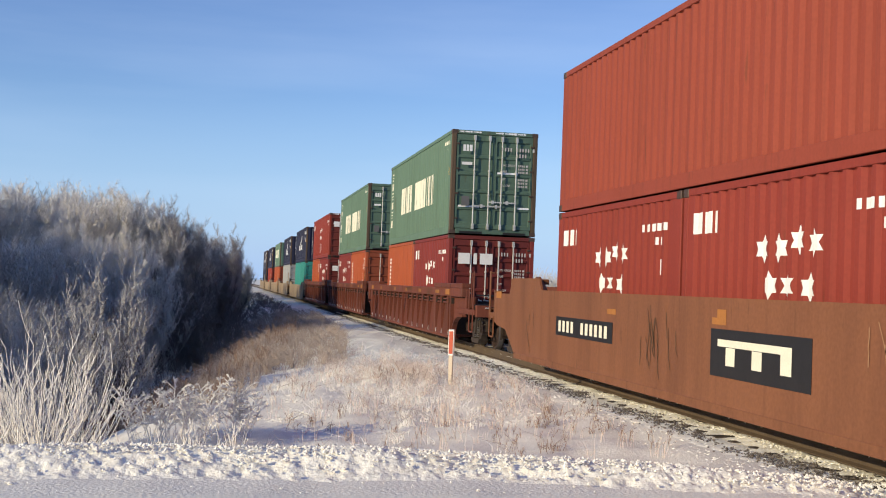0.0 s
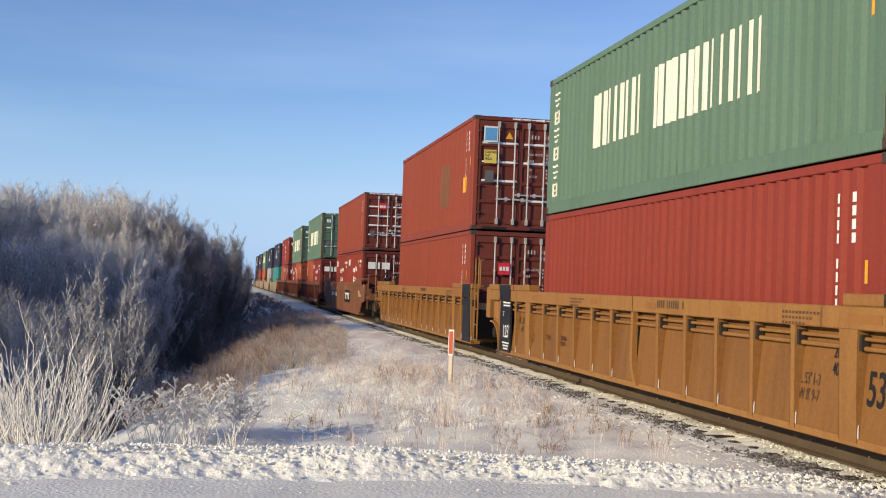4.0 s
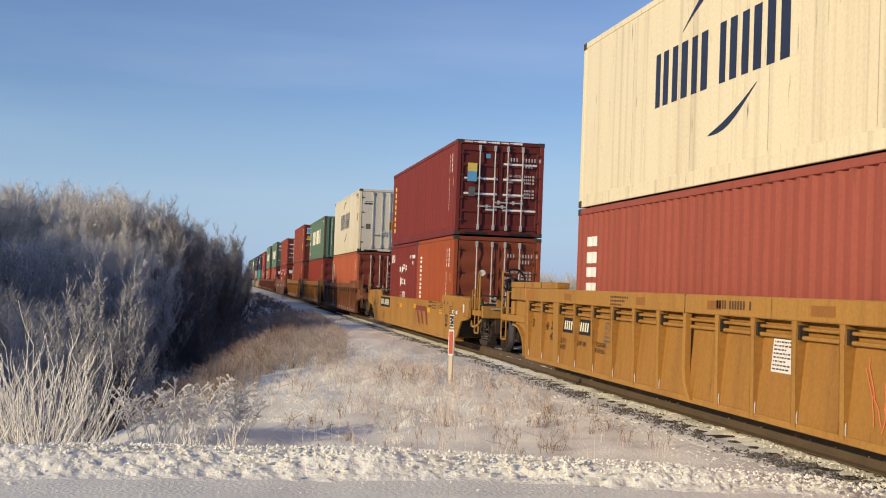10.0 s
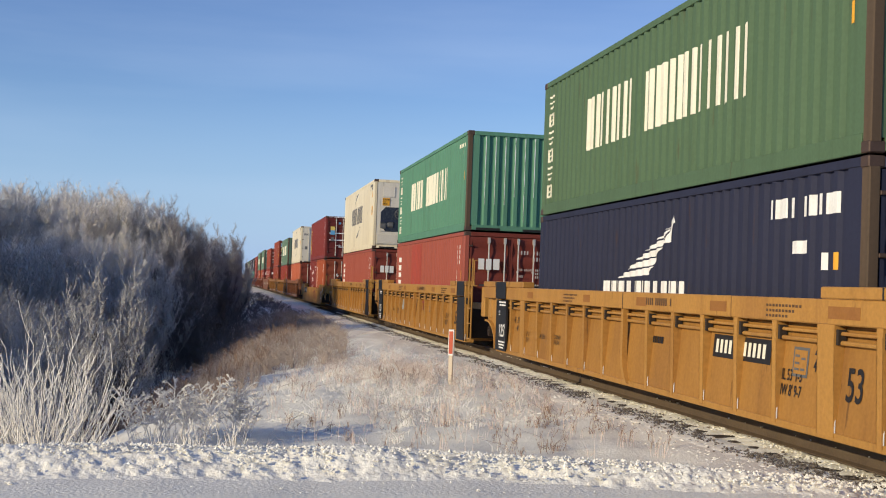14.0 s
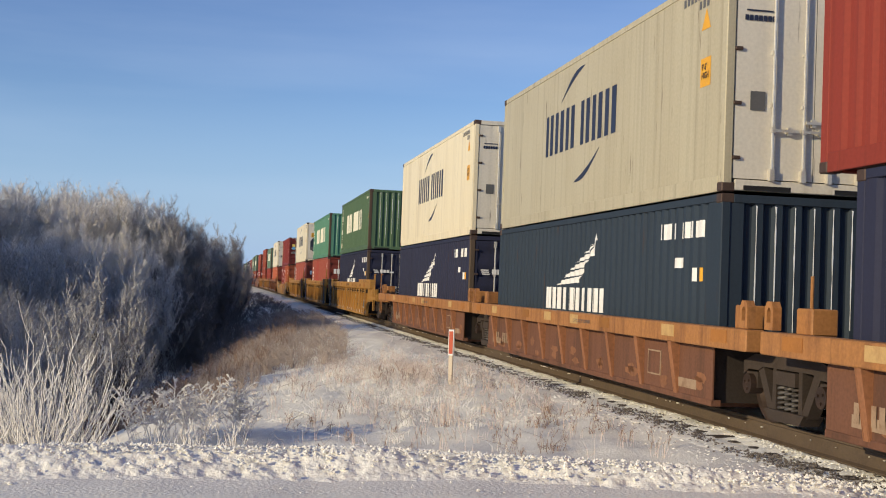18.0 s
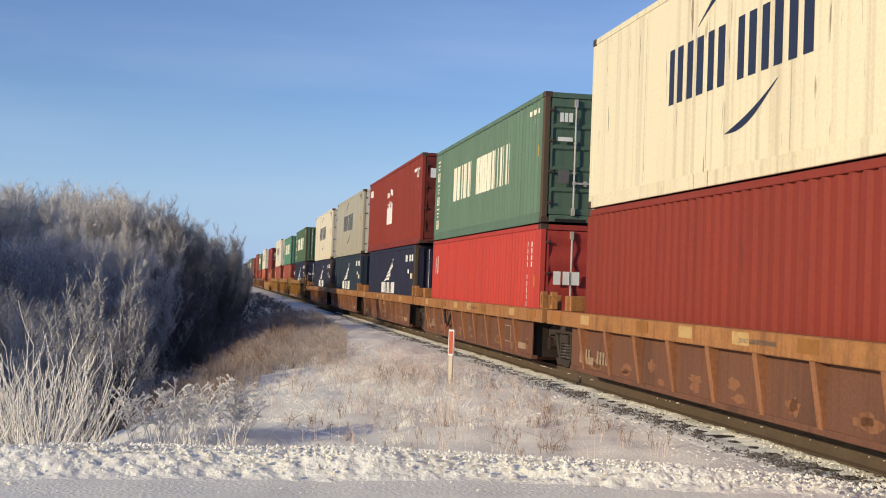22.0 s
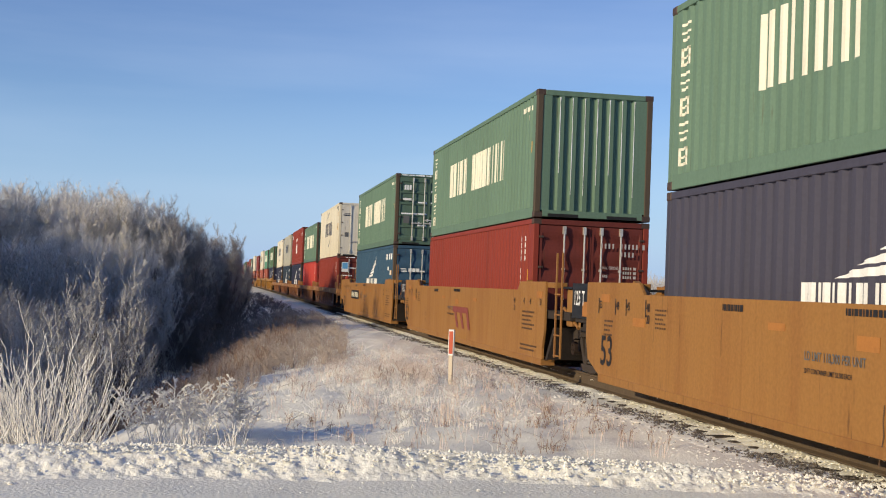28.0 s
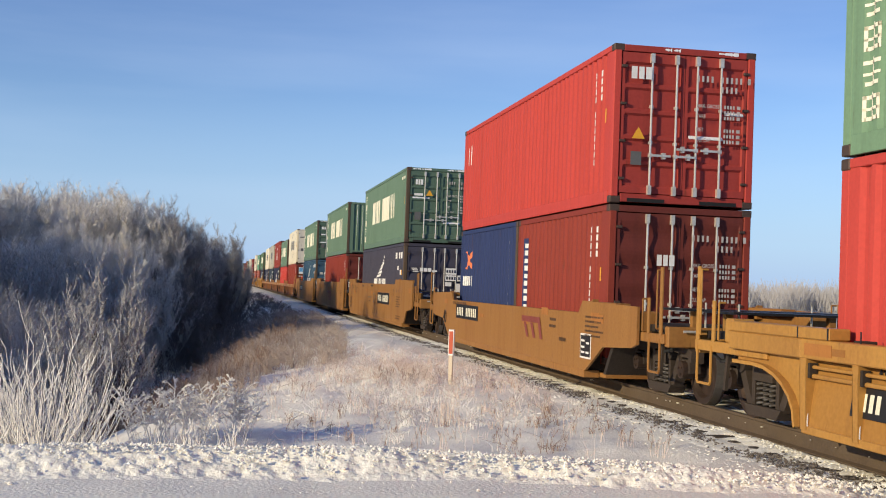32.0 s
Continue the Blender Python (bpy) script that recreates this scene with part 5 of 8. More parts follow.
def reefer_marks(c, L, H):
    x = -WIDE / 2 + 0.012
    decal(c, L, x, "flat", block_word(3.65, 1.25, 0.78, [0.50, 0.56, 0.54, -0.24, 0.52, 0.54, 0.58], 0.15), "mark_dark", "brand_marking")
    decal(c, L, x, "flat", arc(4.65, 2.18, 6.1, 2.66, 0.12, 0.11), "mark_dark", "swoosh")
    decal(c, L, x, "flat", [[(2 * 5.85 - a, 1.64 * 2 - z) for a, z in q] for q in arc(4.65, 2.18, 6.1, 2.66, 0.12, 0.11)], "mark_dark", "swoosh")
    a = L - 0.85
    decal(c, L, x, "flat", [[(a, 2.18), (a + 0.3, 2.18), (a + 0.15, 2.46)]], "mark_amber", "warning_label")
    decal(c, L, x, "flat", [rect(a, a + 0.34, 1.42, 1.80)], "mark_amber", "warning_label")
    words("9'-6\"\nHIGH", 0.12, "mark_black", c, (x - 0.010, L / 2 - a - 0.05, 1.64), SIDE)
    decal(c, L, x, "flat", row_marks(L - 1.5, 2.62, 7) + row_marks(L - 0.95, 2.48, 3), "mark_grey", "number_marking")
    decal(c, L, x, "flat", [rect(0.30 + 2.36 * i, 0.312 + 2.36 * i, 0.25, 2.72) for i in range(1, 5)], "grey_cream", "panel_seam", 0.002)


def row_marks(a, z, n, w=0.08, h=0.11, gap=0.045):
    return [rect(a + i * (w + gap), a + i * (w + gap) + w, z, z + h) for i in range(n)]


def reefer_door_marks(c, L, H):
    y = -L / 2 + 0.008
    bars(row_of_bars(7, 0.05, 0.07, 0.012, -0.98, 0) + [(-0.96, -0.60, 0.12, 0.14)], "mark_dark", c, (0, y, H - 0.72), END, "brand_marking")
    bars(row_of_bars(4, 0.055, 0.10, 0.03, 0.35, 0) + row_of_bars(6, 0.055, 0.10, 0.03, 0.72, 0) + row_of_bars(4, 0.055, 0.10, 0.03, 0.74, -0.2), "mark_dark", c, (0, y, H - 0.62), END)
    bars([(0.30, 0.46, -0.1 * i, -0.1 * i + 0.05) for i in range(6)] + [(0.62, 0.95, -0.07 * i, -0.07 * i + 0.04) for i in range(8)], "mark_grey", c, (0, y, H - 1.12), END, "figure_marking")
    part("warning_label", box_mesh("warning_label", "mark_amber", 0.18, 0.50, y - 0.004, y, 1.02, 1.42), c)
    words("CAUTION\n9'-6\"\nHIGH", 0.105, "mark_black", c, (0.20, y - 0.008, 1.30), END)
    part("label_plate", box_mesh("label_plate", "mark_grey", -0.88, -0.68, y - 0.004, y, 1.04, 1.28), c)
    b = bmesh.new()
    add_prism_y(b, [(0.74, 1.22), (1.02, 1.22), (0.88, 1.46)], y - 0.005, y)
    part("warning_label", finish(b, "warning_label", "mark_amber"), c)


def wing_marks(c, L, H, num="mark_white"):
    x = -WIDE / 2 + 0.012
    decal(c, L, x, "side", block_word(4.02, 0.95, 0.40, [0.30, 0.26, 0.28, -0.04, 0.24, 0.32, 0.30, 0.12, 0.26, 0.26, 0.12, 0.28, 0.26], 0.035), "mark_white", "brand_marking")
    wing = []
    for i in range(6):
        z = 1.41 + 0.135 * i
        a0 = 4.75 + 0.40 * i
        a1 = 6.20 + 0.16 * i
        wing.append([(a0, z - 0.02), (a1 - 0.1, z + 0.03), (a1 + 0.08, z + 0.15), (a0 + 0.35, z + 0.07)])
    wing.append([(6.70, 1.88), (7.08, 2.26), (6.98, 1.90)])
    decal(c, L, x, "side", [[q] for q in wing], "mark_white", "wing_marking")
    decal(c, L, x, "side", [rect(10.00 + 0.17 * i + 0.12 * (i > 3), 10.12 + 0.17 * i + 0.12 * (i > 3), 2.06, 2.28) for i in range(9)] + [rect(10.55, 10.95, 1.66, 1.80)], num, "number_marking")
    decal(c, L, x, "side", [rect(11.27, 11.35, 1.48, 1.66)], "mark_white", "label_plate")
    decal(c, L, x, "side", [rect(11.52, 11.59, 1.48, 1.66)], "mark_amber", "warning_label")


def wing_door_marks(c, L, H):
    y = -L / 2 + 0.02 - 0.078
    bars([(0.24, 0.62, 1.20, 1.42), (0.24, 0.62, 0.98, 1.18), (0.66, 1.0, 0.98, 1.18), (0.24, 0.46, 0.80, 0.94), (0.62, 1.0, 0.42, 0.90)], "mark_white", c, (0, y, 0.35), END, "number_marking")
    bars(row_of_bars(4, 0.06, 0.10, 0.03, 0.27, 1.26) + row_of_bars(4, 0.06, 0.10, 0.03, 0.27, 1.03) + row_of_bars(3, 0.06, 0.10, 0.03, 0.69, 1.03), "mark_dark", c, (0, y - 0.003, 0.35), END, "number_marking")
    bars([(-0.95, -0.75, 1.36, 1.39), (-0.93, -0.73, 1.31, 1.34), (-0.91, -0.71, 1.26, 1.29), (-0.66, -0.54, 1.27, 1.40), (-0.52, -0.40, 1.27, 1.40), (-0.38, -0.26, 1.27, 1.40), (-0.24, -0.06, 1.27, 1.33)], "mark_white", c, (0, y, 0.35), END, "brand_marking")


def star_marks(c, L, H, a=None):
    x = -WIDE / 2 + 0.012
    a = L * 0.5 - 0.7 if a is None else a
    polys = []
    for u, v in STARS:
        polys += star(a + u + 0.1, H - 1.28 + v, 0.17)
    decal(c, L, x, "side", polys, "mark_white", "star_marking", 0.004)
    decal(c, L, x, "side", block_word(0.35, H - 0.62, 0.28, [0.16, 0.10, 0.10, 0.12, 0.14], 0.04), "mark_white", "brand_marking")
    decal(c, L, x, "side", block_word(a + 0.05, 0.35 if H < 2.7 else 0.92, 0.62, [0.45, 0.15, 0.5], 0.1), "mark_white", "brand_marking")
    decal(c, L, x, "side", row_marks(L - 1.55, H - 0.52, 8) + row_marks(L - 1.1, H - 0.72, 3) + row_marks(L - 0.85, H - 1.15, 1, 0.1, 0.22), "mark_white", "number_marking")


def star_door_marks(c, L, H):
    y = -L / 2 + 0.02 - 0.078
    for x0, x1 in ((-0.95, -0.62), (-0.52, -0.42), (-0.34, 0.02)):
        bars([(x0, x1, 0.0, 0.30)], "mark_white", c, (0, y, H - 0.80), END, "brand_marking")


def upright_word(c, L, H, mat, n, z0=0.55, a=0.5, size=0.20):
    """A trade name that reads downwards at the far end, as plain blocks."""
    polys = []
    for i in range(n):
        z = H - 0.5 - i * (size + 0.07)
        polys += [[rect(a, a + size * 1.1, z - size * 0.36, z), rect(a, a + size * 1.1, z - size, z - size * 0.58)]]
    decal(c, L, -WIDE / 2 + 0.012, "side", polys, mat, "brand_marking")


def corner_logo(c, L, H, mat="mark_white"):
    decal(c, L, -WIDE / 2 + 0.012, "side", [[rect(0.42, 0.62, H - 0.95, H - 0.50)], [rect(0.70, 0.92, H - 0.95, H - 0.45)]], mat, "brand_marking")


def door_logo(c, L, mat, x0, x1, z0, z1, plate=None):
    y = -L / 2 + 0.02 - 0.078
    if plate:
        part("logo_plate", box_mesh("logo_plate", plate, x0 - 0.05, x1 + 0.05, y, y + 0.006, z0 - 0.05, z1 + 0.05), c)
    w = (x1 - x0)
    for u0, u1 in ((0, 0.28), (0.36, 0.62), (0.70, 1.0)):
        bars([(x0 + w * u0, x0 + w * u1, 0, z1 - z0)], mat, c, (0, y - 0.004, z0), END, "brand_marking")


def label_plate(c, L, mat, x0, x1, z0, z1, text=None, size=0.1, tmat="mark_black", lift=0.0):
    y = -L / 2 + 0.02 - 0.076 - lift
    part("label_plate", box_mesh("label_plate", mat, x0, x1, y, y + 0.006, z0, z1), c)
    if text:
        words(text, size, tmat, c, (x0 + 0.02, y - 0.004, z1 - size * 0.95), END)


def triangle_label(c, L, x, z, s=0.2):
    y = -L / 2 + 0.02 - 0.076
    b = bmesh.new()
    add_prism_y(b, [(x - s / 2, z), (x + s / 2, z), (x, z + s * 0.87)], y, y + 0.005)
    part("warning_label", finish(b, "warning_label", "mark_amber"), c)


def fridge_end(c, L, H):
    """The cooling unit in a refrigerated container's end."""
    y = -L / 2
    part("machine_frame", box_mesh("machine_frame", "reefer_door", -1.08, 1.08, y + 0.02, y + 0.05, 0.17, H - 0.12), c)
    part("machine_recess", prism_y_mesh("machine_recess", "machine_dark", [(-0.92, 0.72), (0.92, 0.72), (0.92, 1.52), (0.72, 1.74), (-0.72, 1.74), (-0.92, 1.52)], y + 0.008, y + 0.02), c, "dark recess of the cooling unit")
    part("sill_panel", box_mesh("sill_panel", "reefer_door", -1.05, 1.05, y - 0.008, y + 0.02, 0.20, 0.60, 0.01), c, "stained steel panel below the unit")
    b = bmesh.new()
    add_torus(b, (-0.12, y + 0.0, 1.46), (0, 1, 0), 0.20, 0.02, 20, 6)
    fan = part("condenser_fan", finish(b, "condenser_fan", "mark_grey"), c)
    for k in range(7):
        b = bmesh.new()
        add_box_turned(b, (-0.12, y + 0.0, 1.46), 2 * math.pi * k / 7, 0.19)
        part("fan_blade", finish(b, "fan_blade", "mark_grey"), fan)
    part("control_box", box_mesh("control_box", "box_grey", 0.16, 0.42, y - 0.02, y + 0.02, 1.22, 1.5, 0.01), c)
    part("control_box", box_mesh("control_box", "mark_white", 0.46, 0.70, y - 0.02, y + 0.02, 1.40, 1.5, 0.01), c)
    for x in (-0.8, -0.5, 0.0, 0.35, 0.62):
        part("compressor_part", box_mesh("compressor_part", random.choice(("mark_grey", "galvanised", "machine_dark")), -0.13, 0.13, -0.03, 0.03, 0.0, 0.22, 0.04), c, at=(x, y - 0.01, random.uniform(0.80, 0.95)))
    part("cross_bar", box_mesh("cross_bar", "mark_dark", -0.92, 0.92, y - 0.01, y + 0.015, 1.12, 1.20), c)
    for x in (-0.6, 0.55):
        part("vent_cover", box_mesh("vent_cover", "reefer_door", x - 0.27, x + 0.27, y - 0.005, y + 0.02, 2.16, 2.60, 0.02), c)
    for s in (-1, 1):
        part("corner_bracket", prism_y_mesh("corner_bracket", "reefer_door", [(s * 0.93, 0.72), (s * 0.70, 0.72), (s * 0.93, 0.98)], y - 0.012, y + 0.01), c)
    part("warning_label", box_mesh("warning_label", "mark_amber", -0.86, -0.56, y - 0.003, y + 0.019, 1.80, 2.12), c)
    words("CAUTION\n9'-6\"\nHIGH", 0.09, "mark_black", c, (-0.84, y - 0.007, 2.02), END)
    b = bmesh.new()
    add_prism_y(b, [(-0.12, 2.26), (0.14, 2.26), (0.01, 2.50)], y, y + 0.019)
    part("warning_label", finish(b, "warning_label", "mark_amber"), c)
    b = bmesh.new()
    pts = [(0.0 + 0.13 * math.cos(2 * math.pi * i / 14), 2.0 + 0.06 * math.sin(2 * math.pi * i / 14)) for i in range(14)]
    add_prism_y(b, pts, y, y + 0.019)
    part("maker_badge", finish(b, "maker_badge", "mark_blue"), c)


def prism_y_mesh(name, mat, outline, y0, y1):
    b = bmesh.new()
    add_prism_y(b, outline, y0, y1)
    return finish(b, name, mat)


def add_box_turned(b, c, a, r):
    ca, sa = math.cos(a), math.sin(a)
    pts = [(0.03, -0.03), (r, -0.05), (r, 0.05), (0.03, 0.03)]
    v = [b.verts.new((c[0] + u * ca - w * sa, c[1] + 0.02 * (1 if w > 0 else -1), c[2] + u * sa + w * ca)) for u, w in pts]
    b.faces.new(v)


def box40(label, mat, style="", near="door", door="ledge", H=2.591, L=12.192, snow=0.0):
    """A container with the marks of its style."""
    if style in ("reefer", "reefer_machine"):
        c = container(label, mat, L, 2.896, near="door" if style == "reefer" else "none", door="flat", door_mat="reefer_door" if style == "reefer" else mat, kind="flat")
        reefer_marks(c, L, 2.896)
        if style == "reefer":
            reefer_door_marks(c, L, 2.896)
        else:
            fridge_end(c, L, 2.896)
        return c
    c = container(label, mat, L, H, near=near, door=door, snow=snow)
    if style == "blocks":
        block_marks(c, L, H)
        if near == "door":
            door_marks(c, L, H)
            door_logo(c, L, "mark_white", -0.92, -0.66, H - 0.60, H - 0.42)
            label_plate(c, L, "mark_white", -0.95, -0.65, H - 0.98, H - 0.90)
            label_plate(c, L, "mark_grey", -0.92, -0.70, 0.78, 1.05)
    elif style == "wing":
        wing_marks(c, L, H)
        if near == "door":
            wing_door_marks(c, L, H)
    elif style == "stars":
        star_marks(c, L, H)
        if near == "door":
            star_door_marks(c, L, H)
            door_marks(c, L, H)
    elif style == "plain":
        number_marks(c, L, H)
        if near == "door":
            door_marks(c, L, H)
    return c

RIDERS = []     # (thing, place along the train, height above the rail)
DECK = 0.31    # floor of a well above the rail
GAP = 0.025     # twist locks between two containers


def ride(thing, u, z=0.0):
    RIDERS.append((thing, u, z))
    thing.location = (TRACK_X, u - 7.531, RAIL + z)
    return thing


def stack(u, lower, upper, deck=DECK):
    """lower: one 40 ft container or a far and a near 20 ft one; upper: one container."""
    if len(lower) == 1:
        ride(lower[0], u, deck)
    else:
        ride(lower[0], u + 3.067, deck)
        ride(lower[1], u - 3.067, deck)
    ride(upper, u, deck + 2.591 + GAP)


S20 = 6.058
U = dict(A=22.95, B=-0.70, C=-20.0, D=-39.17, E=-62.65, F=-86.33, G=-105.78, H=-125.41, I=-147.17, J=-162.58, K=-178.0, L=-193.52, M=-208.77, N=-230.46, O=-250.41, P=-269.92, Q=-292.11, R=-311.65, y=46.13, x=65.5, w=84.5, v=104.2, u=125.0, t=145.5, s=166.0, r=186.0)

# the head of the train, already far off
stack(U["r"], [box40("dark navy steel container low in a well wagon", "navy")], box40("dark navy corrugated steel container on top of another", "slate_navy", "wing"))
stack(U["s"], [box40("dull red steel container low in a well wagon", "brown_red")], box40("dark navy corrugated steel container on top of another", "navy", "wing"))
stack(U["t"], [box40("orange-red steel container low in a well wagon", "orange_red")], box40("green corrugated container with cream block markings", "sea_green", "blocks", near="wall"))
stack(U["u"], [box40("grey steel container low in a well wagon", "box_grey")], box40("dark navy container with white markings on top", "navy", "wing", near="wall"))
stack(U["v"], [box40("jade green short container", "jade", L=S20), box40("jade green short container with white door label", "jade", L=S20)], box40("dark navy container with white wing marking", "navy", "wing", near="wall"))
c1 = box40("red-brown container with white star markings and doors", "brown_red", "stars", snow=0.5)
c2 = box40("red short container with white stars", "orange_red", "plain", L=S20)
c3 = box40("maroon short container with white block lettering on its doors", "maroon", "stars", L=S20)
stack(U["w"], [c2, c3], c1)
c1 = box40("tall green container with cream block markings and galvanised door bars", "sea_green", "blocks", H=2.896)
c2 = box40("maroon short container with white marks", "maroon", "stars", L=S20)
c3 = box40("orange-red short container with closed doors", "orange_red", "plain", L=S20)
upright_word(c3, S20, 2.591, "mark_white", 6)
stack(U["x"], [c2, c3], c1)
c1 = box40("tall green container with cream block markings and frosty doors", "sea_green", "blocks", H=2.896, snow=0.4)
c2 = box40("orange-red short container beside a maroon one", "orange_red", "", L=S20)
upright_word(c2, S20, 2.591, "mark_white", 6)
c3 = box40("maroon short container with white stars and block letters", "maroon", "stars", L=S20)
stack(U["y"], [c2, c3], c1)

# A
c1 = box40("red-oxide container with snow on its door ledges", "red_oxide", "plain", snow=0.95)
label_plate(c1, 12.192, "mark_red", -0.55, -0.22, 1.85, 2.12)
door_logo(c1, 12.192, "mark_white", -0.52, -0.27, 1.92, 2.02)
label_plate(c1, 12.192, "mark_grey", -0.92, -0.72, 0.62, 0.88)
triangle_label(c1, 12.192, -0.9, 0.95, 0.0001)
c2 = box40("red short container with white star markings", "brown_red", "stars", L=S20)
c3 = box40("dark red short container with white block letters on its doors", "brown_red", "stars", L=S20)
stack(U["A"], [c2, c3], c1)
# B
c1 = box40("tall red-oxide container with snow-dusted doors and yellow caution label", "red_oxide", "plain", H=2.896, snow=0.75)
label_plate(c1, 12.192, "mark_white", -0.98, -0.62, 2.22, 2.62)
label_plate(c1, 12.192, "mark_blue", -0.95, -0.65, 2.26, 2.58, lift=0.005)
label_plate(c1, 12.192, "mark_yellow", -0.96, -0.64, 1.68, 2.02, "CAUTION\n9'-6\"\nHIGH", 0.09)
triangle_label(c1, 12.192, -0.32, 2.32)
label_plate(c1, 12.192, "mark_grey", -0.92, -0.70, 1.20, 1.50)
triangle_label(c1, 12.192, 0.1, 0.2, 0.0001)
decal(c1, 12.192, -WIDE / 2 + 0.012, "side", [rect(7.6, 9.0, 0.75, 1.95)], "dull_tan_body", "faded_patch", 0.003, "faded tan patch of old paint")
decal(c1, 12.192, -WIDE / 2 + 0.012, "side", [rect(10.9, 11.3, 1.0, 1.4)], "mark_amber", "warning_label")
c2 = box40("red-oxide container with locked doors and red label", "red_oxide", "plain")
label_plate(c2, 12.192, "mark_red", -0.50, -0.18, 1.50, 1.80)
door_logo(c2, 12.192, "mark_white", -0.46, -0.22, 1.60, 1.70)
stack(U["B"], [c2], c1)
# C
c1 = box40("green container with cream block markings and corrugated end", "sea_green", "blocks", near="wall")
c2 = box40("dark red container with galvanised door bars", "brown_red", "plain", door="wave")
stack(U["C"], [c2], c1)
# D
c1 = box40("cream white refrigerated container with navy block markings", "cream", "reefer")
c2 = box40("orange-red container with white upright marking", "orange_oxide", "plain", door="wave")
upright_word(c2, 12.192, 2.591, "mark_white", 6)
stack(U["D"], [c2], c1)
# E
c1 = box40("maroon container with yellow upright marking and snowy door ledges", "maroon", "plain", snow=0.6)
upright_word(c1, 12.192, 2.591, "mark_yellow", 4, size=0.36)
label_plate(c1, 12.192, "mark_blue", -0.92, -0.66, 1.45, 1.72)
label_plate(c1, 12.192, "mark_yellow", -0.92, -0.66, 1.72, 1.95)
label_plate(c1, 12.192, "mark_grey", -0.88, -0.70, 1.05, 1.30)
label_plate(c1, 12.192, "mark_blue", -0.42, -0.30, 2.10, 2.22)
c2 = box40("maroon short container with white stars", "maroon", "stars", L=S20)
c3 = box40("orange-red short container with white upright marking", "orange_red", "plain", L=S20, door="wave")
upright_word(c3, S20, 2.591, "mark_white", 6)
disc = bmesh.new()
add_tube(disc, (-0.41, -S20 / 2 - 0.062, 1.60), (-0.41, -S20 / 2 - 0.052, 1.60), 0.085, seg=24)
part("emblem", finish(disc, "emblem", "mark_white"), c3, "round white emblem on a door")
stack(U["E"], [c2, c3], c1, 0.26)
# F
c1 = box40("cream refrigerated container with its cooling unit facing back", "cream", "reefer_machine")
c2 = box40("red-brown container with white block lettering on its doors", "faded_red", "plain", door="wave")
upright_word(c2, 12.192, 2.591, "mark_white", 3, size=0.45)
door_logo(c2, 12.192, "mark_white", -0.86, -0.30, 1.62, 1.90)
stack(U["F"], [c2], c1)
# G
c1 = box40("bluish green container with cream block markings and corrugated end", "teal_green", "blocks", near="wall")
c2 = box40("red-brown container with a brighter repaired panel", "faded_red", "plain", door="wave")
upright_word(c2, 12.192, 2.591, "mark_white", 3, size=0.45)
door_logo(c2, 12.192, "mark_white", -0.86, -0.30, 1.62, 1.90)
decal(c2, 12.192, -WIDE / 2 + 0.012, "side", [rect(3.4, 5.4, 0.2, 2.45)], "repaint_red", "repaired_panel", 0.003, "brighter red repainted panel")
stack(U["G"], [c2], c1)
# H
c1 = box40("dark green container with cream block markings and corrugated end", "dark_green", "blocks", near="wall")
c2 = box40("navy container with white wing marking and door labels", "navy", "wing", door="wave")
stack(U["H"], [c2], c1)
LOW = 0.18
# I to M, the rusty five-unit set
c1 = box40("cream white refrigerated container with navy markings", "cream", "reefer")
c2 = box40("navy container with white wing marking", "navy", "wing", door="wave")
stack(U["I"], [c2], c1, LOW)
c1 = box40("greyed cream refrigerated container with navy markings", "grey_cream", "reefer")
c2 = box40("inky blue container with white wing marking and corrugated end", "ink_blue", "wing", near="wall")
stack(U["J"], [c2], c1, LOW)
c1 = box40("long tall maroon container with white stars and block letters", "brown_red", "", H=2.896, L=13.716, door="wave")
star_marks(c1, 13.716, 2.896, 5.6)
star_door_marks(c1, 13.716, 2.896)
words("45", 0.42, "mark_white", c1, (-WIDE / 2 - 0.004, -6.0, 2.15), SIDE)
c2 = box40("navy container with white wing marking and corrugated end", "navy", "wing", near="wall")
stack(U["K"], [c2], c1, LOW)
c1 = box40("green container with cream block markings and closed doors", "sea_green", "blocks")
c2 = box40("bright red container with white block logo", "bright_red", "plain", door="wave")
corner_logo(c2, 12.192, 2.591)
door_logo(c2, 12.192, "mark_white", -0.95, -0.42, 1.40, 1.66)
triangle_label(c2, 12.192, -0.2, 0.6)
stack(U["L"], [c2], c1, LOW)
c1 = box40("cream white refrigerated container with navy markings", "cream", "reefer")
c2 = box40("red container with frosty doors and a blue label", "brown_red", "plain", snow=0.4)
label_plate(c2, 12.192, "mark_white", -0.98, -0.62, 1.75, 2.28)
label_plate(c2, 12.192, "mark_blue", -0.95, -0.65, 1.92, 2.24, lift=0.005)
triangle_label(c2, 12.192, 0.1, 0.3, 0.0001)
stack(U["M"], [c2], c1, 0.27)
# N to P
c1 = box40("green container with cream block markings and frosty doors", "sea_green", "blocks", snow=0.7)
c2 = box40("blue container with white wing marking", "steel_blue", "wing", door="wave")
stack(U["N"], [c2], c1)
c1 = box40("green container with cream block markings and corrugated end", "sea_green", "blocks", near="wall")
c2 = box40("dark red container with galvanised door bars", "brown_red", "plain", door="wave")
stack(U["O"], [c2], c1)
c1 = box40("green container with cream block markings and barred doors", "sea_green", "blocks", snow=0.15)
triangle_label(c1, 12.192, -0.42, 1.62, 0.24)
c2 = box40("purplish navy container with white wing marking", "slate_navy", "wing", door="wave")
stack(U["P"], [c2], c1)
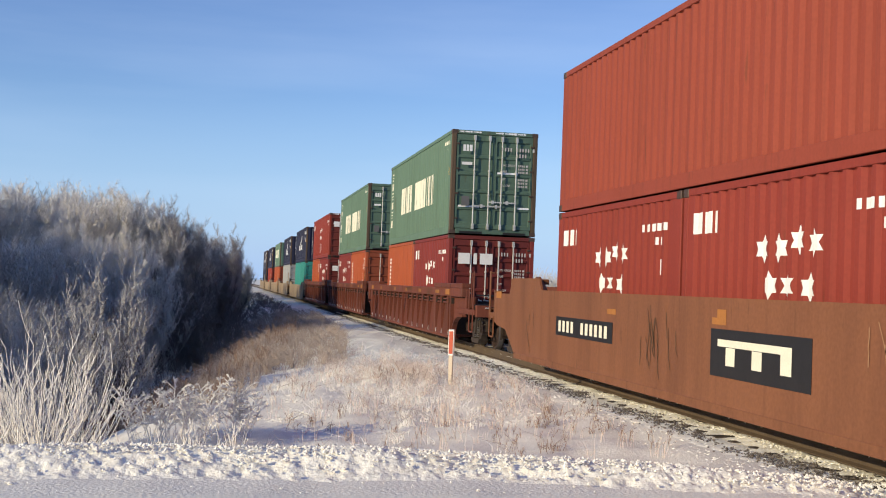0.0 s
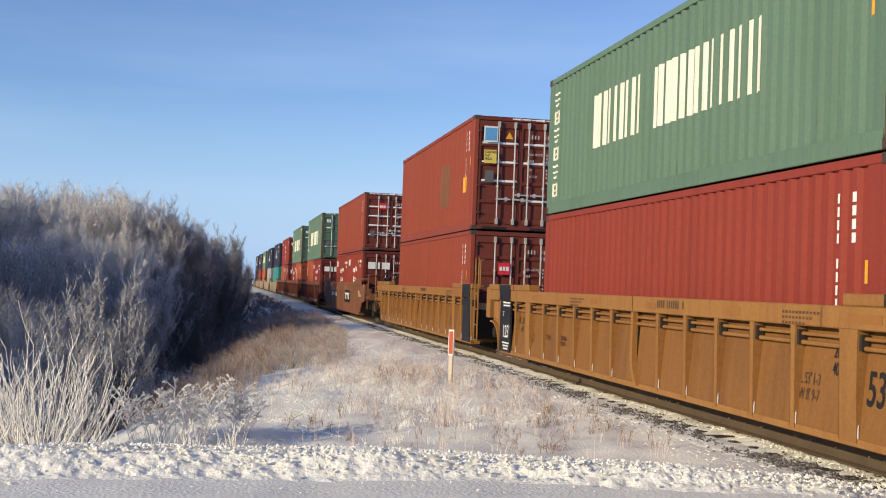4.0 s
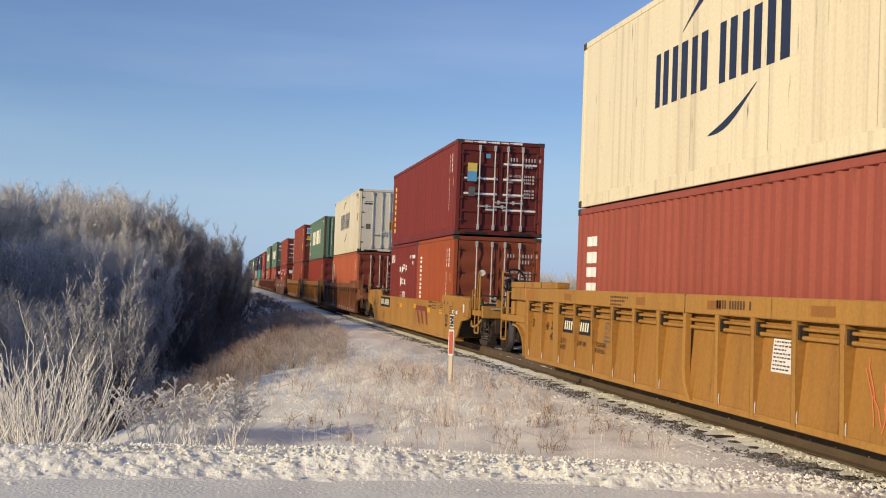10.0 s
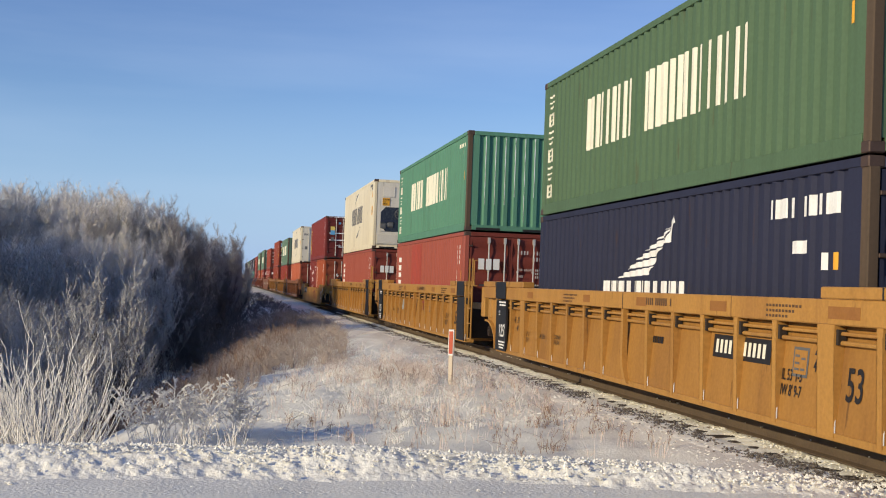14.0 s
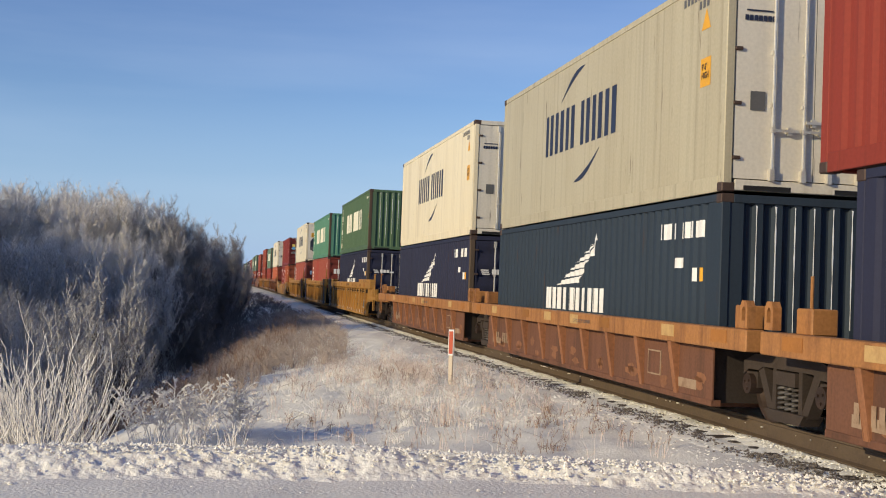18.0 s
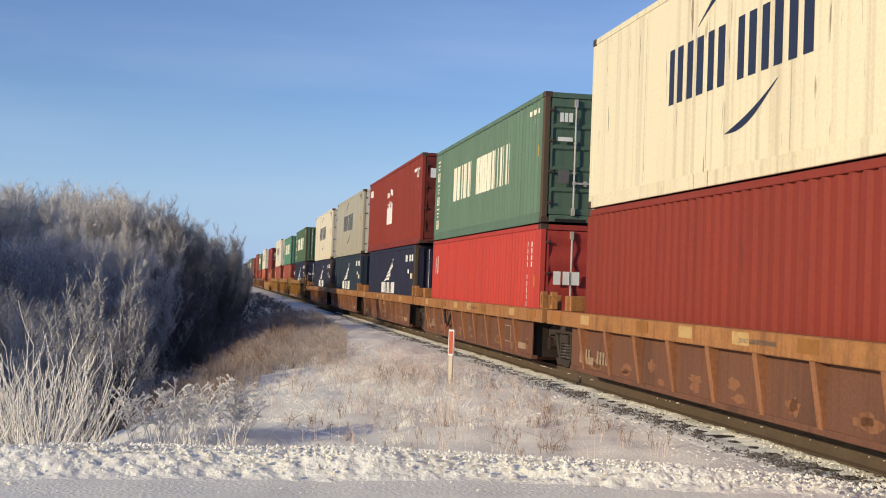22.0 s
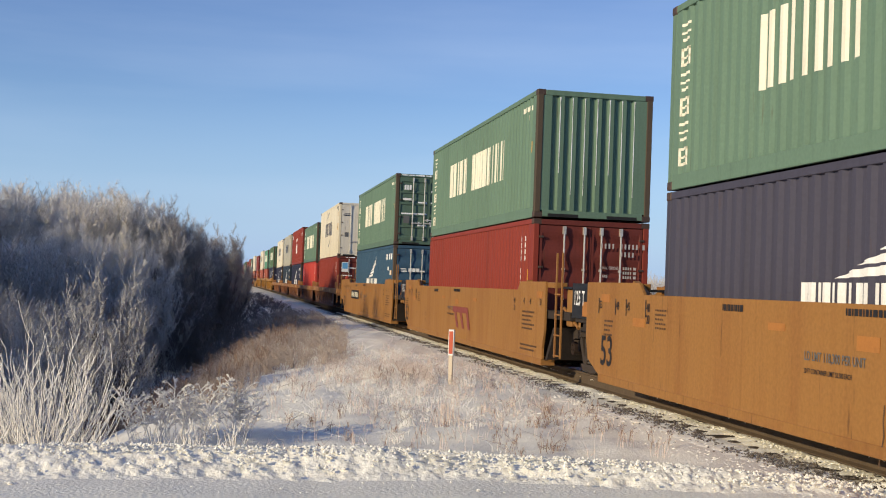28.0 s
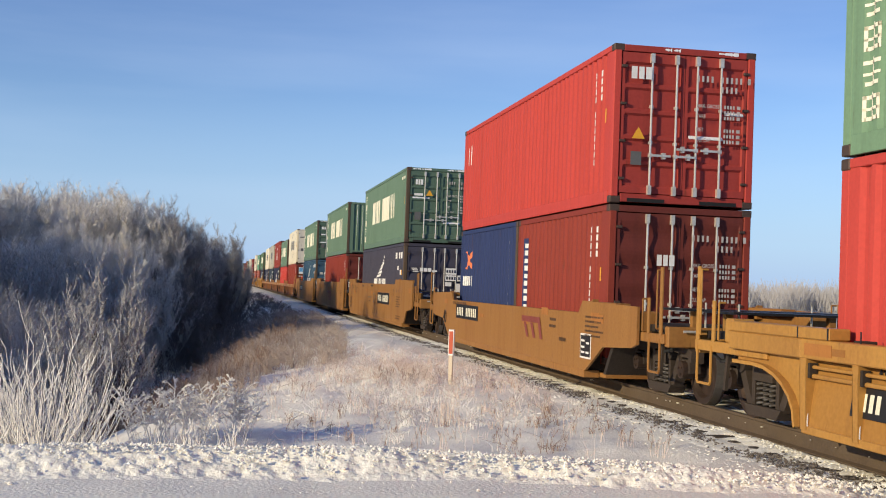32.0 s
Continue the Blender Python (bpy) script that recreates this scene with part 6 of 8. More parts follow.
# Q, R
c1 = box40("bright red container with white block logo", "bright_red", "plain", door="ledge", snow=0.1)
corner_logo(c1, 12.192, 2.591)
door_logo(c1, 12.192, "mark_white", -0.95, -0.60, 2.02, 2.22)
triangle_label(c1, 12.192, -0.80, 1.05, 0.22)
label_plate(c1, 12.192, "mark_grey", -0.92, -0.74, 0.62, 0.84)
c2 = box40("blue short container with an orange cross marking", "royal_navy", "", L=S20)
decal(c2, S20, -WIDE / 2 + 0.012, "side", [[(0.62, 1.63), (0.78, 1.58), (1.45, 2.02), (1.30, 2.07)]], "mark_orange", "cross_marking", 0.004)
decal(c2, S20, -WIDE / 2 + 0.012, "side", [[(0.62, 2.05), (0.78, 2.07), (1.45, 1.63), (1.32, 1.58)]], "mark_orange", "cross_marking", 0.006)
decal(c2, S20, -WIDE / 2 + 0.012, "side", block_word(0.35, 1.19, 0.24, [0.2, 0.1, 0.22, 0.2, 0.2], 0.05) + [[q] for q in row_marks(5.2, 0.5, 1, 0.06, 1.7)], "mark_white", "brand_marking")
c3 = box40("dark red short container with white upright marking", "brown_red", "plain", L=S20, door="wave")
decal(c3, S20, -WIDE / 2 + 0.012, "side", [rect(0.40, 0.86, 0.15, 2.2)], "royal_navy", "marking_plate", 0.0025, "blue painted band")
upright_word(c3, S20, 2.591, "mark_white", 6, size=0.24)
door_logo(c3, S20, "mark_white", -0.42, -0.12, 1.62, 1.80)
stack(U["Q"], [c2, c3], c1)
c1 = box40("pale green container with cream block markings", "pale_green", "blocks")
c2 = box40("bright red corrugated container", "bright_red", "plain", door="wave")
stack(U["R"], [c2], c1)

# wagons, from the head of the train back
w = {}
for k in "rs":
    w[k] = smooth_wagon("grey-brown plate-sided well wagon", "grey_body", 10.0, 10.0, "joint", "joint")
w["t"] = smooth_wagon("grey-tan plate-sided well wagon", "grey_body", 10.2, 10.25, "joint", "joint")
w["u"] = smooth_wagon("grey-tan plate-sided well wagon", "grey_body", 10.25, 10.4, "joint", "joint")
w["v"] = smooth_wagon("grey-tan plate-sided well wagon with curved ends", "grey_body", 10.4, 9.9, "joint", "end")
w["w"] = ribbed_wagon("dark brown ribbed well wagon", "brown_body", 9.7, 9.5, "joint", "joint", False)
w["x"] = ribbed_wagon("dark brown ribbed well wagon", "brown_body", 9.5, 9.65, "joint", "joint", False)
w["y"] = ribbed_wagon("dark brown ribbed well wagon", "brown_body", 9.65, 10.9, "joint", "end", False)
w["A"] = smooth_wagon("weathered tan plate-sided well wagon with graffiti scrawls", "dull_tan_body", 10.85, 10.85, "end", "end", True, mid=1.46, top=1.68, notch=0.28)
w["B"] = ribbed_wagon("weathered tan ribbed well wagon with hand brake", "tan_body", 10.9, 9.65, "end", "joint", True, True, mid=0.5)
w["C"] = ribbed_wagon("weathered tan ribbed well wagon", "tan_body", 9.65, 9.6, "joint", "joint", mid=0.15)
w["D"] = ribbed_wagon("stained tan ribbed well wagon", "dull_tan_body", 9.6, 10.9, "joint", "end", mid=0.0)
w["E"] = smooth_wagon("yellow plate-sided well wagon with plum block marking", "yellow_body", 10.85, 10.85, "end", "end", True, mid=1.04, top=1.24, patch=0.48)
w["F"] = ribbed_wagon("bright yellow ribbed well wagon with stirrup steps", "yellow_body", 10.9, 9.72, "end", "joint", True, mid=0.32, lo=1.25, hi=1.49)
w["G"] = ribbed_wagon("bright yellow ribbed well wagon with black panels", "yellow_body", 9.72, 9.82, "joint", "joint", mid=0.13, lo=1.24, hi=1.49)
w["H"] = ribbed_wagon("bright yellow ribbed well wagon", "yellow_body", 9.82, 10.95, "joint", "end", mid=0.20, lo=1.24, hi=1.49)
w["I"] = rust_wagon("rusty low well wagon with streaked orange chord", 9.35, 7.7, "end", "joint")
w["J"] = rust_wagon("rusty low well wagon with streaked orange chord", 7.7, 7.71, "joint", "joint")
w["K"] = rust_wagon("rusty low well wagon with streaked orange chord", 7.71, 7.76, "joint", "joint")
w["L"] = rust_wagon("rusty low well wagon with streaked orange chord", 7.76, 7.62, "joint", "joint")
w["M"] = rust_wagon("rusty low well wagon with red hand brake gear", 7.62, 9.35, "joint", "end")
w["N"] = smooth_wagon("tan plate-sided well wagon", "tan_body", 10.85, 9.97, "end", "joint", mid=1.455, top=1.62)
w["O"] = smooth_wagon("tan plate-sided well wagon with plum block marking", "tan_body", 9.97, 9.75, "joint", "joint", mid=1.455, top=1.62)
w["P"] = smooth_wagon("tan plate-sided well wagon with black number panel", "tan_body", 9.75, 10.95, "joint", "end", mid=1.455, top=1.62)
w["Q"] = smooth_wagon("short tan plate-sided well wagon with plum block marking", "tan_body", 9.3, 9.3, "end", "end", low=6.7, step=5.5, slant=0.75)
w["R"] = ribbed_wagon("yellow ribbed well wagon with black number panel", "yellow_body", 9.3, 9.7, "end", "joint", bf=6.3, lo=0.88, hi=1.08)
for k, thing in w.items():
    ride(thing, U[k])


def lean_marks(k, top):
    """Lays the marks of a ribbed wagon's near side on its leaning sheet."""
    turn = Matrix.Translation((-1.36, 0, top)) @ Matrix.Rotation(math.atan2(0.095, top - 0.16), 4, "Y") @ Matrix.Translation((1.36, 0, -top))
    for o in w[k].children:
        spot = o.matrix_basis @ Vector(o.bound_box[0])
        if -1.385 < spot.x < -1.355 and o.name.split(".")[0] in MARKS:
            o.matrix_basis = turn @ o.matrix_basis


MARKS = ("lettering", "label_plate", "number_plate", "number_marking", "figure_marking", "brand_marking", "paper_label", "scrawl", "paint_patch", "data_panel")


def scrawl(k, y, z, seed, n=5, mat="mark_grey", x=-1.512):
    """Loose chalk and paint scrawls."""
    rs = random.Random(seed)
    vs, fs = [], []
    for i in range(n):
        p = Vector((rs.uniform(0, 1.2), rs.uniform(0, 0.5), 0))
        d = Vector((rs.uniform(-0.05, 0.2), rs.uniform(-0.5, -0.15), 0))
        for q in range(4):
            e = p + d * 0.3 + Vector((rs.uniform(-0.04, 0.04), 0, 0))
            o = len(vs)
            vs += [p, p + Vector((0.018, 0, 0)), e + Vector((0.018, 0, 0)), e]
            fs.append((o, o + 1, o + 2, o + 3))
            p = e
    tagged(part("scrawl", sheet_mesh("scrawl", mat, vs, fs), w[k], "faint graffiti scrawl", at=Matrix.Translation((x, y, z)) @ SIDE), kind="stuff")


def trade_blocks(k, y, z, h, mat, plate=None, wide=2.1, x=-1.508):
    """A wagon's big block marking: a bar over three leaning posts; y is its middle."""
    if plate:
        part("marking_plate", box_mesh("marking_plate", plate, x - 0.003, x, y - wide * 0.6, y + wide * 0.6, z - 0.14, z + h + 0.12), w[k])
    g, lean = wide / 3, 0.0 if plate else 0.16 * wide / 2.1
    quads = [[(-wide / 2 - lean, h * 0.72), (wide / 2 - g * 0.55, h * 0.72), (wide / 2 - g * 0.55, h), (-wide / 2 - lean, h)]]
    for i in range(3):
        u = -wide / 2 + g * (i + 0.5)
        quads.append([(u - g * 0.16 + lean, 0), (u + g * 0.20 + lean, 0), (u + g * 0.20 - lean, h * (0.70 if i < 2 else 1)), (u - g * 0.16 - lean, h * (0.70 if i < 2 else 1))])
    for i, q in enumerate(quads):
        part("brand_marking", sheet_mesh("brand_marking", mat, [(u, v, 0) for u, v in q], [(0, 1, 2, 3)]), w[k], at=Matrix.Translation((x - 0.006 - 0.002 * (i == 3), y, z)) @ SIDE)


def plate_number(k, y, z, width=2.7, x=-1.508, h=0.20):
    """A black plate with ten pale figures shown as bars."""
    part("number_plate", box_mesh("number_plate", "mark_black", x - 0.003, x, y - width / 2, y + width / 2, z - h * 0.35, z + h * 1.35), w[k], "black plate with pale figures")
    g = width / 12.6
    bars(row_of_bars(4, g * 0.60, h, g * 0.40, -width / 2 + g * 0.7, 0) + row_of_bars(6, g * 0.60, h, g * 0.40, -width / 2 + g * 6.0, 0), "mark_cream", w[k], (x - 0.007, y, z), SIDE)


def panel_label(k, y0, y1, z0, z1, x=-1.508, mat="mark_black", rim="mark_white"):
    """A stencilled panel with a pale rim and two rows of small bars."""
    part("label_plate", box_mesh("label_plate", rim, x - 0.002, x + 0.002, y0 - 0.03, y1 + 0.03, z0 - 0.03, z1 + 0.03), w[k])
    part("label_plate", box_mesh("label_plate", mat, x - 0.005, x - 0.002, y0, y1, z0, z1), w[k])
    wd, hg = y1 - y0, z1 - z0
    bars([(wd * 0.08, wd * 0.45, hg * v, hg * (v + 0.1)) for v in (0.15, 0.4, 0.7)] + [(wd * 0.58, wd * 0.9, hg * v, hg * (v + 0.1)) for v in (0.15, 0.6)], "mark_white" if mat == "mark_black" else "mark_grey", w[k], (x - 0.009, y1, z0), SIDE, "figure_marking")


def small_bars(k, y, z, wide, rows, mat="stencil_brown", x=-1.512, pitch=0.075):
    """Lines of stencilling too small to read."""
    out_ = []
    for q in range(rows):
        u = 0.0
        while u < wide * (1 - 0.12 * (q % 3)):
            ln = 0.025 + 0.05 * ((q * 7 + int(u * 50)) % 5) / 4
            out_.append((u, u + ln, -pitch * q, -pitch * q + pitch * 0.42))
            u += ln + 0.02
    bars(out_, mat, w[k], (x, y, z), SIDE, "figure_marking")


trade_blocks("A", -3.04, 0.67, 0.30, "mark_cream", "mark_black")
plate_number("A", 3.47, 0.76, 3.1, h=0.19)
for k, y, z, q in (("A", 0.6, 0.85, 1), ("A", 0.9, 0.75, 11), ("A", 0.2, 0.7, 12), ("A", -4.9, 0.8, 2), ("A", 7.4, 0.6, 3), ("N", 1.2, 0.55, 4), ("N", -5.6, 0.45, 5), ("O", 5.0, 0.45, 6), ("P", -0.1, 0.35, 7), ("E", -1.6, 0.3, 8)):
    scrawl(k, y, z, q, mat="stencil_brown" if k != "A" or y > 0 else "stencil_pale")
trade_blocks("E", -3.10, 0.34, 0.52, "mark_plum")
trade_blocks("O", -0.6, 0.45, 0.52, "mark_plum")
trade_blocks("Q", -2.60, 0.56, 0.40, "mark_plum", wide=1.5)
trade_blocks("G", -1.13, 0.73, 0.28, "mark_plum", wide=0.85, x=-1.368)
trade_blocks("K", 0.2, 0.42, 0.40, "faded_figures", wide=2.3, x=-1.366)
plate_number("E", 5.08, 0.72, 2.36)
plate_number("Q", 3.68, 0.76, 2.6)
panel_label("E", -7.98, -7.52, 0.44, 0.71)
for y in (-7.90, -8.38):
    part("clamp", box_mesh("clamp", "mark_white", -1.53, -1.505, y - 0.06, y + 0.06, 0.77, 0.86, 0.01), w["E"], "white cast bracket")
part("handle", box_mesh("handle", "box_grey", -1.54, -1.52, -8.32, -7.96, 0.785, 0.845, 0.008), w["E"])
part("end_box", box_mesh("end_box", "yellow_body", -1.535, -1.505, -9.86, -9.14, 0.74, 1.13, 0.018), w["E"], "boxed-in end stiffener")
part("label_plate", box_mesh("label_plate", "mark_white", -1.541, -1.535, -9.40, -9.26, 0.84, 1.04, 0.004), w["E"], "white paper label in a frame")
for y in (-6.62, -7.42):
    part("seam", box_mesh("seam", "yellow_body", -1.513, -1.504, y - 0.012, y + 0.012, 0.24, 0.98, 0.003), w["E"])
pipe = bmesh.new()
add_path(pipe, [(-1.42, -9.80, 0.66), (-1.46, -10.0, 0.55), (-1.47, -10.45, 0.54), (-1.46, -10.75, 0.62), (-1.44, -10.95, 0.72)], 0.028, 8)
part("air_pipe", finish(pipe, "air_pipe", "yellow_body", True), w["E"], "bent steel air pipe")
panel_label("Q", -6.21, -5.70, 0.42, 0.76)
small_bars("Q", -3.76, 0.93, 0.4, 2, pitch=0.12)
small_bars("Q", -4.4, 0.60, 0.4, 1, pitch=0.15)
small_bars("Q", -5.9, 1.05, 0.9, 5)
small_bars("E", -4.15, 0.98, 0.5, 2, pitch=0.12)
small_bars("E", -4.75, 0.98, 0.8, 3)
small_bars("E", -5.95, 1.0, 0.45, 5, pitch=0.06)
small_bars("E", -7.3, 0.93, 0.5, 4, pitch=0.06)
for k, y, z in (("E", -4.2, 0.70), ("E", -6.1, 0.72), ("E", 1.2, 0.72), ("E", -1.7, 0.76), ("Q", -6.6, 0.98), ("Q", -3.4, 1.02)):
    part("colour_patch", box_mesh("colour_patch", "mark_amber" if k == "E" else "orange_patch", -1.5105, -1.5065, y - 0.22, y + 0.22, z, z + 0.13), w[k], "faded orange reflector patch")
for y, t in ((-5.76, "40\n20"), (-6.55, "45"), (-7.05, "48"), (-7.74, "53")):
    words(t, 0.15, "mark_black", w["E"], (-1.512, y, 0.98), SIDE, squeeze=0.7)
    words(t, 0.17, "mark_black", w["A"], (-1.512, y - 0.15, 1.26), SIDE, squeeze=0.7)
part("colour_patch", box_mesh("colour_patch", "pale_patch", -1.511, -1.507, -8.1, -7.5, 0.98, 1.12), w["A"], "pale square of fresh paint")
part("colour_patch", box_mesh("colour_patch", "orange_patch", -1.511, -1.507, -2.2, -1.95, 1.20, 1.32), w["A"], "orange square patch")
for y in (-7.95, -8.42):
    part("clamp", box_mesh("clamp", "mark_white", -1.53, -1.505, y - 0.05, y + 0.05, 0.86, 0.97, 0.01), w["A"], "white cast bracket")
part("handle", box_mesh("handle", "box_grey", -1.54, -1.52, -8.40, -7.97, 0.885, 0.945, 0.008), w["A"])
# ribbed wagons: paper, paint scrawl, plates
part("paper_label", box_mesh("paper_label", "mark_white", -1.366, -1.361, -2.45, -1.97, 0.68, 1.04), w["F"], "white paper label with fine print")
small_bars("F", -2.0, 1.00, 0.40, 8, x=-1.369, pitch=0.042)
scrawl("F", -3.75, 0.62, 21, 9, "mark_orange", x=-1.368)
part("paint_patch", box_mesh("paint_patch", "box_grey", -1.365, -1.361, 2.68, 3.10, 0.64, 0.98), w["G"], "pale grey repainted square")
plate_number("F", 5.35, 0.80, 1.6, x=-1.366, h=0.15)
plate_number("H", -3.70, 0.80, 1.55, x=-1.366, h=0.16)
small_bars("H", -0.67, 0.80, 0.5, 1, "mark_black", -1.368, 0.22)
for k, y, z in (("H", -5.30, 0.70), ("G", -2.48, 0.74), ("F", 3.55, 0.72)):
    panel_label(k, y, y + 0.27, z, z + 0.25, -1.364, "yellow_panel", "mark_grey")
for k in "FH":
    panel_label(k, -7.36, -6.96, 0.46, 0.72, -1.366, "mark_grey", "mark_white")
for k in "DB":
    part("paint_patch", box_mesh("paint_patch", "mark_grey", -1.365, -1.361, 5.95, 6.30, 0.80, 0.98), w[k], "dark painted-out square")
part("paint_patch", box_mesh("paint_patch", "mark_grey", -1.365, -1.361, -4.9, -3.5, 0.80, 1.00), w["D"], "dark painted-out band")
# hand brakes on the rusty end wagon and the plate-sided one behind it
for k, x, y, z, m, tint in (("M", -0.80, -6.87, 1.70, "rust_body", "brake_red"), ("N", -0.72, 8.52, 2.03, "tan_body", "tan_body")):
    wheel = bmesh.new()
    add_torus(wheel, (0, 0, 0), (0.25, 1, 0), 0.26, 0.022, 24, 6)
    for q in range(6):
        add_tube(wheel, (0, 0, 0), (0.26 * math.cos(math.pi * q / 3), -0.06 * math.cos(math.pi * q / 3), 0.26 * math.sin(math.pi * q / 3)), 0.014)
    add_tube(wheel, (0, -0.03, 0), (0, 0.03, 0), 0.05, seg=10)
    part("brake_wheel", finish(wheel, "brake_wheel", m, True), w[k], "spoked hand brake wheel", at=(x, y, z))
    part("brake_housing", box_mesh("brake_housing", tint, -0.09, 0.09, -0.36, -0.12, -0.26, 0.10, 0.06), w[k], "red brake housing" if k == "M" else "", at=(x + 0.05, y, z))
    part("brake_stand", box_mesh("brake_stand", m, -0.05, 0.05, -0.32, -0.22, -0.95, -0.25, 0.01), w[k], at=(x + 0.05, y, z))
part("brake_lever", finish_tube("brake_lever", "brake_red", (-0.75, -7.15, 1.60), (-0.85, -7.25, 1.05), 0.035), w["M"], "red brake lever")
tank = bmesh.new()
add_tube(tank, (-0.98, 7.34, 1.84), (-0.55, 7.34, 1.84), 0.21, seg=18)
bevelled(tank, 0.03)
part("air_tank", finish(tank, "air_tank", "tan_body"), w["N"], "round yellow air tank")
part("rail", cached("gear_rail", lambda: finish_tube("rail", "mark_black", (-1.1, 7.75, 1.62), (-1.1, 7.75, 2.2), 0.02)), w["N"])
# the black hose looped along a rusty side
hose = bmesh.new()
add_path(hose, [(0, 2.68, 0.84), (-0.01, 2.55, 0.72), (-0.02, 2.36, 0.52), (-0.02, 2.18, 0.43), (-0.02, 2.02, 0.47), (-0.01, 1.86, 0.62), (0, 1.76, 0.78)], 0.032, 8)
part("hose", finish(hose, "hose", "hose_black", True), w["L"], "looped black hose", at=(-1.44, 0, 0))
part("hose_clip", box_mesh("hose_clip", "brake_red", -1.50, -1.42, 2.13, 2.22, 0.41, 0.48, 0.01), w["L"], "red clip")
words("40", 0.46, "mark_black", w["Q"], (-1.512, 6.72, 0.52), SIDE, squeeze=0.95)
words("52,900 LBS. MAX. GROSS WT. FOR 20 FT. CONTAINERS", 0.09, "mark_black", w["Q"], (-1.512, 5.45, 1.03), SIDE, squeeze=0.78)
plate_number("N", 3.6, 0.83, 2.95, h=0.22)
plate_number("P", -3.26, 0.81, 3.15, h=0.24)
plate_number("R", 4.65, 0.45, 1.5, x=-1.375, h=0.17)
words("B", 0.30, "mark_black", w["N"], (-1.512, 1.55, 0.84), SIDE)
words("A", 0.38, "mark_black", w["P"], (-1.512, -1.0, 0.78), SIDE)
for k, y in (("P", -0.62), ("N", 0.95)):
    panel_label(k, y, y + 0.22, 0.78, 1.06, mat="tan_body", rim="mark_grey")
for k in "NOP":
    small_bars(k, 0.56, 1.34, 0.75, 1, "mark_black", pitch=0.16)
    small_bars(k, 3.4, 1.31, 0.5, 1, "mark_black", pitch=0.18)
    part("colour_patch", box_mesh("colour_patch", "orange_patch", -1.511, -1.507, -0.05, 0.35, 1.02, 1.16), w[k], "faded orange patch")
for k, y in (("N", 8.33), ("O", 8.60), ("P", 7.97)):
    words("53", 0.64, "mark_black", w[k], (-1.512, y - (0.0 if k == "P" else 0.08), 0.36), SIDE, squeeze=0.92)
    for d, t in ((0.10, "53"), (-0.70, "48"), (-1.18, "45"), (-2.0, "40\n20")):
        words(t, 0.17, "mark_black", w[k], (-1.512, y + d, 1.22), SIDE, squeeze=0.75)
        bars([(-0.05, -0.02, -0.08, 0.16)], "mark_black", w[k], (-1.512, y + d, 1.22), SIDE, "figure_marking")
    part("colour_patch", box_mesh("colour_patch", "orange_patch", -1.511, -1.507, y - 1.95, y - 1.45, 1.00, 1.12), w[k], "faded orange patch")
    small_bars(k, y - 2.35, 1.24, 0.4, 5, pitch=0.06)
    small_bars(k, y - 0.15, 1.02, 0.4, 4, pitch=0.07)
for k in "NOP":
    words("LD LMT 118,300 PER UNIT", 0.13, "mark_grey", w[k], (-1.512, 0.4 if k == "N" else 1.36, 0.87), SIDE)
    words("20 FT CONTAINER LIMIT 52,500 EACH", 0.07, "mark_black", w[k], (-1.512, 0.4 if k == "N" else 1.36, 0.74), SIDE)
for k in "NOP":
    for y, t in ((-5.85, "40\n20"), (-6.62, "45"), (-7.10, "48"), (-7.86, "53")):
        words(t, 0.15, "mark_black", w[k], (-1.512, y, 1.19), SIDE, squeeze=0.7)
    small_bars(k, -6.55, 1.02, 0.9, 5, pitch=0.08)
    small_bars(k, -6.45, 0.38, 1.2, 2, pitch=0.08)
words("53", 0.44, "mark_black", w["E"], (-1.514, -6.82, 0.42), SIDE, squeeze=0.7)
for k in "BCDFGHR":
    words("53", 0.46, "mark_black", w[k], (-1.368, -6.12, 0.52), SIDE, squeeze=0.72)
    words("48", 0.17, "mark_black", w[k], (-1.368, -6.95, 0.96), SIDE, squeeze=0.7)
    words("20\n40", 0.18, "mark_black", w[k], (-1.368, -5.45, 0.92), SIDE, squeeze=0.7)
    words("IL 53' 1-3\nIW 8' 9-7", 0.17, "mark_black" if k in "FGHR" else "stencil_brown", w[k], (-1.368, -4.78, 0.62), SIDE, squeeze=0.7)
    top_y = 6.0 if k == "R" else 8.15
    if k == "F":
        for t, y, z in (("53", 8.24, 0.76), ("45", 7.24, 0.74), ("20\n40", 6.90, 0.76)):
            words(t, 0.20, "mark_black", w[k], (-1.373, y, z), SIDE, squeeze=0.7)
    else:
        words("45", 0.17, "mark_black", w[k], (-1.373, top_y - 1.00, 0.78), SIDE, squeeze=0.7)
        words("20\n40", 0.17, "mark_black", w[k], (-1.373, top_y - 1.26, 0.78), SIDE, squeeze=0.7)
    words("IL 53' 1-3\nIW 8' 9-7", 0.12, "mark_black", w[k], (-1.373, top_y - 1.96, 0.56), SIDE, squeeze=0.72)
    words("LD LMT 118501", 0.115, "mark_black", w[k], (-1.373, top_y - 2.92, 0.56), SIDE, squeeze=0.66)
    words("20 FT CONTAINER\nLIMIT 67500 EACH", 0.10, "mark_black", w[k], (-1.373, top_y - 3.88, 0.60), SIDE, squeeze=0.66)
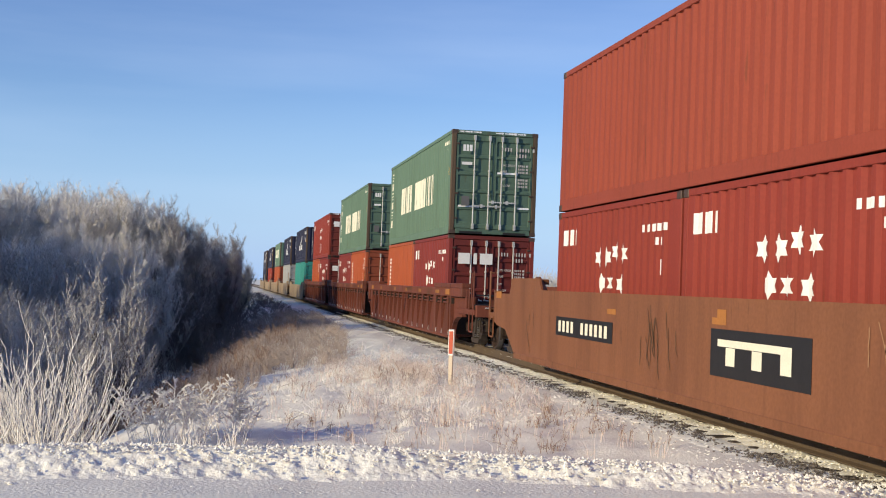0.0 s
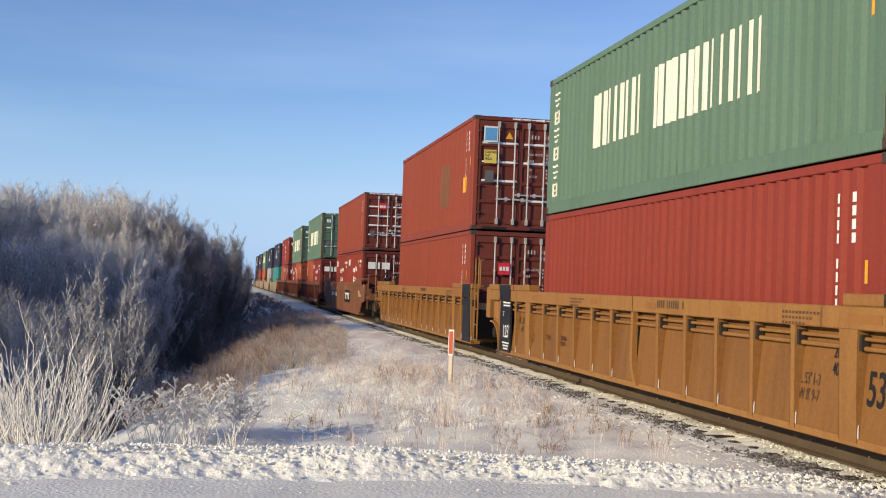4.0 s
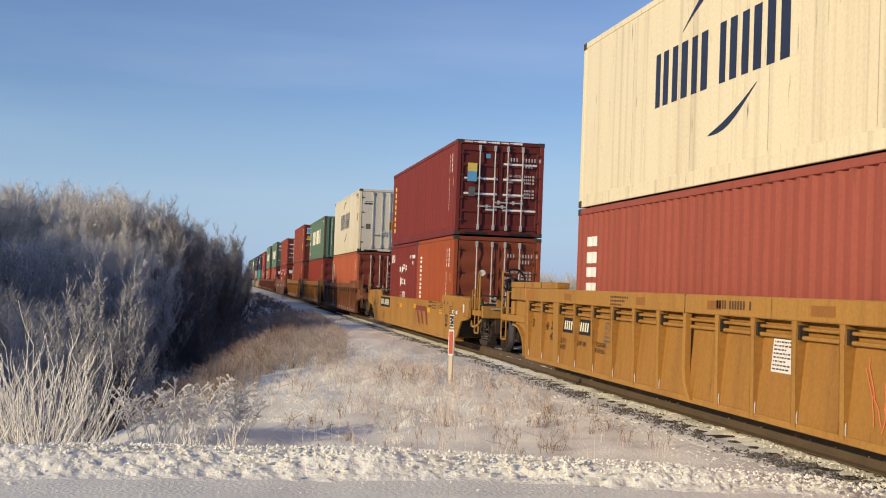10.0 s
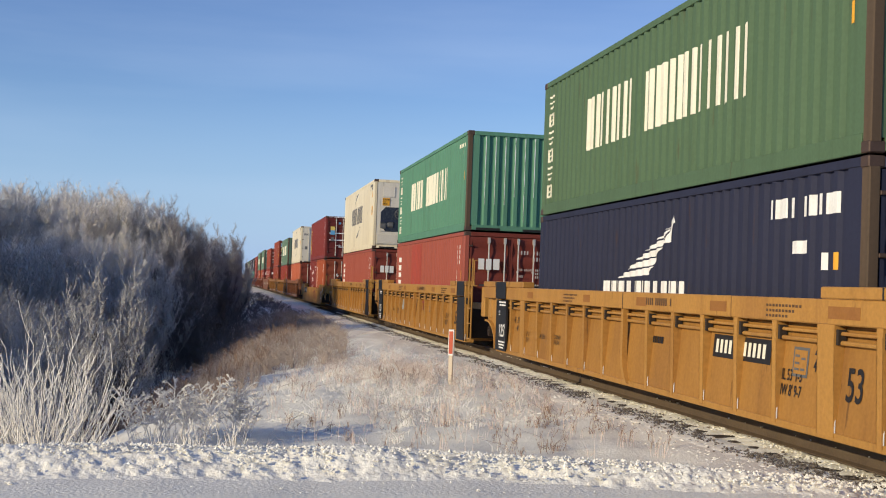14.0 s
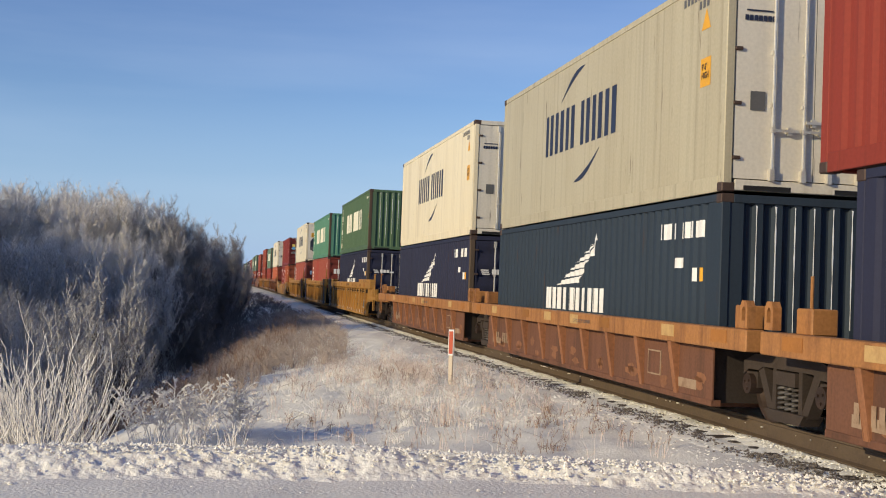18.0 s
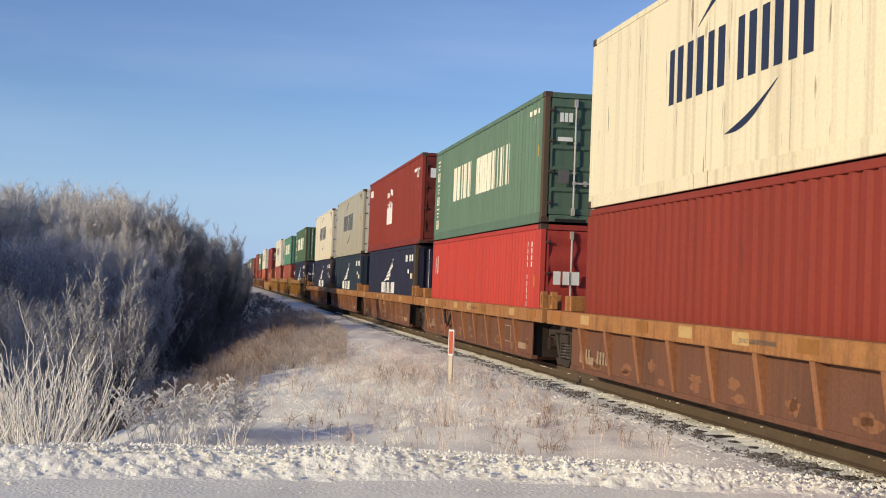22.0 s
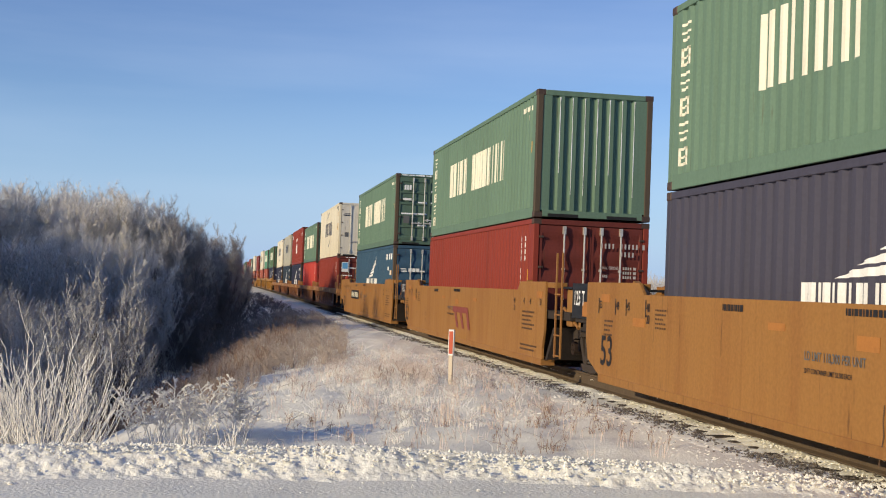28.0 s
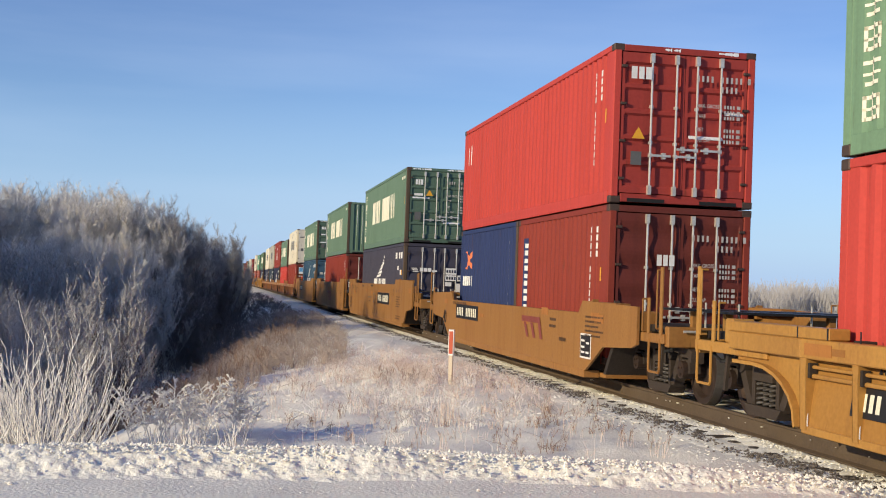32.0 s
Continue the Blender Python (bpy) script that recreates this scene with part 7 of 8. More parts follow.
for k in "CGH":
    words("53'", 0.13, "mark_white", w[k], (-1.506, 8.18, 0.90), SIDE)
    words("125'", 0.36, "mark_white", w[k], (-1.506, 8.16, 0.46), SIDE, squeeze=0.95)
    bars([(0.12, 0.7, 0.0, 0.03), (0.16, 0.66, -0.06, -0.03), (0.2, 0.6, -0.12, -0.09), (0.1, 0.72, 0.83, 0.86), (0.14, 0.7, 0.77, 0.80)], "mark_white", w[k], (-1.506, 8.28, 0.33), SIDE, "figure_marking")
for k in "OP":
    words("125 T", 0.34, "mark_white", w[k], (-1.476, 9.70 if k == "O" else 9.6, 1.24), SIDE, squeeze=0.75)
for k in "IJKLM":
    words("DO NOT LOAD 20FT CONTAINER", 0.075, "mark_grey", w[k], (-1.512, -0.8, 0.96), SIDE)
    bars(row_of_bars(4, 0.10, 0.20, 0.05) + row_of_bars(5, 0.10, 0.20, 0.05, 0.9), "faded_figures", w[k], (-1.375, 5.75, 0.32), SIDE)
    part("data_panel", box_mesh("data_panel", "faded_figures", -1.372, -1.361, -4.55, -4.05, 0.36, 0.70), w[k], "faded stencilled data panel")
    part("data_panel", box_mesh("data_panel", "rust_body", -1.376, -1.372, -4.52, -4.08, 0.38, 0.68), w[k])

for k, top in (("B", 1.23), ("C", 1.23), ("D", 1.23), ("F", 1.27), ("G", 1.26), ("H", 1.26), ("R", 0.90)):
    lean_marks(k, top)

# ---- plants ----
def twig(vs, fs, p, q, r0, r1):
    """A three-sided tapered stem."""
    way = (q - p)
    side = way.orthogonal().normalized()
    up = way.normalized().cross(side)
    o = len(vs)
    for c, r in ((p, r0), (q, r1)):
        for k in range(3):
            a = 2.0944 * k
            vs.append(c + (side * math.cos(a) + up * math.sin(a)) * r)
    for k in range(3):
        j = (k + 1) % 3
        fs.append((o + k, o + j, o + 3 + j, o + 3 + k))


def spike(vs, fs, p, q, r):
    """A fine pointed twig."""
    way = q - p
    side = way.orthogonal().normalized() * r
    up = way.normalized().cross(side)
    o = len(vs)
    vs += [p + side, p - side * 0.5 + up * 0.87, p - side * 0.5 - up * 0.87, q]
    fs += [(o, o + 1, o + 3), (o + 1, o + 2, o + 3), (o + 2, o, o + 3)]


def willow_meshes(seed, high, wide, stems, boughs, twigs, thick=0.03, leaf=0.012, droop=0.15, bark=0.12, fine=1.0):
    """Trunks (bark) and a rounded crown of frosted twigs, as two meshes."""
    rng = random.Random(seed)
    tv, tf, cv, cf = [], [], [], []
    for i in range(stems):
        a = rng.uniform(0, 6.28)
        lean = wide * rng.uniform(0.05, 1.0) ** 0.6
        h = high * math.sqrt(max(0.05, 1.0 - 0.72 * (lean / wide) ** 2)) * rng.uniform(0.84, 1.0)
        base = Vector((math.cos(a) * 0.25 * wide * rng.random(), math.sin(a) * 0.25 * wide * rng.random(), -0.25))
        pts = []
        for k in range(6):
            u = k / 5
            out = lean * (u ** 0.8)
            pts.append(base + Vector((math.cos(a) * out + rng.gauss(0, 0.03) * u * high * 0.3, math.sin(a) * out + rng.gauss(0, 0.03) * u * high * 0.3, 0.25 + h * 0.93 * (u ** 1.15))))
        for k in range(4):
            r0, r1 = thick * (1 - k / 5.2), thick * (1 - (k + 1) / 5.2)
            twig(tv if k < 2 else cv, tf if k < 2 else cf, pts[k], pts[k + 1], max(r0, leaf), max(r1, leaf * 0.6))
        for j in range(boughs):
            u = rng.uniform(0.06, 1.0) ** 0.85
            k = min(int(u * 5), 4)
            p = pts[k].lerp(pts[k + 1], u * 5 - k)
            b = rng.uniform(0, 6.28)
            size = high * rng.uniform(0.07, 0.145) * (1.15 - 0.35 * u) * fine
            q = p + Vector((math.cos(b) * size * 0.48, math.sin(b) * size * 0.48, size * rng.uniform(0.7, 1.15)))
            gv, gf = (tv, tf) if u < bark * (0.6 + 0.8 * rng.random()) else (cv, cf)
            spike(gv, gf, p, q, leaf * 1.1)
            for _ in range(twigs):
                s = p.lerp(q, rng.uniform(0.05, 1.0))
                c = rng.uniform(0, 6.28)
                z = size * rng.uniform(0.22, 0.60)
                t = s + Vector((math.cos(c) * z * 0.70, math.sin(c) * z * 0.70, z * rng.uniform(-droop, 1.15)))
                c += rng.uniform(0.6, 2.4)
                o = len(gv)
                d = Vector((math.cos(c) * leaf, math.sin(c) * leaf, rng.uniform(-0.7, 0.7) * leaf))
                gv += [s + d, s - d, t]
                gf.append((o, o + 1, o + 2))
    return tv, tf, cv, cf


def willow(name, label, seed, crown_mat="frost_twig", group="frosted willow thicket", **kw):
    tv, tf, cv, cf = willow_meshes(seed, **kw)
    ob = tagged(new(name), label, "shrub" if kw["high"] < 3 else "tree", group)
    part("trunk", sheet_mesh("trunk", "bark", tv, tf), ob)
    part("crown", sheet_mesh("crown", crown_mat, cv, cf), ob, "crown of hoar-frosted twigs")
    return ob


def put(ob, x, y, s=1.0, turn=0.0, dz=0.0):
    ob.matrix_basis = pose(x, y, float(height(x, y)) - 0.05 + dz, 0, 0, turn) @ Matrix.Diagonal((s, s, s, 1))
    return ob


def spread(base, spots):
    first = True
    for x, y, s, turn in spots:
        m = pose(x, y, float(height(x, y)) - 0.05, 0, 0, turn)
        if first:
            base.matrix_basis = m @ Matrix.Diagonal((s, s, s, 1))
            first = False
        else:
            o = copy_thing(base, Matrix.Identity(4))
            o.matrix_basis = m @ Matrix.Diagonal((s, s, s, 1))


rng = random.Random(11)
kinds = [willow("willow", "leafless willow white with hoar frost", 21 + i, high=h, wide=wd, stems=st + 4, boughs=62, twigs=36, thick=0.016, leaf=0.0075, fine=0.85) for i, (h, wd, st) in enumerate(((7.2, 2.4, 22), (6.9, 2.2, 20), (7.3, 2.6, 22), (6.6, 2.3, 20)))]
plots = [[], [], [], []]
spots = []
for i in range(20):      # the tall row behind, level-topped
    x = -4.9 - 12 * (i + rng.random()) / 20
    spots.append((x, rng.uniform(58, 66), rng.uniform(1.0, 1.07)))
spots += [(-3.1, 60, 0.98), (-3.4, 64, 1.0), (-4.4, 61, 1.02), (-4.0, 66, 1.02), (-3.7, 62, 0.99)]
for i in range(7):       # a lower row before it
    spots.append((-3.6 - 3.6 * (i + rng.random()) / 7, rng.uniform(50, 55), rng.uniform(0.74, 0.82)))
for i in range(12):
    spots.append((-6.5 - 8 * (i + rng.random()) / 12, rng.uniform(46, 54), rng.uniform(0.54, 0.66)))
spots += [(-2.3, 90, 0.88), (-1.0, 106, 0.76), (-3.2, 78, 0.82)]
for i in range(8):       # beside the line further on
    spots.append((0.6 - 3.5 * rng.random(), rng.uniform(112, 150), rng.uniform(0.50, 0.75)))
for x, y, s in spots:
    s *= 1.07 if -8.8 < x < -4.4 and y > 57 else (1.10 if x >= -4.4 and 57 < y < 70 else 1.0)
    plots[rng.randrange(4)].append((x, y, s, rng.uniform(0, 360)))
for b, sp in zip(kinds, plots):
    spread(b, sp)
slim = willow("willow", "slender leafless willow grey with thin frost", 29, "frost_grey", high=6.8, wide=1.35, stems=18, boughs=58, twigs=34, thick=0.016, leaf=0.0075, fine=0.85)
spread(slim, [(-0.35, 84, 1.09, 0), (-0.75, 86.5, 1.08, 70), (-1.3, 82, 1.04, 150), (0.25, 88, 1.10, 210), (0.1, 85, 1.09, 60), (1.2, 92, 0.74, 33), (1.7, 100, 0.66, 133), (2.0, 110, 0.6, 233), (-0.1, 81, 0.70, 300), (0.8, 95, 0.62, 20), (1.0, 106, 0.56, 120), (-2.55, 62, 1.15, 40), (-1.95, 63, 1.12, 90), (-2.9, 59, 1.12, 200), (-3.3, 63, 1.18, 300), (-3.9, 61, 1.17, 350), (-1.75, 60, 1.08, 120), (-1.55, 64, 1.11, 20), (-2.2, 50, 0.66, 10), (-1.7, 56, 0.62, 100), (-1.4, 68, 0.60, 250)])
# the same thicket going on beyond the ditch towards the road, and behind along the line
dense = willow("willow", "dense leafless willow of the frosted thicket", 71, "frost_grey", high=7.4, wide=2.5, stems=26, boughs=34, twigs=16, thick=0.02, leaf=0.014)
clump = []
for i in range(16):
    y = 36.5 + 16 * (i + rng.random()) / 16
    clump.append((-0.176 * y - 3.2 - 3.6 * rng.random(), y, rng.uniform(1.02, 1.16), rng.uniform(0, 360)))
spread(dense, clump + [(rng.uniform(-20, -15), 50 + 12 * (i + rng.random()) / 14, rng.uniform(1.12, 1.26), rng.uniform(0, 360)) for i in range(14)]
       + [(rng.uniform(-21, -16), 24 + 24 * (i + rng.random()) / 10, rng.uniform(1.08, 1.2), rng.uniform(0, 360)) for i in range(10)]
       + [(rng.uniform(-11, -4.6), 68 + 70 * (i + rng.random()) / 30, rng.uniform(0.95, 1.14), rng.uniform(0, 360)) for i in range(30)]
       + [(rng.uniform(-9, -5), 67 + 10 * (i + rng.random()) / 9, rng.uniform(0.92, 1.0), rng.uniform(0, 360)) for i in range(9)]
       + [(rng.uniform(-4.5, 0.6 + 0.006 * i), 104 + 6.5 * (i + rng.random()), rng.uniform(0.82, 1.0), rng.uniform(0, 360)) for i in range(22)]
       + [(rng.uniform(-5.5, -3.0), 52 + 40 * (i + rng.random()) / 16, rng.uniform(0.66, 0.74), rng.uniform(0, 360)) for i in range(16)]
       + [(-11.2 - 2.0 * (i * 0.47 % 1.0), 13.0 + 1.05 * i, 0.66 + 0.12 * (i * 0.37 % 1.0), 53.0 * i) for i in range(13)])

# dark crowns stand in for the shade behind the ditch
gloom = willow("willow", "willow with thin frost, darkened for the thicket's shade", 53, "bare_shade_twig", high=4.4, wide=1.5, stems=20, boughs=44, twigs=20, thick=0.014, leaf=0.008)
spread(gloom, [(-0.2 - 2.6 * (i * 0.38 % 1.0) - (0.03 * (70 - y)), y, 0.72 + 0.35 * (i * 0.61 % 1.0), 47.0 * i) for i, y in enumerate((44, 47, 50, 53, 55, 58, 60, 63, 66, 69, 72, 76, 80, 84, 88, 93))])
# high bark share darkens the lower half, standing in for shade there
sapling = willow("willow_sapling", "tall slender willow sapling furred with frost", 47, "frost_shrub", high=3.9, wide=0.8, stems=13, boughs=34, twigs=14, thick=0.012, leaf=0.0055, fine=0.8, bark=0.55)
spread(sapling, [(-1.95, 22.0, 1.03, 0), (-2.85, 22.8, 0.74, 130), (-3.8, 23.5, 0.66, 60), (-4.6, 24.2, 0.68, 300)])
shrubs = [willow("willow_shrub", "frosted willow shrub at the ditch side", 41 + i, "frost_shrub", high=2.5, wide=1.0, stems=26, boughs=24, twigs=14, thick=0.014, leaf=0.007) for i in range(2)]
low = [[(-2.2, 21.0, 1.14, 10), (-3.3, 20.6, 0.80, 80), (-3.0, 24.5, 1.0, 30), (-6.2, 17.6, 1.25, 40), (-6.8, 19.6, 1.35, 200), (-7.3, 22.4, 1.4, 300)], [(-2.9, 18.6, 0.66, 0), (-3.9, 21.5, 0.80, 120), (-2.75, 21.6, 0.92, 220), (-2.0, 25.5, 0.95, 100), (-6.4, 21.2, 1.35, 70), (-7.2, 18.6, 1.3, 150), (-5.9, 16.6, 1.05, 260)]]
for i in range(26):
    low[i % 2].append((-4.0 - 5.2 * (i + rng.random()) / 26, rng.uniform(28, 43), rng.uniform(0.95, 1.35), rng.uniform(0, 360)))
for i in range(16):
    low[i % 2].append((-2.4 - 6.3 * (i + rng.random()) / 16, rng.uniform(41, 47), rng.uniform(1.45, 1.75), rng.uniform(0, 360)))
spread(shrubs[0], low[0])
spread(shrubs[1], low[1])
# the ditch's shade is carried by these shrubs' dark colour
bare = [willow("willow_shrub", "bare shrub darkened for the shade of the ditch", 81 + i, "bare_shade_twig", "bare shrubs in the ditch", high=1.6, wide=1.1, stems=18, boughs=16, twigs=12, thick=0.012, leaf=0.007) for i in range(2)]
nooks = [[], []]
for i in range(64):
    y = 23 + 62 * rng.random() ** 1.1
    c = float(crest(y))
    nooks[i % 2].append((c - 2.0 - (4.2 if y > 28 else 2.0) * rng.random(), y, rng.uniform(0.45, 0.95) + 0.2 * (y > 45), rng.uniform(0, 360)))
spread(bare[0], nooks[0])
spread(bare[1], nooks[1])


def fan_shrub(seed, high, stems):
    """Long curved stems rising like a fan, each with a few side shoots under thick frost."""
    rg0 = random.Random(seed)
    ob = tagged(new("frosted_shrub"), "fan-shaped shrub thick with white hoar frost", "shrub", "frosted shrubs at the road")
    bunches = [([], []) for _ in range(12)]

    def shoot(vs, fs, p, a, lean, length, r, depth):
        c, step = p.copy(), length / 6
        turn = rg0.gauss(0, 0.17)
        for k in range(6):
            tilt = lean * (1.12 - 0.62 * k / 5)
            a += turn
            d = Vector((math.cos(a) * math.sin(tilt), math.sin(a) * math.sin(tilt), math.cos(tilt)))
            n = c + d * step
            twig(vs, fs, c, n, r * (1 - 0.09 * k), r * (1 - 0.09 * (k + 1)))
            if depth and k > 0 and rg0.random() < 0.62:
                shoot(vs, fs, n, a + rg0.choice((-1, 1)) * rg0.uniform(0.4, 1.4), lean * 0.5 + rg0.uniform(0.15, 0.5), length * rg0.uniform(0.16, 0.34), r * 0.75, depth - 1)
            c = n

    for i in range(stems):
        a = rg0.uniform(0, 6.28)
        q = rg0.random() ** 0.6
        shoot(*bunches[int(a / 6.29 * 12)], Vector((math.cos(a) * 0.22 * q, math.sin(a) * 0.22 * q, -0.05)), a, 0.10 + 1.0 * q * rg0.uniform(0.5, 1.1), high * rg0.uniform(0.62, 1.0) * (1.05 - 0.2 * q), 0.0078, 1 + (i % 3 == 0))
    for vs, fs in bunches:
        part("branch", sheet_mesh("branch", "frost_white", vs, fs), ob)
    return ob


front = fan_shrub(61, 1.55, 118)
put(front, -1.86, 14.0, 1.0, 0, 0.05)
o = copy_thing(front, Matrix.Identity(4))
put(o, -2.7, 14.5, 0.96, 70, 0.05)
small_shrub = fan_shrub(62, 0.60, 26)
put(small_shrub, -1.35, 13.2, 0.75, 0, 0.02)
o = copy_thing(small_shrub, Matrix.Identity(4))
put(o, -2.35, 13.2, 0.9, 200, 0.02)


def frosted_weed(seed):
    """A dead weed with arching side branches, every tip clubbed with frost."""
    rg0 = random.Random(seed)
    ob = tagged(new("frosted_weed"), "dead branching weed furred with frost", "weed", "frosted weeds at the ditch edge")
    for s in range(3):
        vs, fs = [], []
        a0 = rg0.uniform(0, 6.28)
        c = Vector((rg0.gauss(0, 0.05), rg0.gauss(0, 0.05), -0.04))
        h = rg0.uniform(0.45, 0.72)
        for k in range(6):
            n = c + Vector((math.cos(a0) * 0.035 + rg0.gauss(0, 0.008), math.sin(a0) * 0.035 + rg0.gauss(0, 0.008), h / 6))
            twig(vs, fs, c, n, 0.007, 0.006)
            if k > 1:
                for _ in range(3):
                    b = rg0.uniform(0, 6.28)
                    ln = rg0.uniform(0.09, 0.20)
                    m = n + Vector((math.cos(b) * ln * 0.6, math.sin(b) * ln * 0.6, ln * 0.55))
                    e = m + Vector((math.cos(b) * ln * 0.45, math.sin(b) * ln * 0.45, ln * rg0.uniform(-0.1, 0.3)))
                    twig(vs, fs, n, m, 0.0055, 0.0055)
                    twig(vs, fs, m, e, 0.006, 0.011)
                    for _ in range(5):
                        f = rg0.uniform(0, 6.28)
                        g = m.lerp(e, rg0.random())
                        spike(vs, fs, g, g + Vector((math.cos(f) * 0.028, math.sin(f) * 0.028, rg0.uniform(-0.01, 0.035))), 0.012)
            c = n
        part("stem", sheet_mesh("stem", "frost_white", vs, fs), ob)
    return ob


weeds = [frosted_weed(301 + i) for i in range(3)]
beds = [[], [], []]
for i in range(17):
    beds[i % 3].append((-0.95 + 1.45 * (i + rng.random()) / 17, rng.uniform(13.8, 15.4), rng.uniform(0.7, 1.1), rng.uniform(0, 360)))
for b, sp in zip(weeds, beds):
    spread(b, sp)


def grass(name, label, mat, spots, h0, h1, blades, r=0.004, lean=0.35, head=False):
    """Dry stalks in tufts, one mesh of kind stuff."""
    rg = random.Random(len(spots) * 7 + blades)
    vs, fs = [], []
    for x, y in spots:
        z = float(height(x, y)) - 0.03
        for _ in range(blades):
            a = rg.uniform(0, 6.28)
            p = Vector((x + rg.gauss(0, 0.05), y + rg.gauss(0, 0.05), z))
            h = rg.uniform(h0, h1)
            l = abs(rg.gauss(0, lean)) * h
            m = p + Vector((math.cos(a) * l * 0.3, math.sin(a) * l * 0.3, h * 0.6))
            q = p + Vector((math.cos(a) * l, math.sin(a) * l, h * rg.uniform(0.85, 1.0)))
            twig(vs, fs, p, m, r, r * 0.85)
            twig(vs, fs, m, q, r * 0.85, r * 0.4)
            if head and rg.random() < 0.6:
                for k in range(3):
                    c = rg.uniform(0, 6.28)
                    t = q + Vector((math.cos(c) * 0.04, math.sin(c) * 0.04, rg.uniform(-0.02, 0.06)))
                    twig(vs, fs, q - Vector((0, 0, rg.uniform(0, 0.12))), t, r * 1.2, r * 0.6)
    return tagged(new(name, sheet_mesh(name, mat, vs, fs)), label, "grass", kind="stuff")


rg = random.Random(5)


def band(n, ya, yb, fa, fb, power=1.0):
    out_ = []
    for _ in range(n):
        y = ya + (yb - ya) * rg.random() ** power
        c = float(crest(y))
        out_.append((c + rg.uniform(fa, fb), y))
    return out_


grass("dry_grass", "taupe frosted grass on the hummock by the ditch", "straw", band(1500, 25, 64, -2.2, 1.7, 1.3), 0.12, 0.42, 9, 0.005, 0.7)
grass("dry_grass", "frosted brown grass down the ditch side", "straw", band(430, 19, 31, -2.2, 0.3), 0.12, 0.40, 9, 0.0045, 0.7)
grass("dry_grass", "brown weeds along the ditch edge", "stem_brown", band(240, 19, 50, -2.6, 0.1), 0.2, 0.55, 6, 0.0045, head=True)
grass("dry_grass", "dark low brush along the shaded bank", "bare_shade_twig", band(800, 44, 135, -4.2, 0.75, 1.3), 0.15, 0.42, 8, 0.012, 0.8)
grass("dry_grass", "pale bleached grass tufts in the snow", "straw_pale", [(rg.gauss(3.2, 0.85), rg.gauss(22.0, 3.0)) for _ in range(250)], 0.06, 0.30, 9, 0.0034, 0.9)
grass("dry_grass", "frosted grass tufts on the hummock", "frost_white", [(rg.gauss(2.9, 0.9), rg.gauss(21.5, 3.2)) for _ in range(420)], 0.05, 0.22, 10, 0.0028, 0.9)
grass("dry_grass", "thin dry stalks poking through snow", "straw_pale", [(rg.uniform(0.2, 5.2), rg.uniform(12.2, 24)) for _ in range(210)], 0.08, 0.30, 4, 0.003, 0.5)
grass("dry_weeds", "sparse dark weed stems in snow", "stem_brown", [(rg.uniform(0.6, 5.4), rg.uniform(12.0, 22)) for _ in range(64)], 0.08, 0.28, 4, 0.003, 0.9, True)
grass("dry_weeds", "reddish brown weed clumps poking through the snow", "stem_brown", [(cx + rg.gauss(0, 0.10), cy + rg.gauss(0, 0.12)) for cx, cy in ((3.95, 15.1), (4.2, 15.2), (4.5, 15.4), (4.85, 14.9), (4.6, 14.5), (3.9, 13.2), (3.25, 13.4), (2.2, 15.2), (1.6, 14.4), (4.9, 17.5), (4.6, 19.5), (5.1, 16.4), (2.7, 20.3), (3.0, 20.6), (3.3, 20.2), (3.15, 20.9)) for _ in range(2)], 0.08, 0.30, 4, 0.0032, 0.7, True)
grass("dry_weeds", "frosted weed stalks at the ditch edge", "frost_white", [(rg.uniform(-2.9, 0.3), rg.uniform(12.6, 14.6)) for _ in range(42)], 0.12, 0.40, 4, 0.005, 0.45, True)
grass("dry_weeds", "bleached weed clump beside the marker post", "straw_pale", [(rg.gauss(3.05, 0.10), rg.gauss(15.9, 0.12)) for _ in range(8)], 0.3, 0.62, 3, 0.004, 0.12)

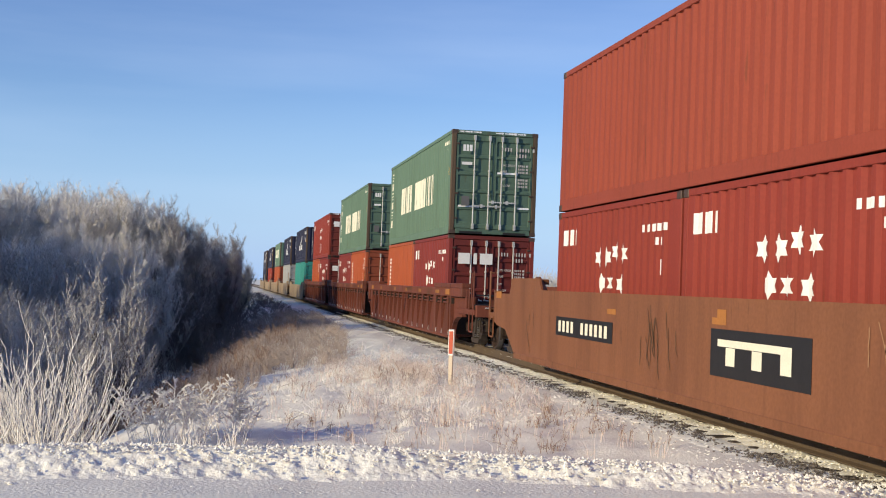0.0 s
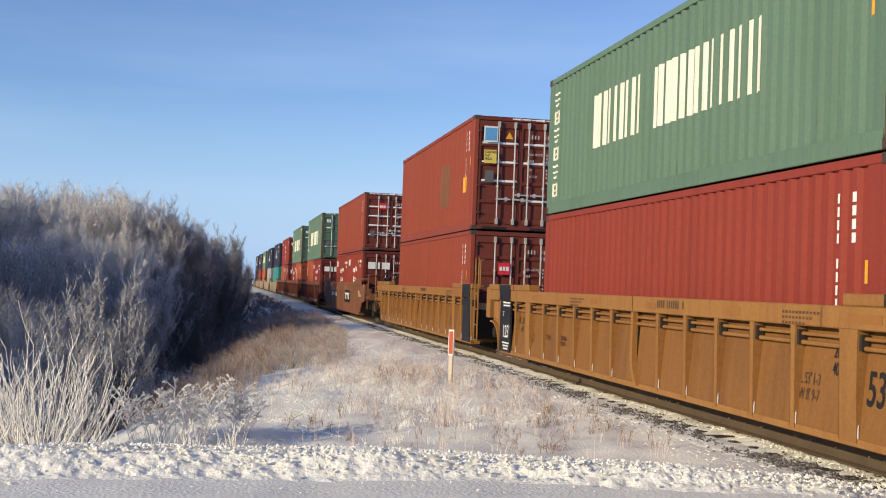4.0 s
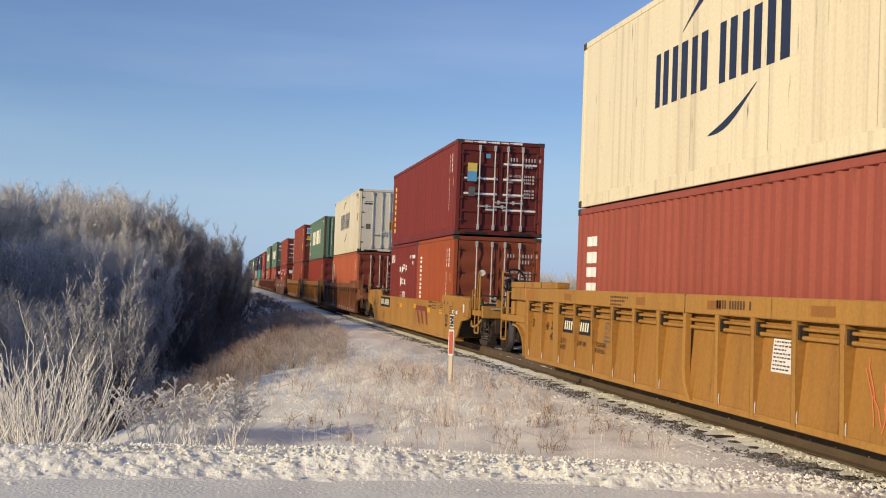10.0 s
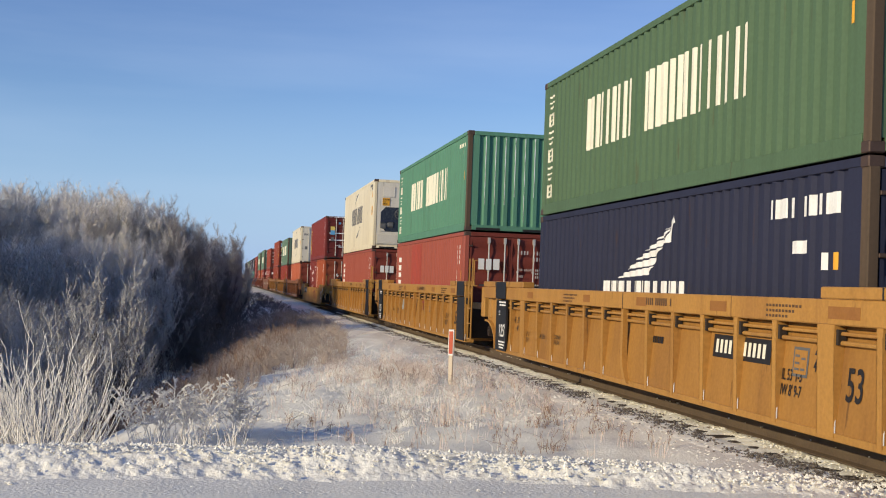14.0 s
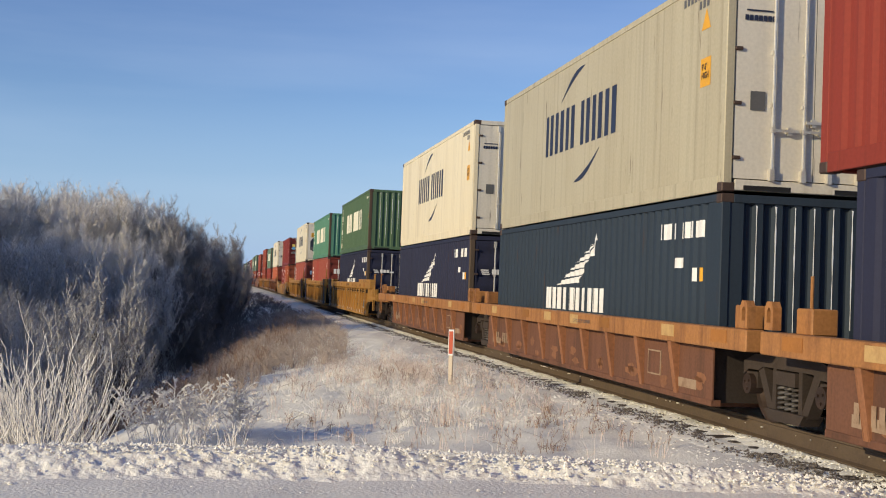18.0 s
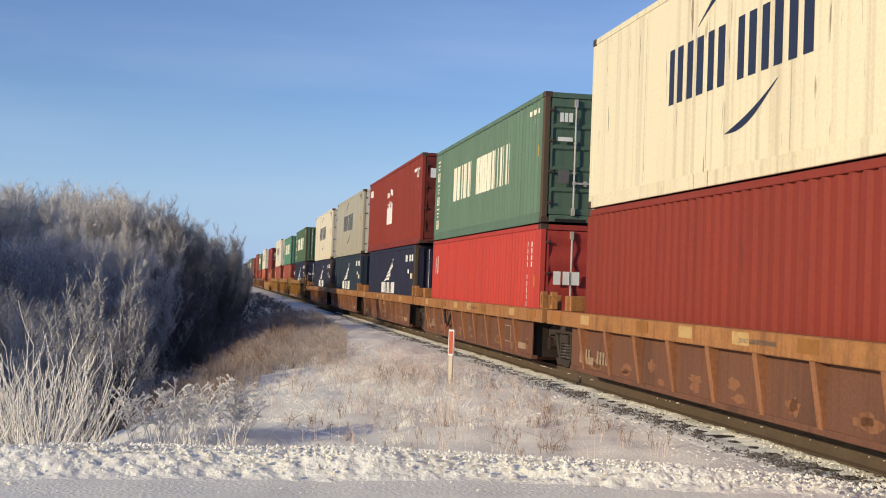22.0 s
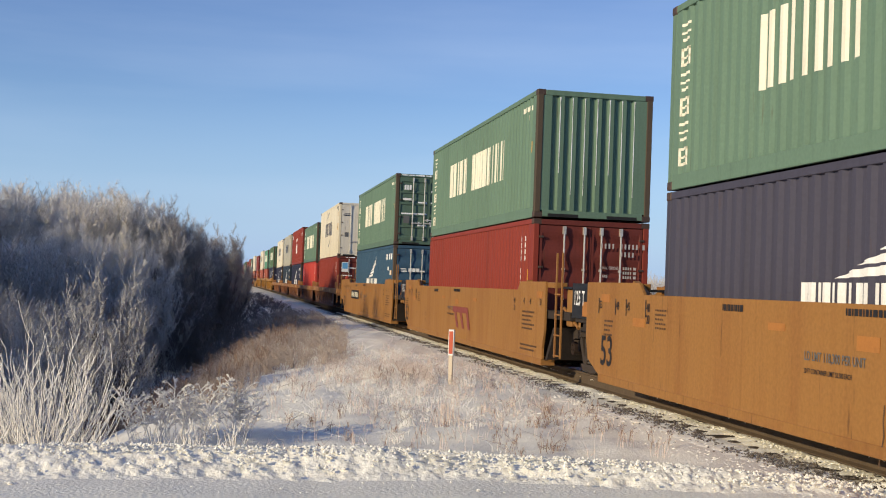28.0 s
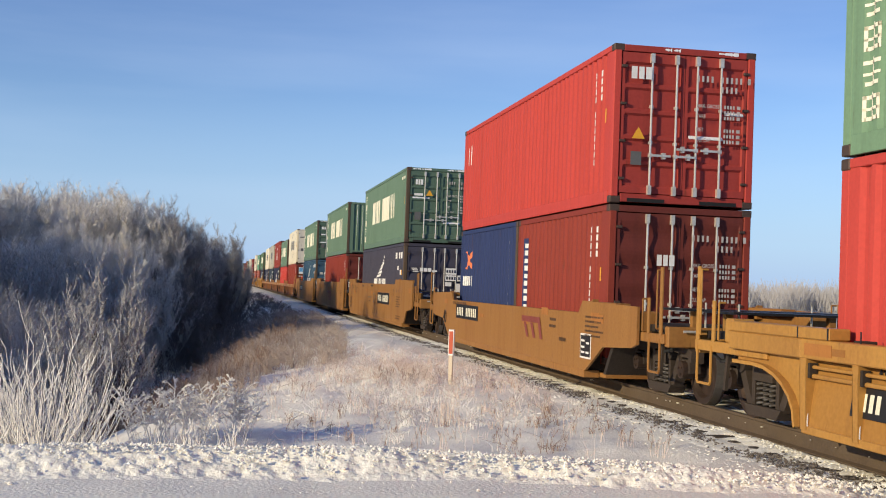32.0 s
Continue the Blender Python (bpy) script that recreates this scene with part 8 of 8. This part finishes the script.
# marker post
post = tagged(new("marker_post"), "weathered wooden marker post with red band", "post")
part("shaft", box_mesh("shaft", "post_wood", -0.036, 0.036, -0.02, 0.02, -0.1, 0.62, 0.006), post)
part("sign_board", box_mesh("sign_board", "mark_white", -0.050, 0.050, -0.026, 0.026, 0.62, 1.06, 0.004), post, "white sign board")
part("red_band", box_mesh("red_band", "post_red", -0.036, 0.036, -0.030, -0.024, 0.65, 1.03), post, "dark red reflective panel")
post.matrix_basis = pose(3.87, 20.0, float(height(3.87, 20.0)) - 0.13, 0, 0, -35)


# far woods on the other side of the line
def far_woods(name, label, n, spot, h0, h1, seed, boughs=16):
    rg2 = random.Random(seed)
    vs, fs = [], []
    for _ in range(n):
        x, y = spot(rg2)
        h = rg2.uniform(h0, h1)
        z = float(height(x, y)) - 0.2
        for k in range(boughs):
            a = rg2.uniform(0, 6.28)
            p = Vector((x + rg2.gauss(0, 0.6), y + rg2.gauss(0, 0.6), z + h * rg2.uniform(0.0, 0.4)))
            q = p + Vector((math.cos(a) * h * 0.25, math.sin(a) * h * 0.25, h * rg2.uniform(0.3, 0.6)))
            twig(vs, fs, p, q, 0.06, 0.02)
    return tagged(new(name, sheet_mesh(name, "frost_grey", vs, fs)), label, "trees", kind="stuff")


far_woods("far_woods", "line of frosted trees across the snowy field", 1500, lambda r: (r.uniform(30, 330), r.uniform(215, 265)), 4.5, 8.0, 3, 30)
far_woods("far_woods", "frosted trees beside the line in the distance", 300, lambda r: (r.uniform(-30, 1.0), r.uniform(135, 420)), 4.0, 6.5, 4)


# ---- motion of the train ----
def run(t):
    """How far the train has gone, from its fitted speed."""
    return 10.16144 * t - 0.0311758 * (t - 16) ** 2 - 0.0001098 * (t - 16) ** 3


def motions():
    times = [2.0 * i for i in range(17)]
    for thing, u, z in RIDERS:
        walk(thing, [(t, pose(TRACK_X, u + run(t), RAIL + z)) for t in times])
    for s, sets in WHEELSETS.items():
        rows = [(i / FPS, Matrix.Translation((0, s * 0.89, 0)) @ Matrix.Rotation(-(run(i / FPS) - run(0)) / WHEEL_R, 4, "X")) for i in range(32 * FPS + 1)]
        walk(sets[0], rows)
        turn = sets[0].animation_data
        for other in sets[1:]:
            other.rotation_mode = "QUATERNION"
            other.animation_data_create()
            other.animation_data.action = turn.action
            other.animation_data.action_slot = turn.action_slot


motions()
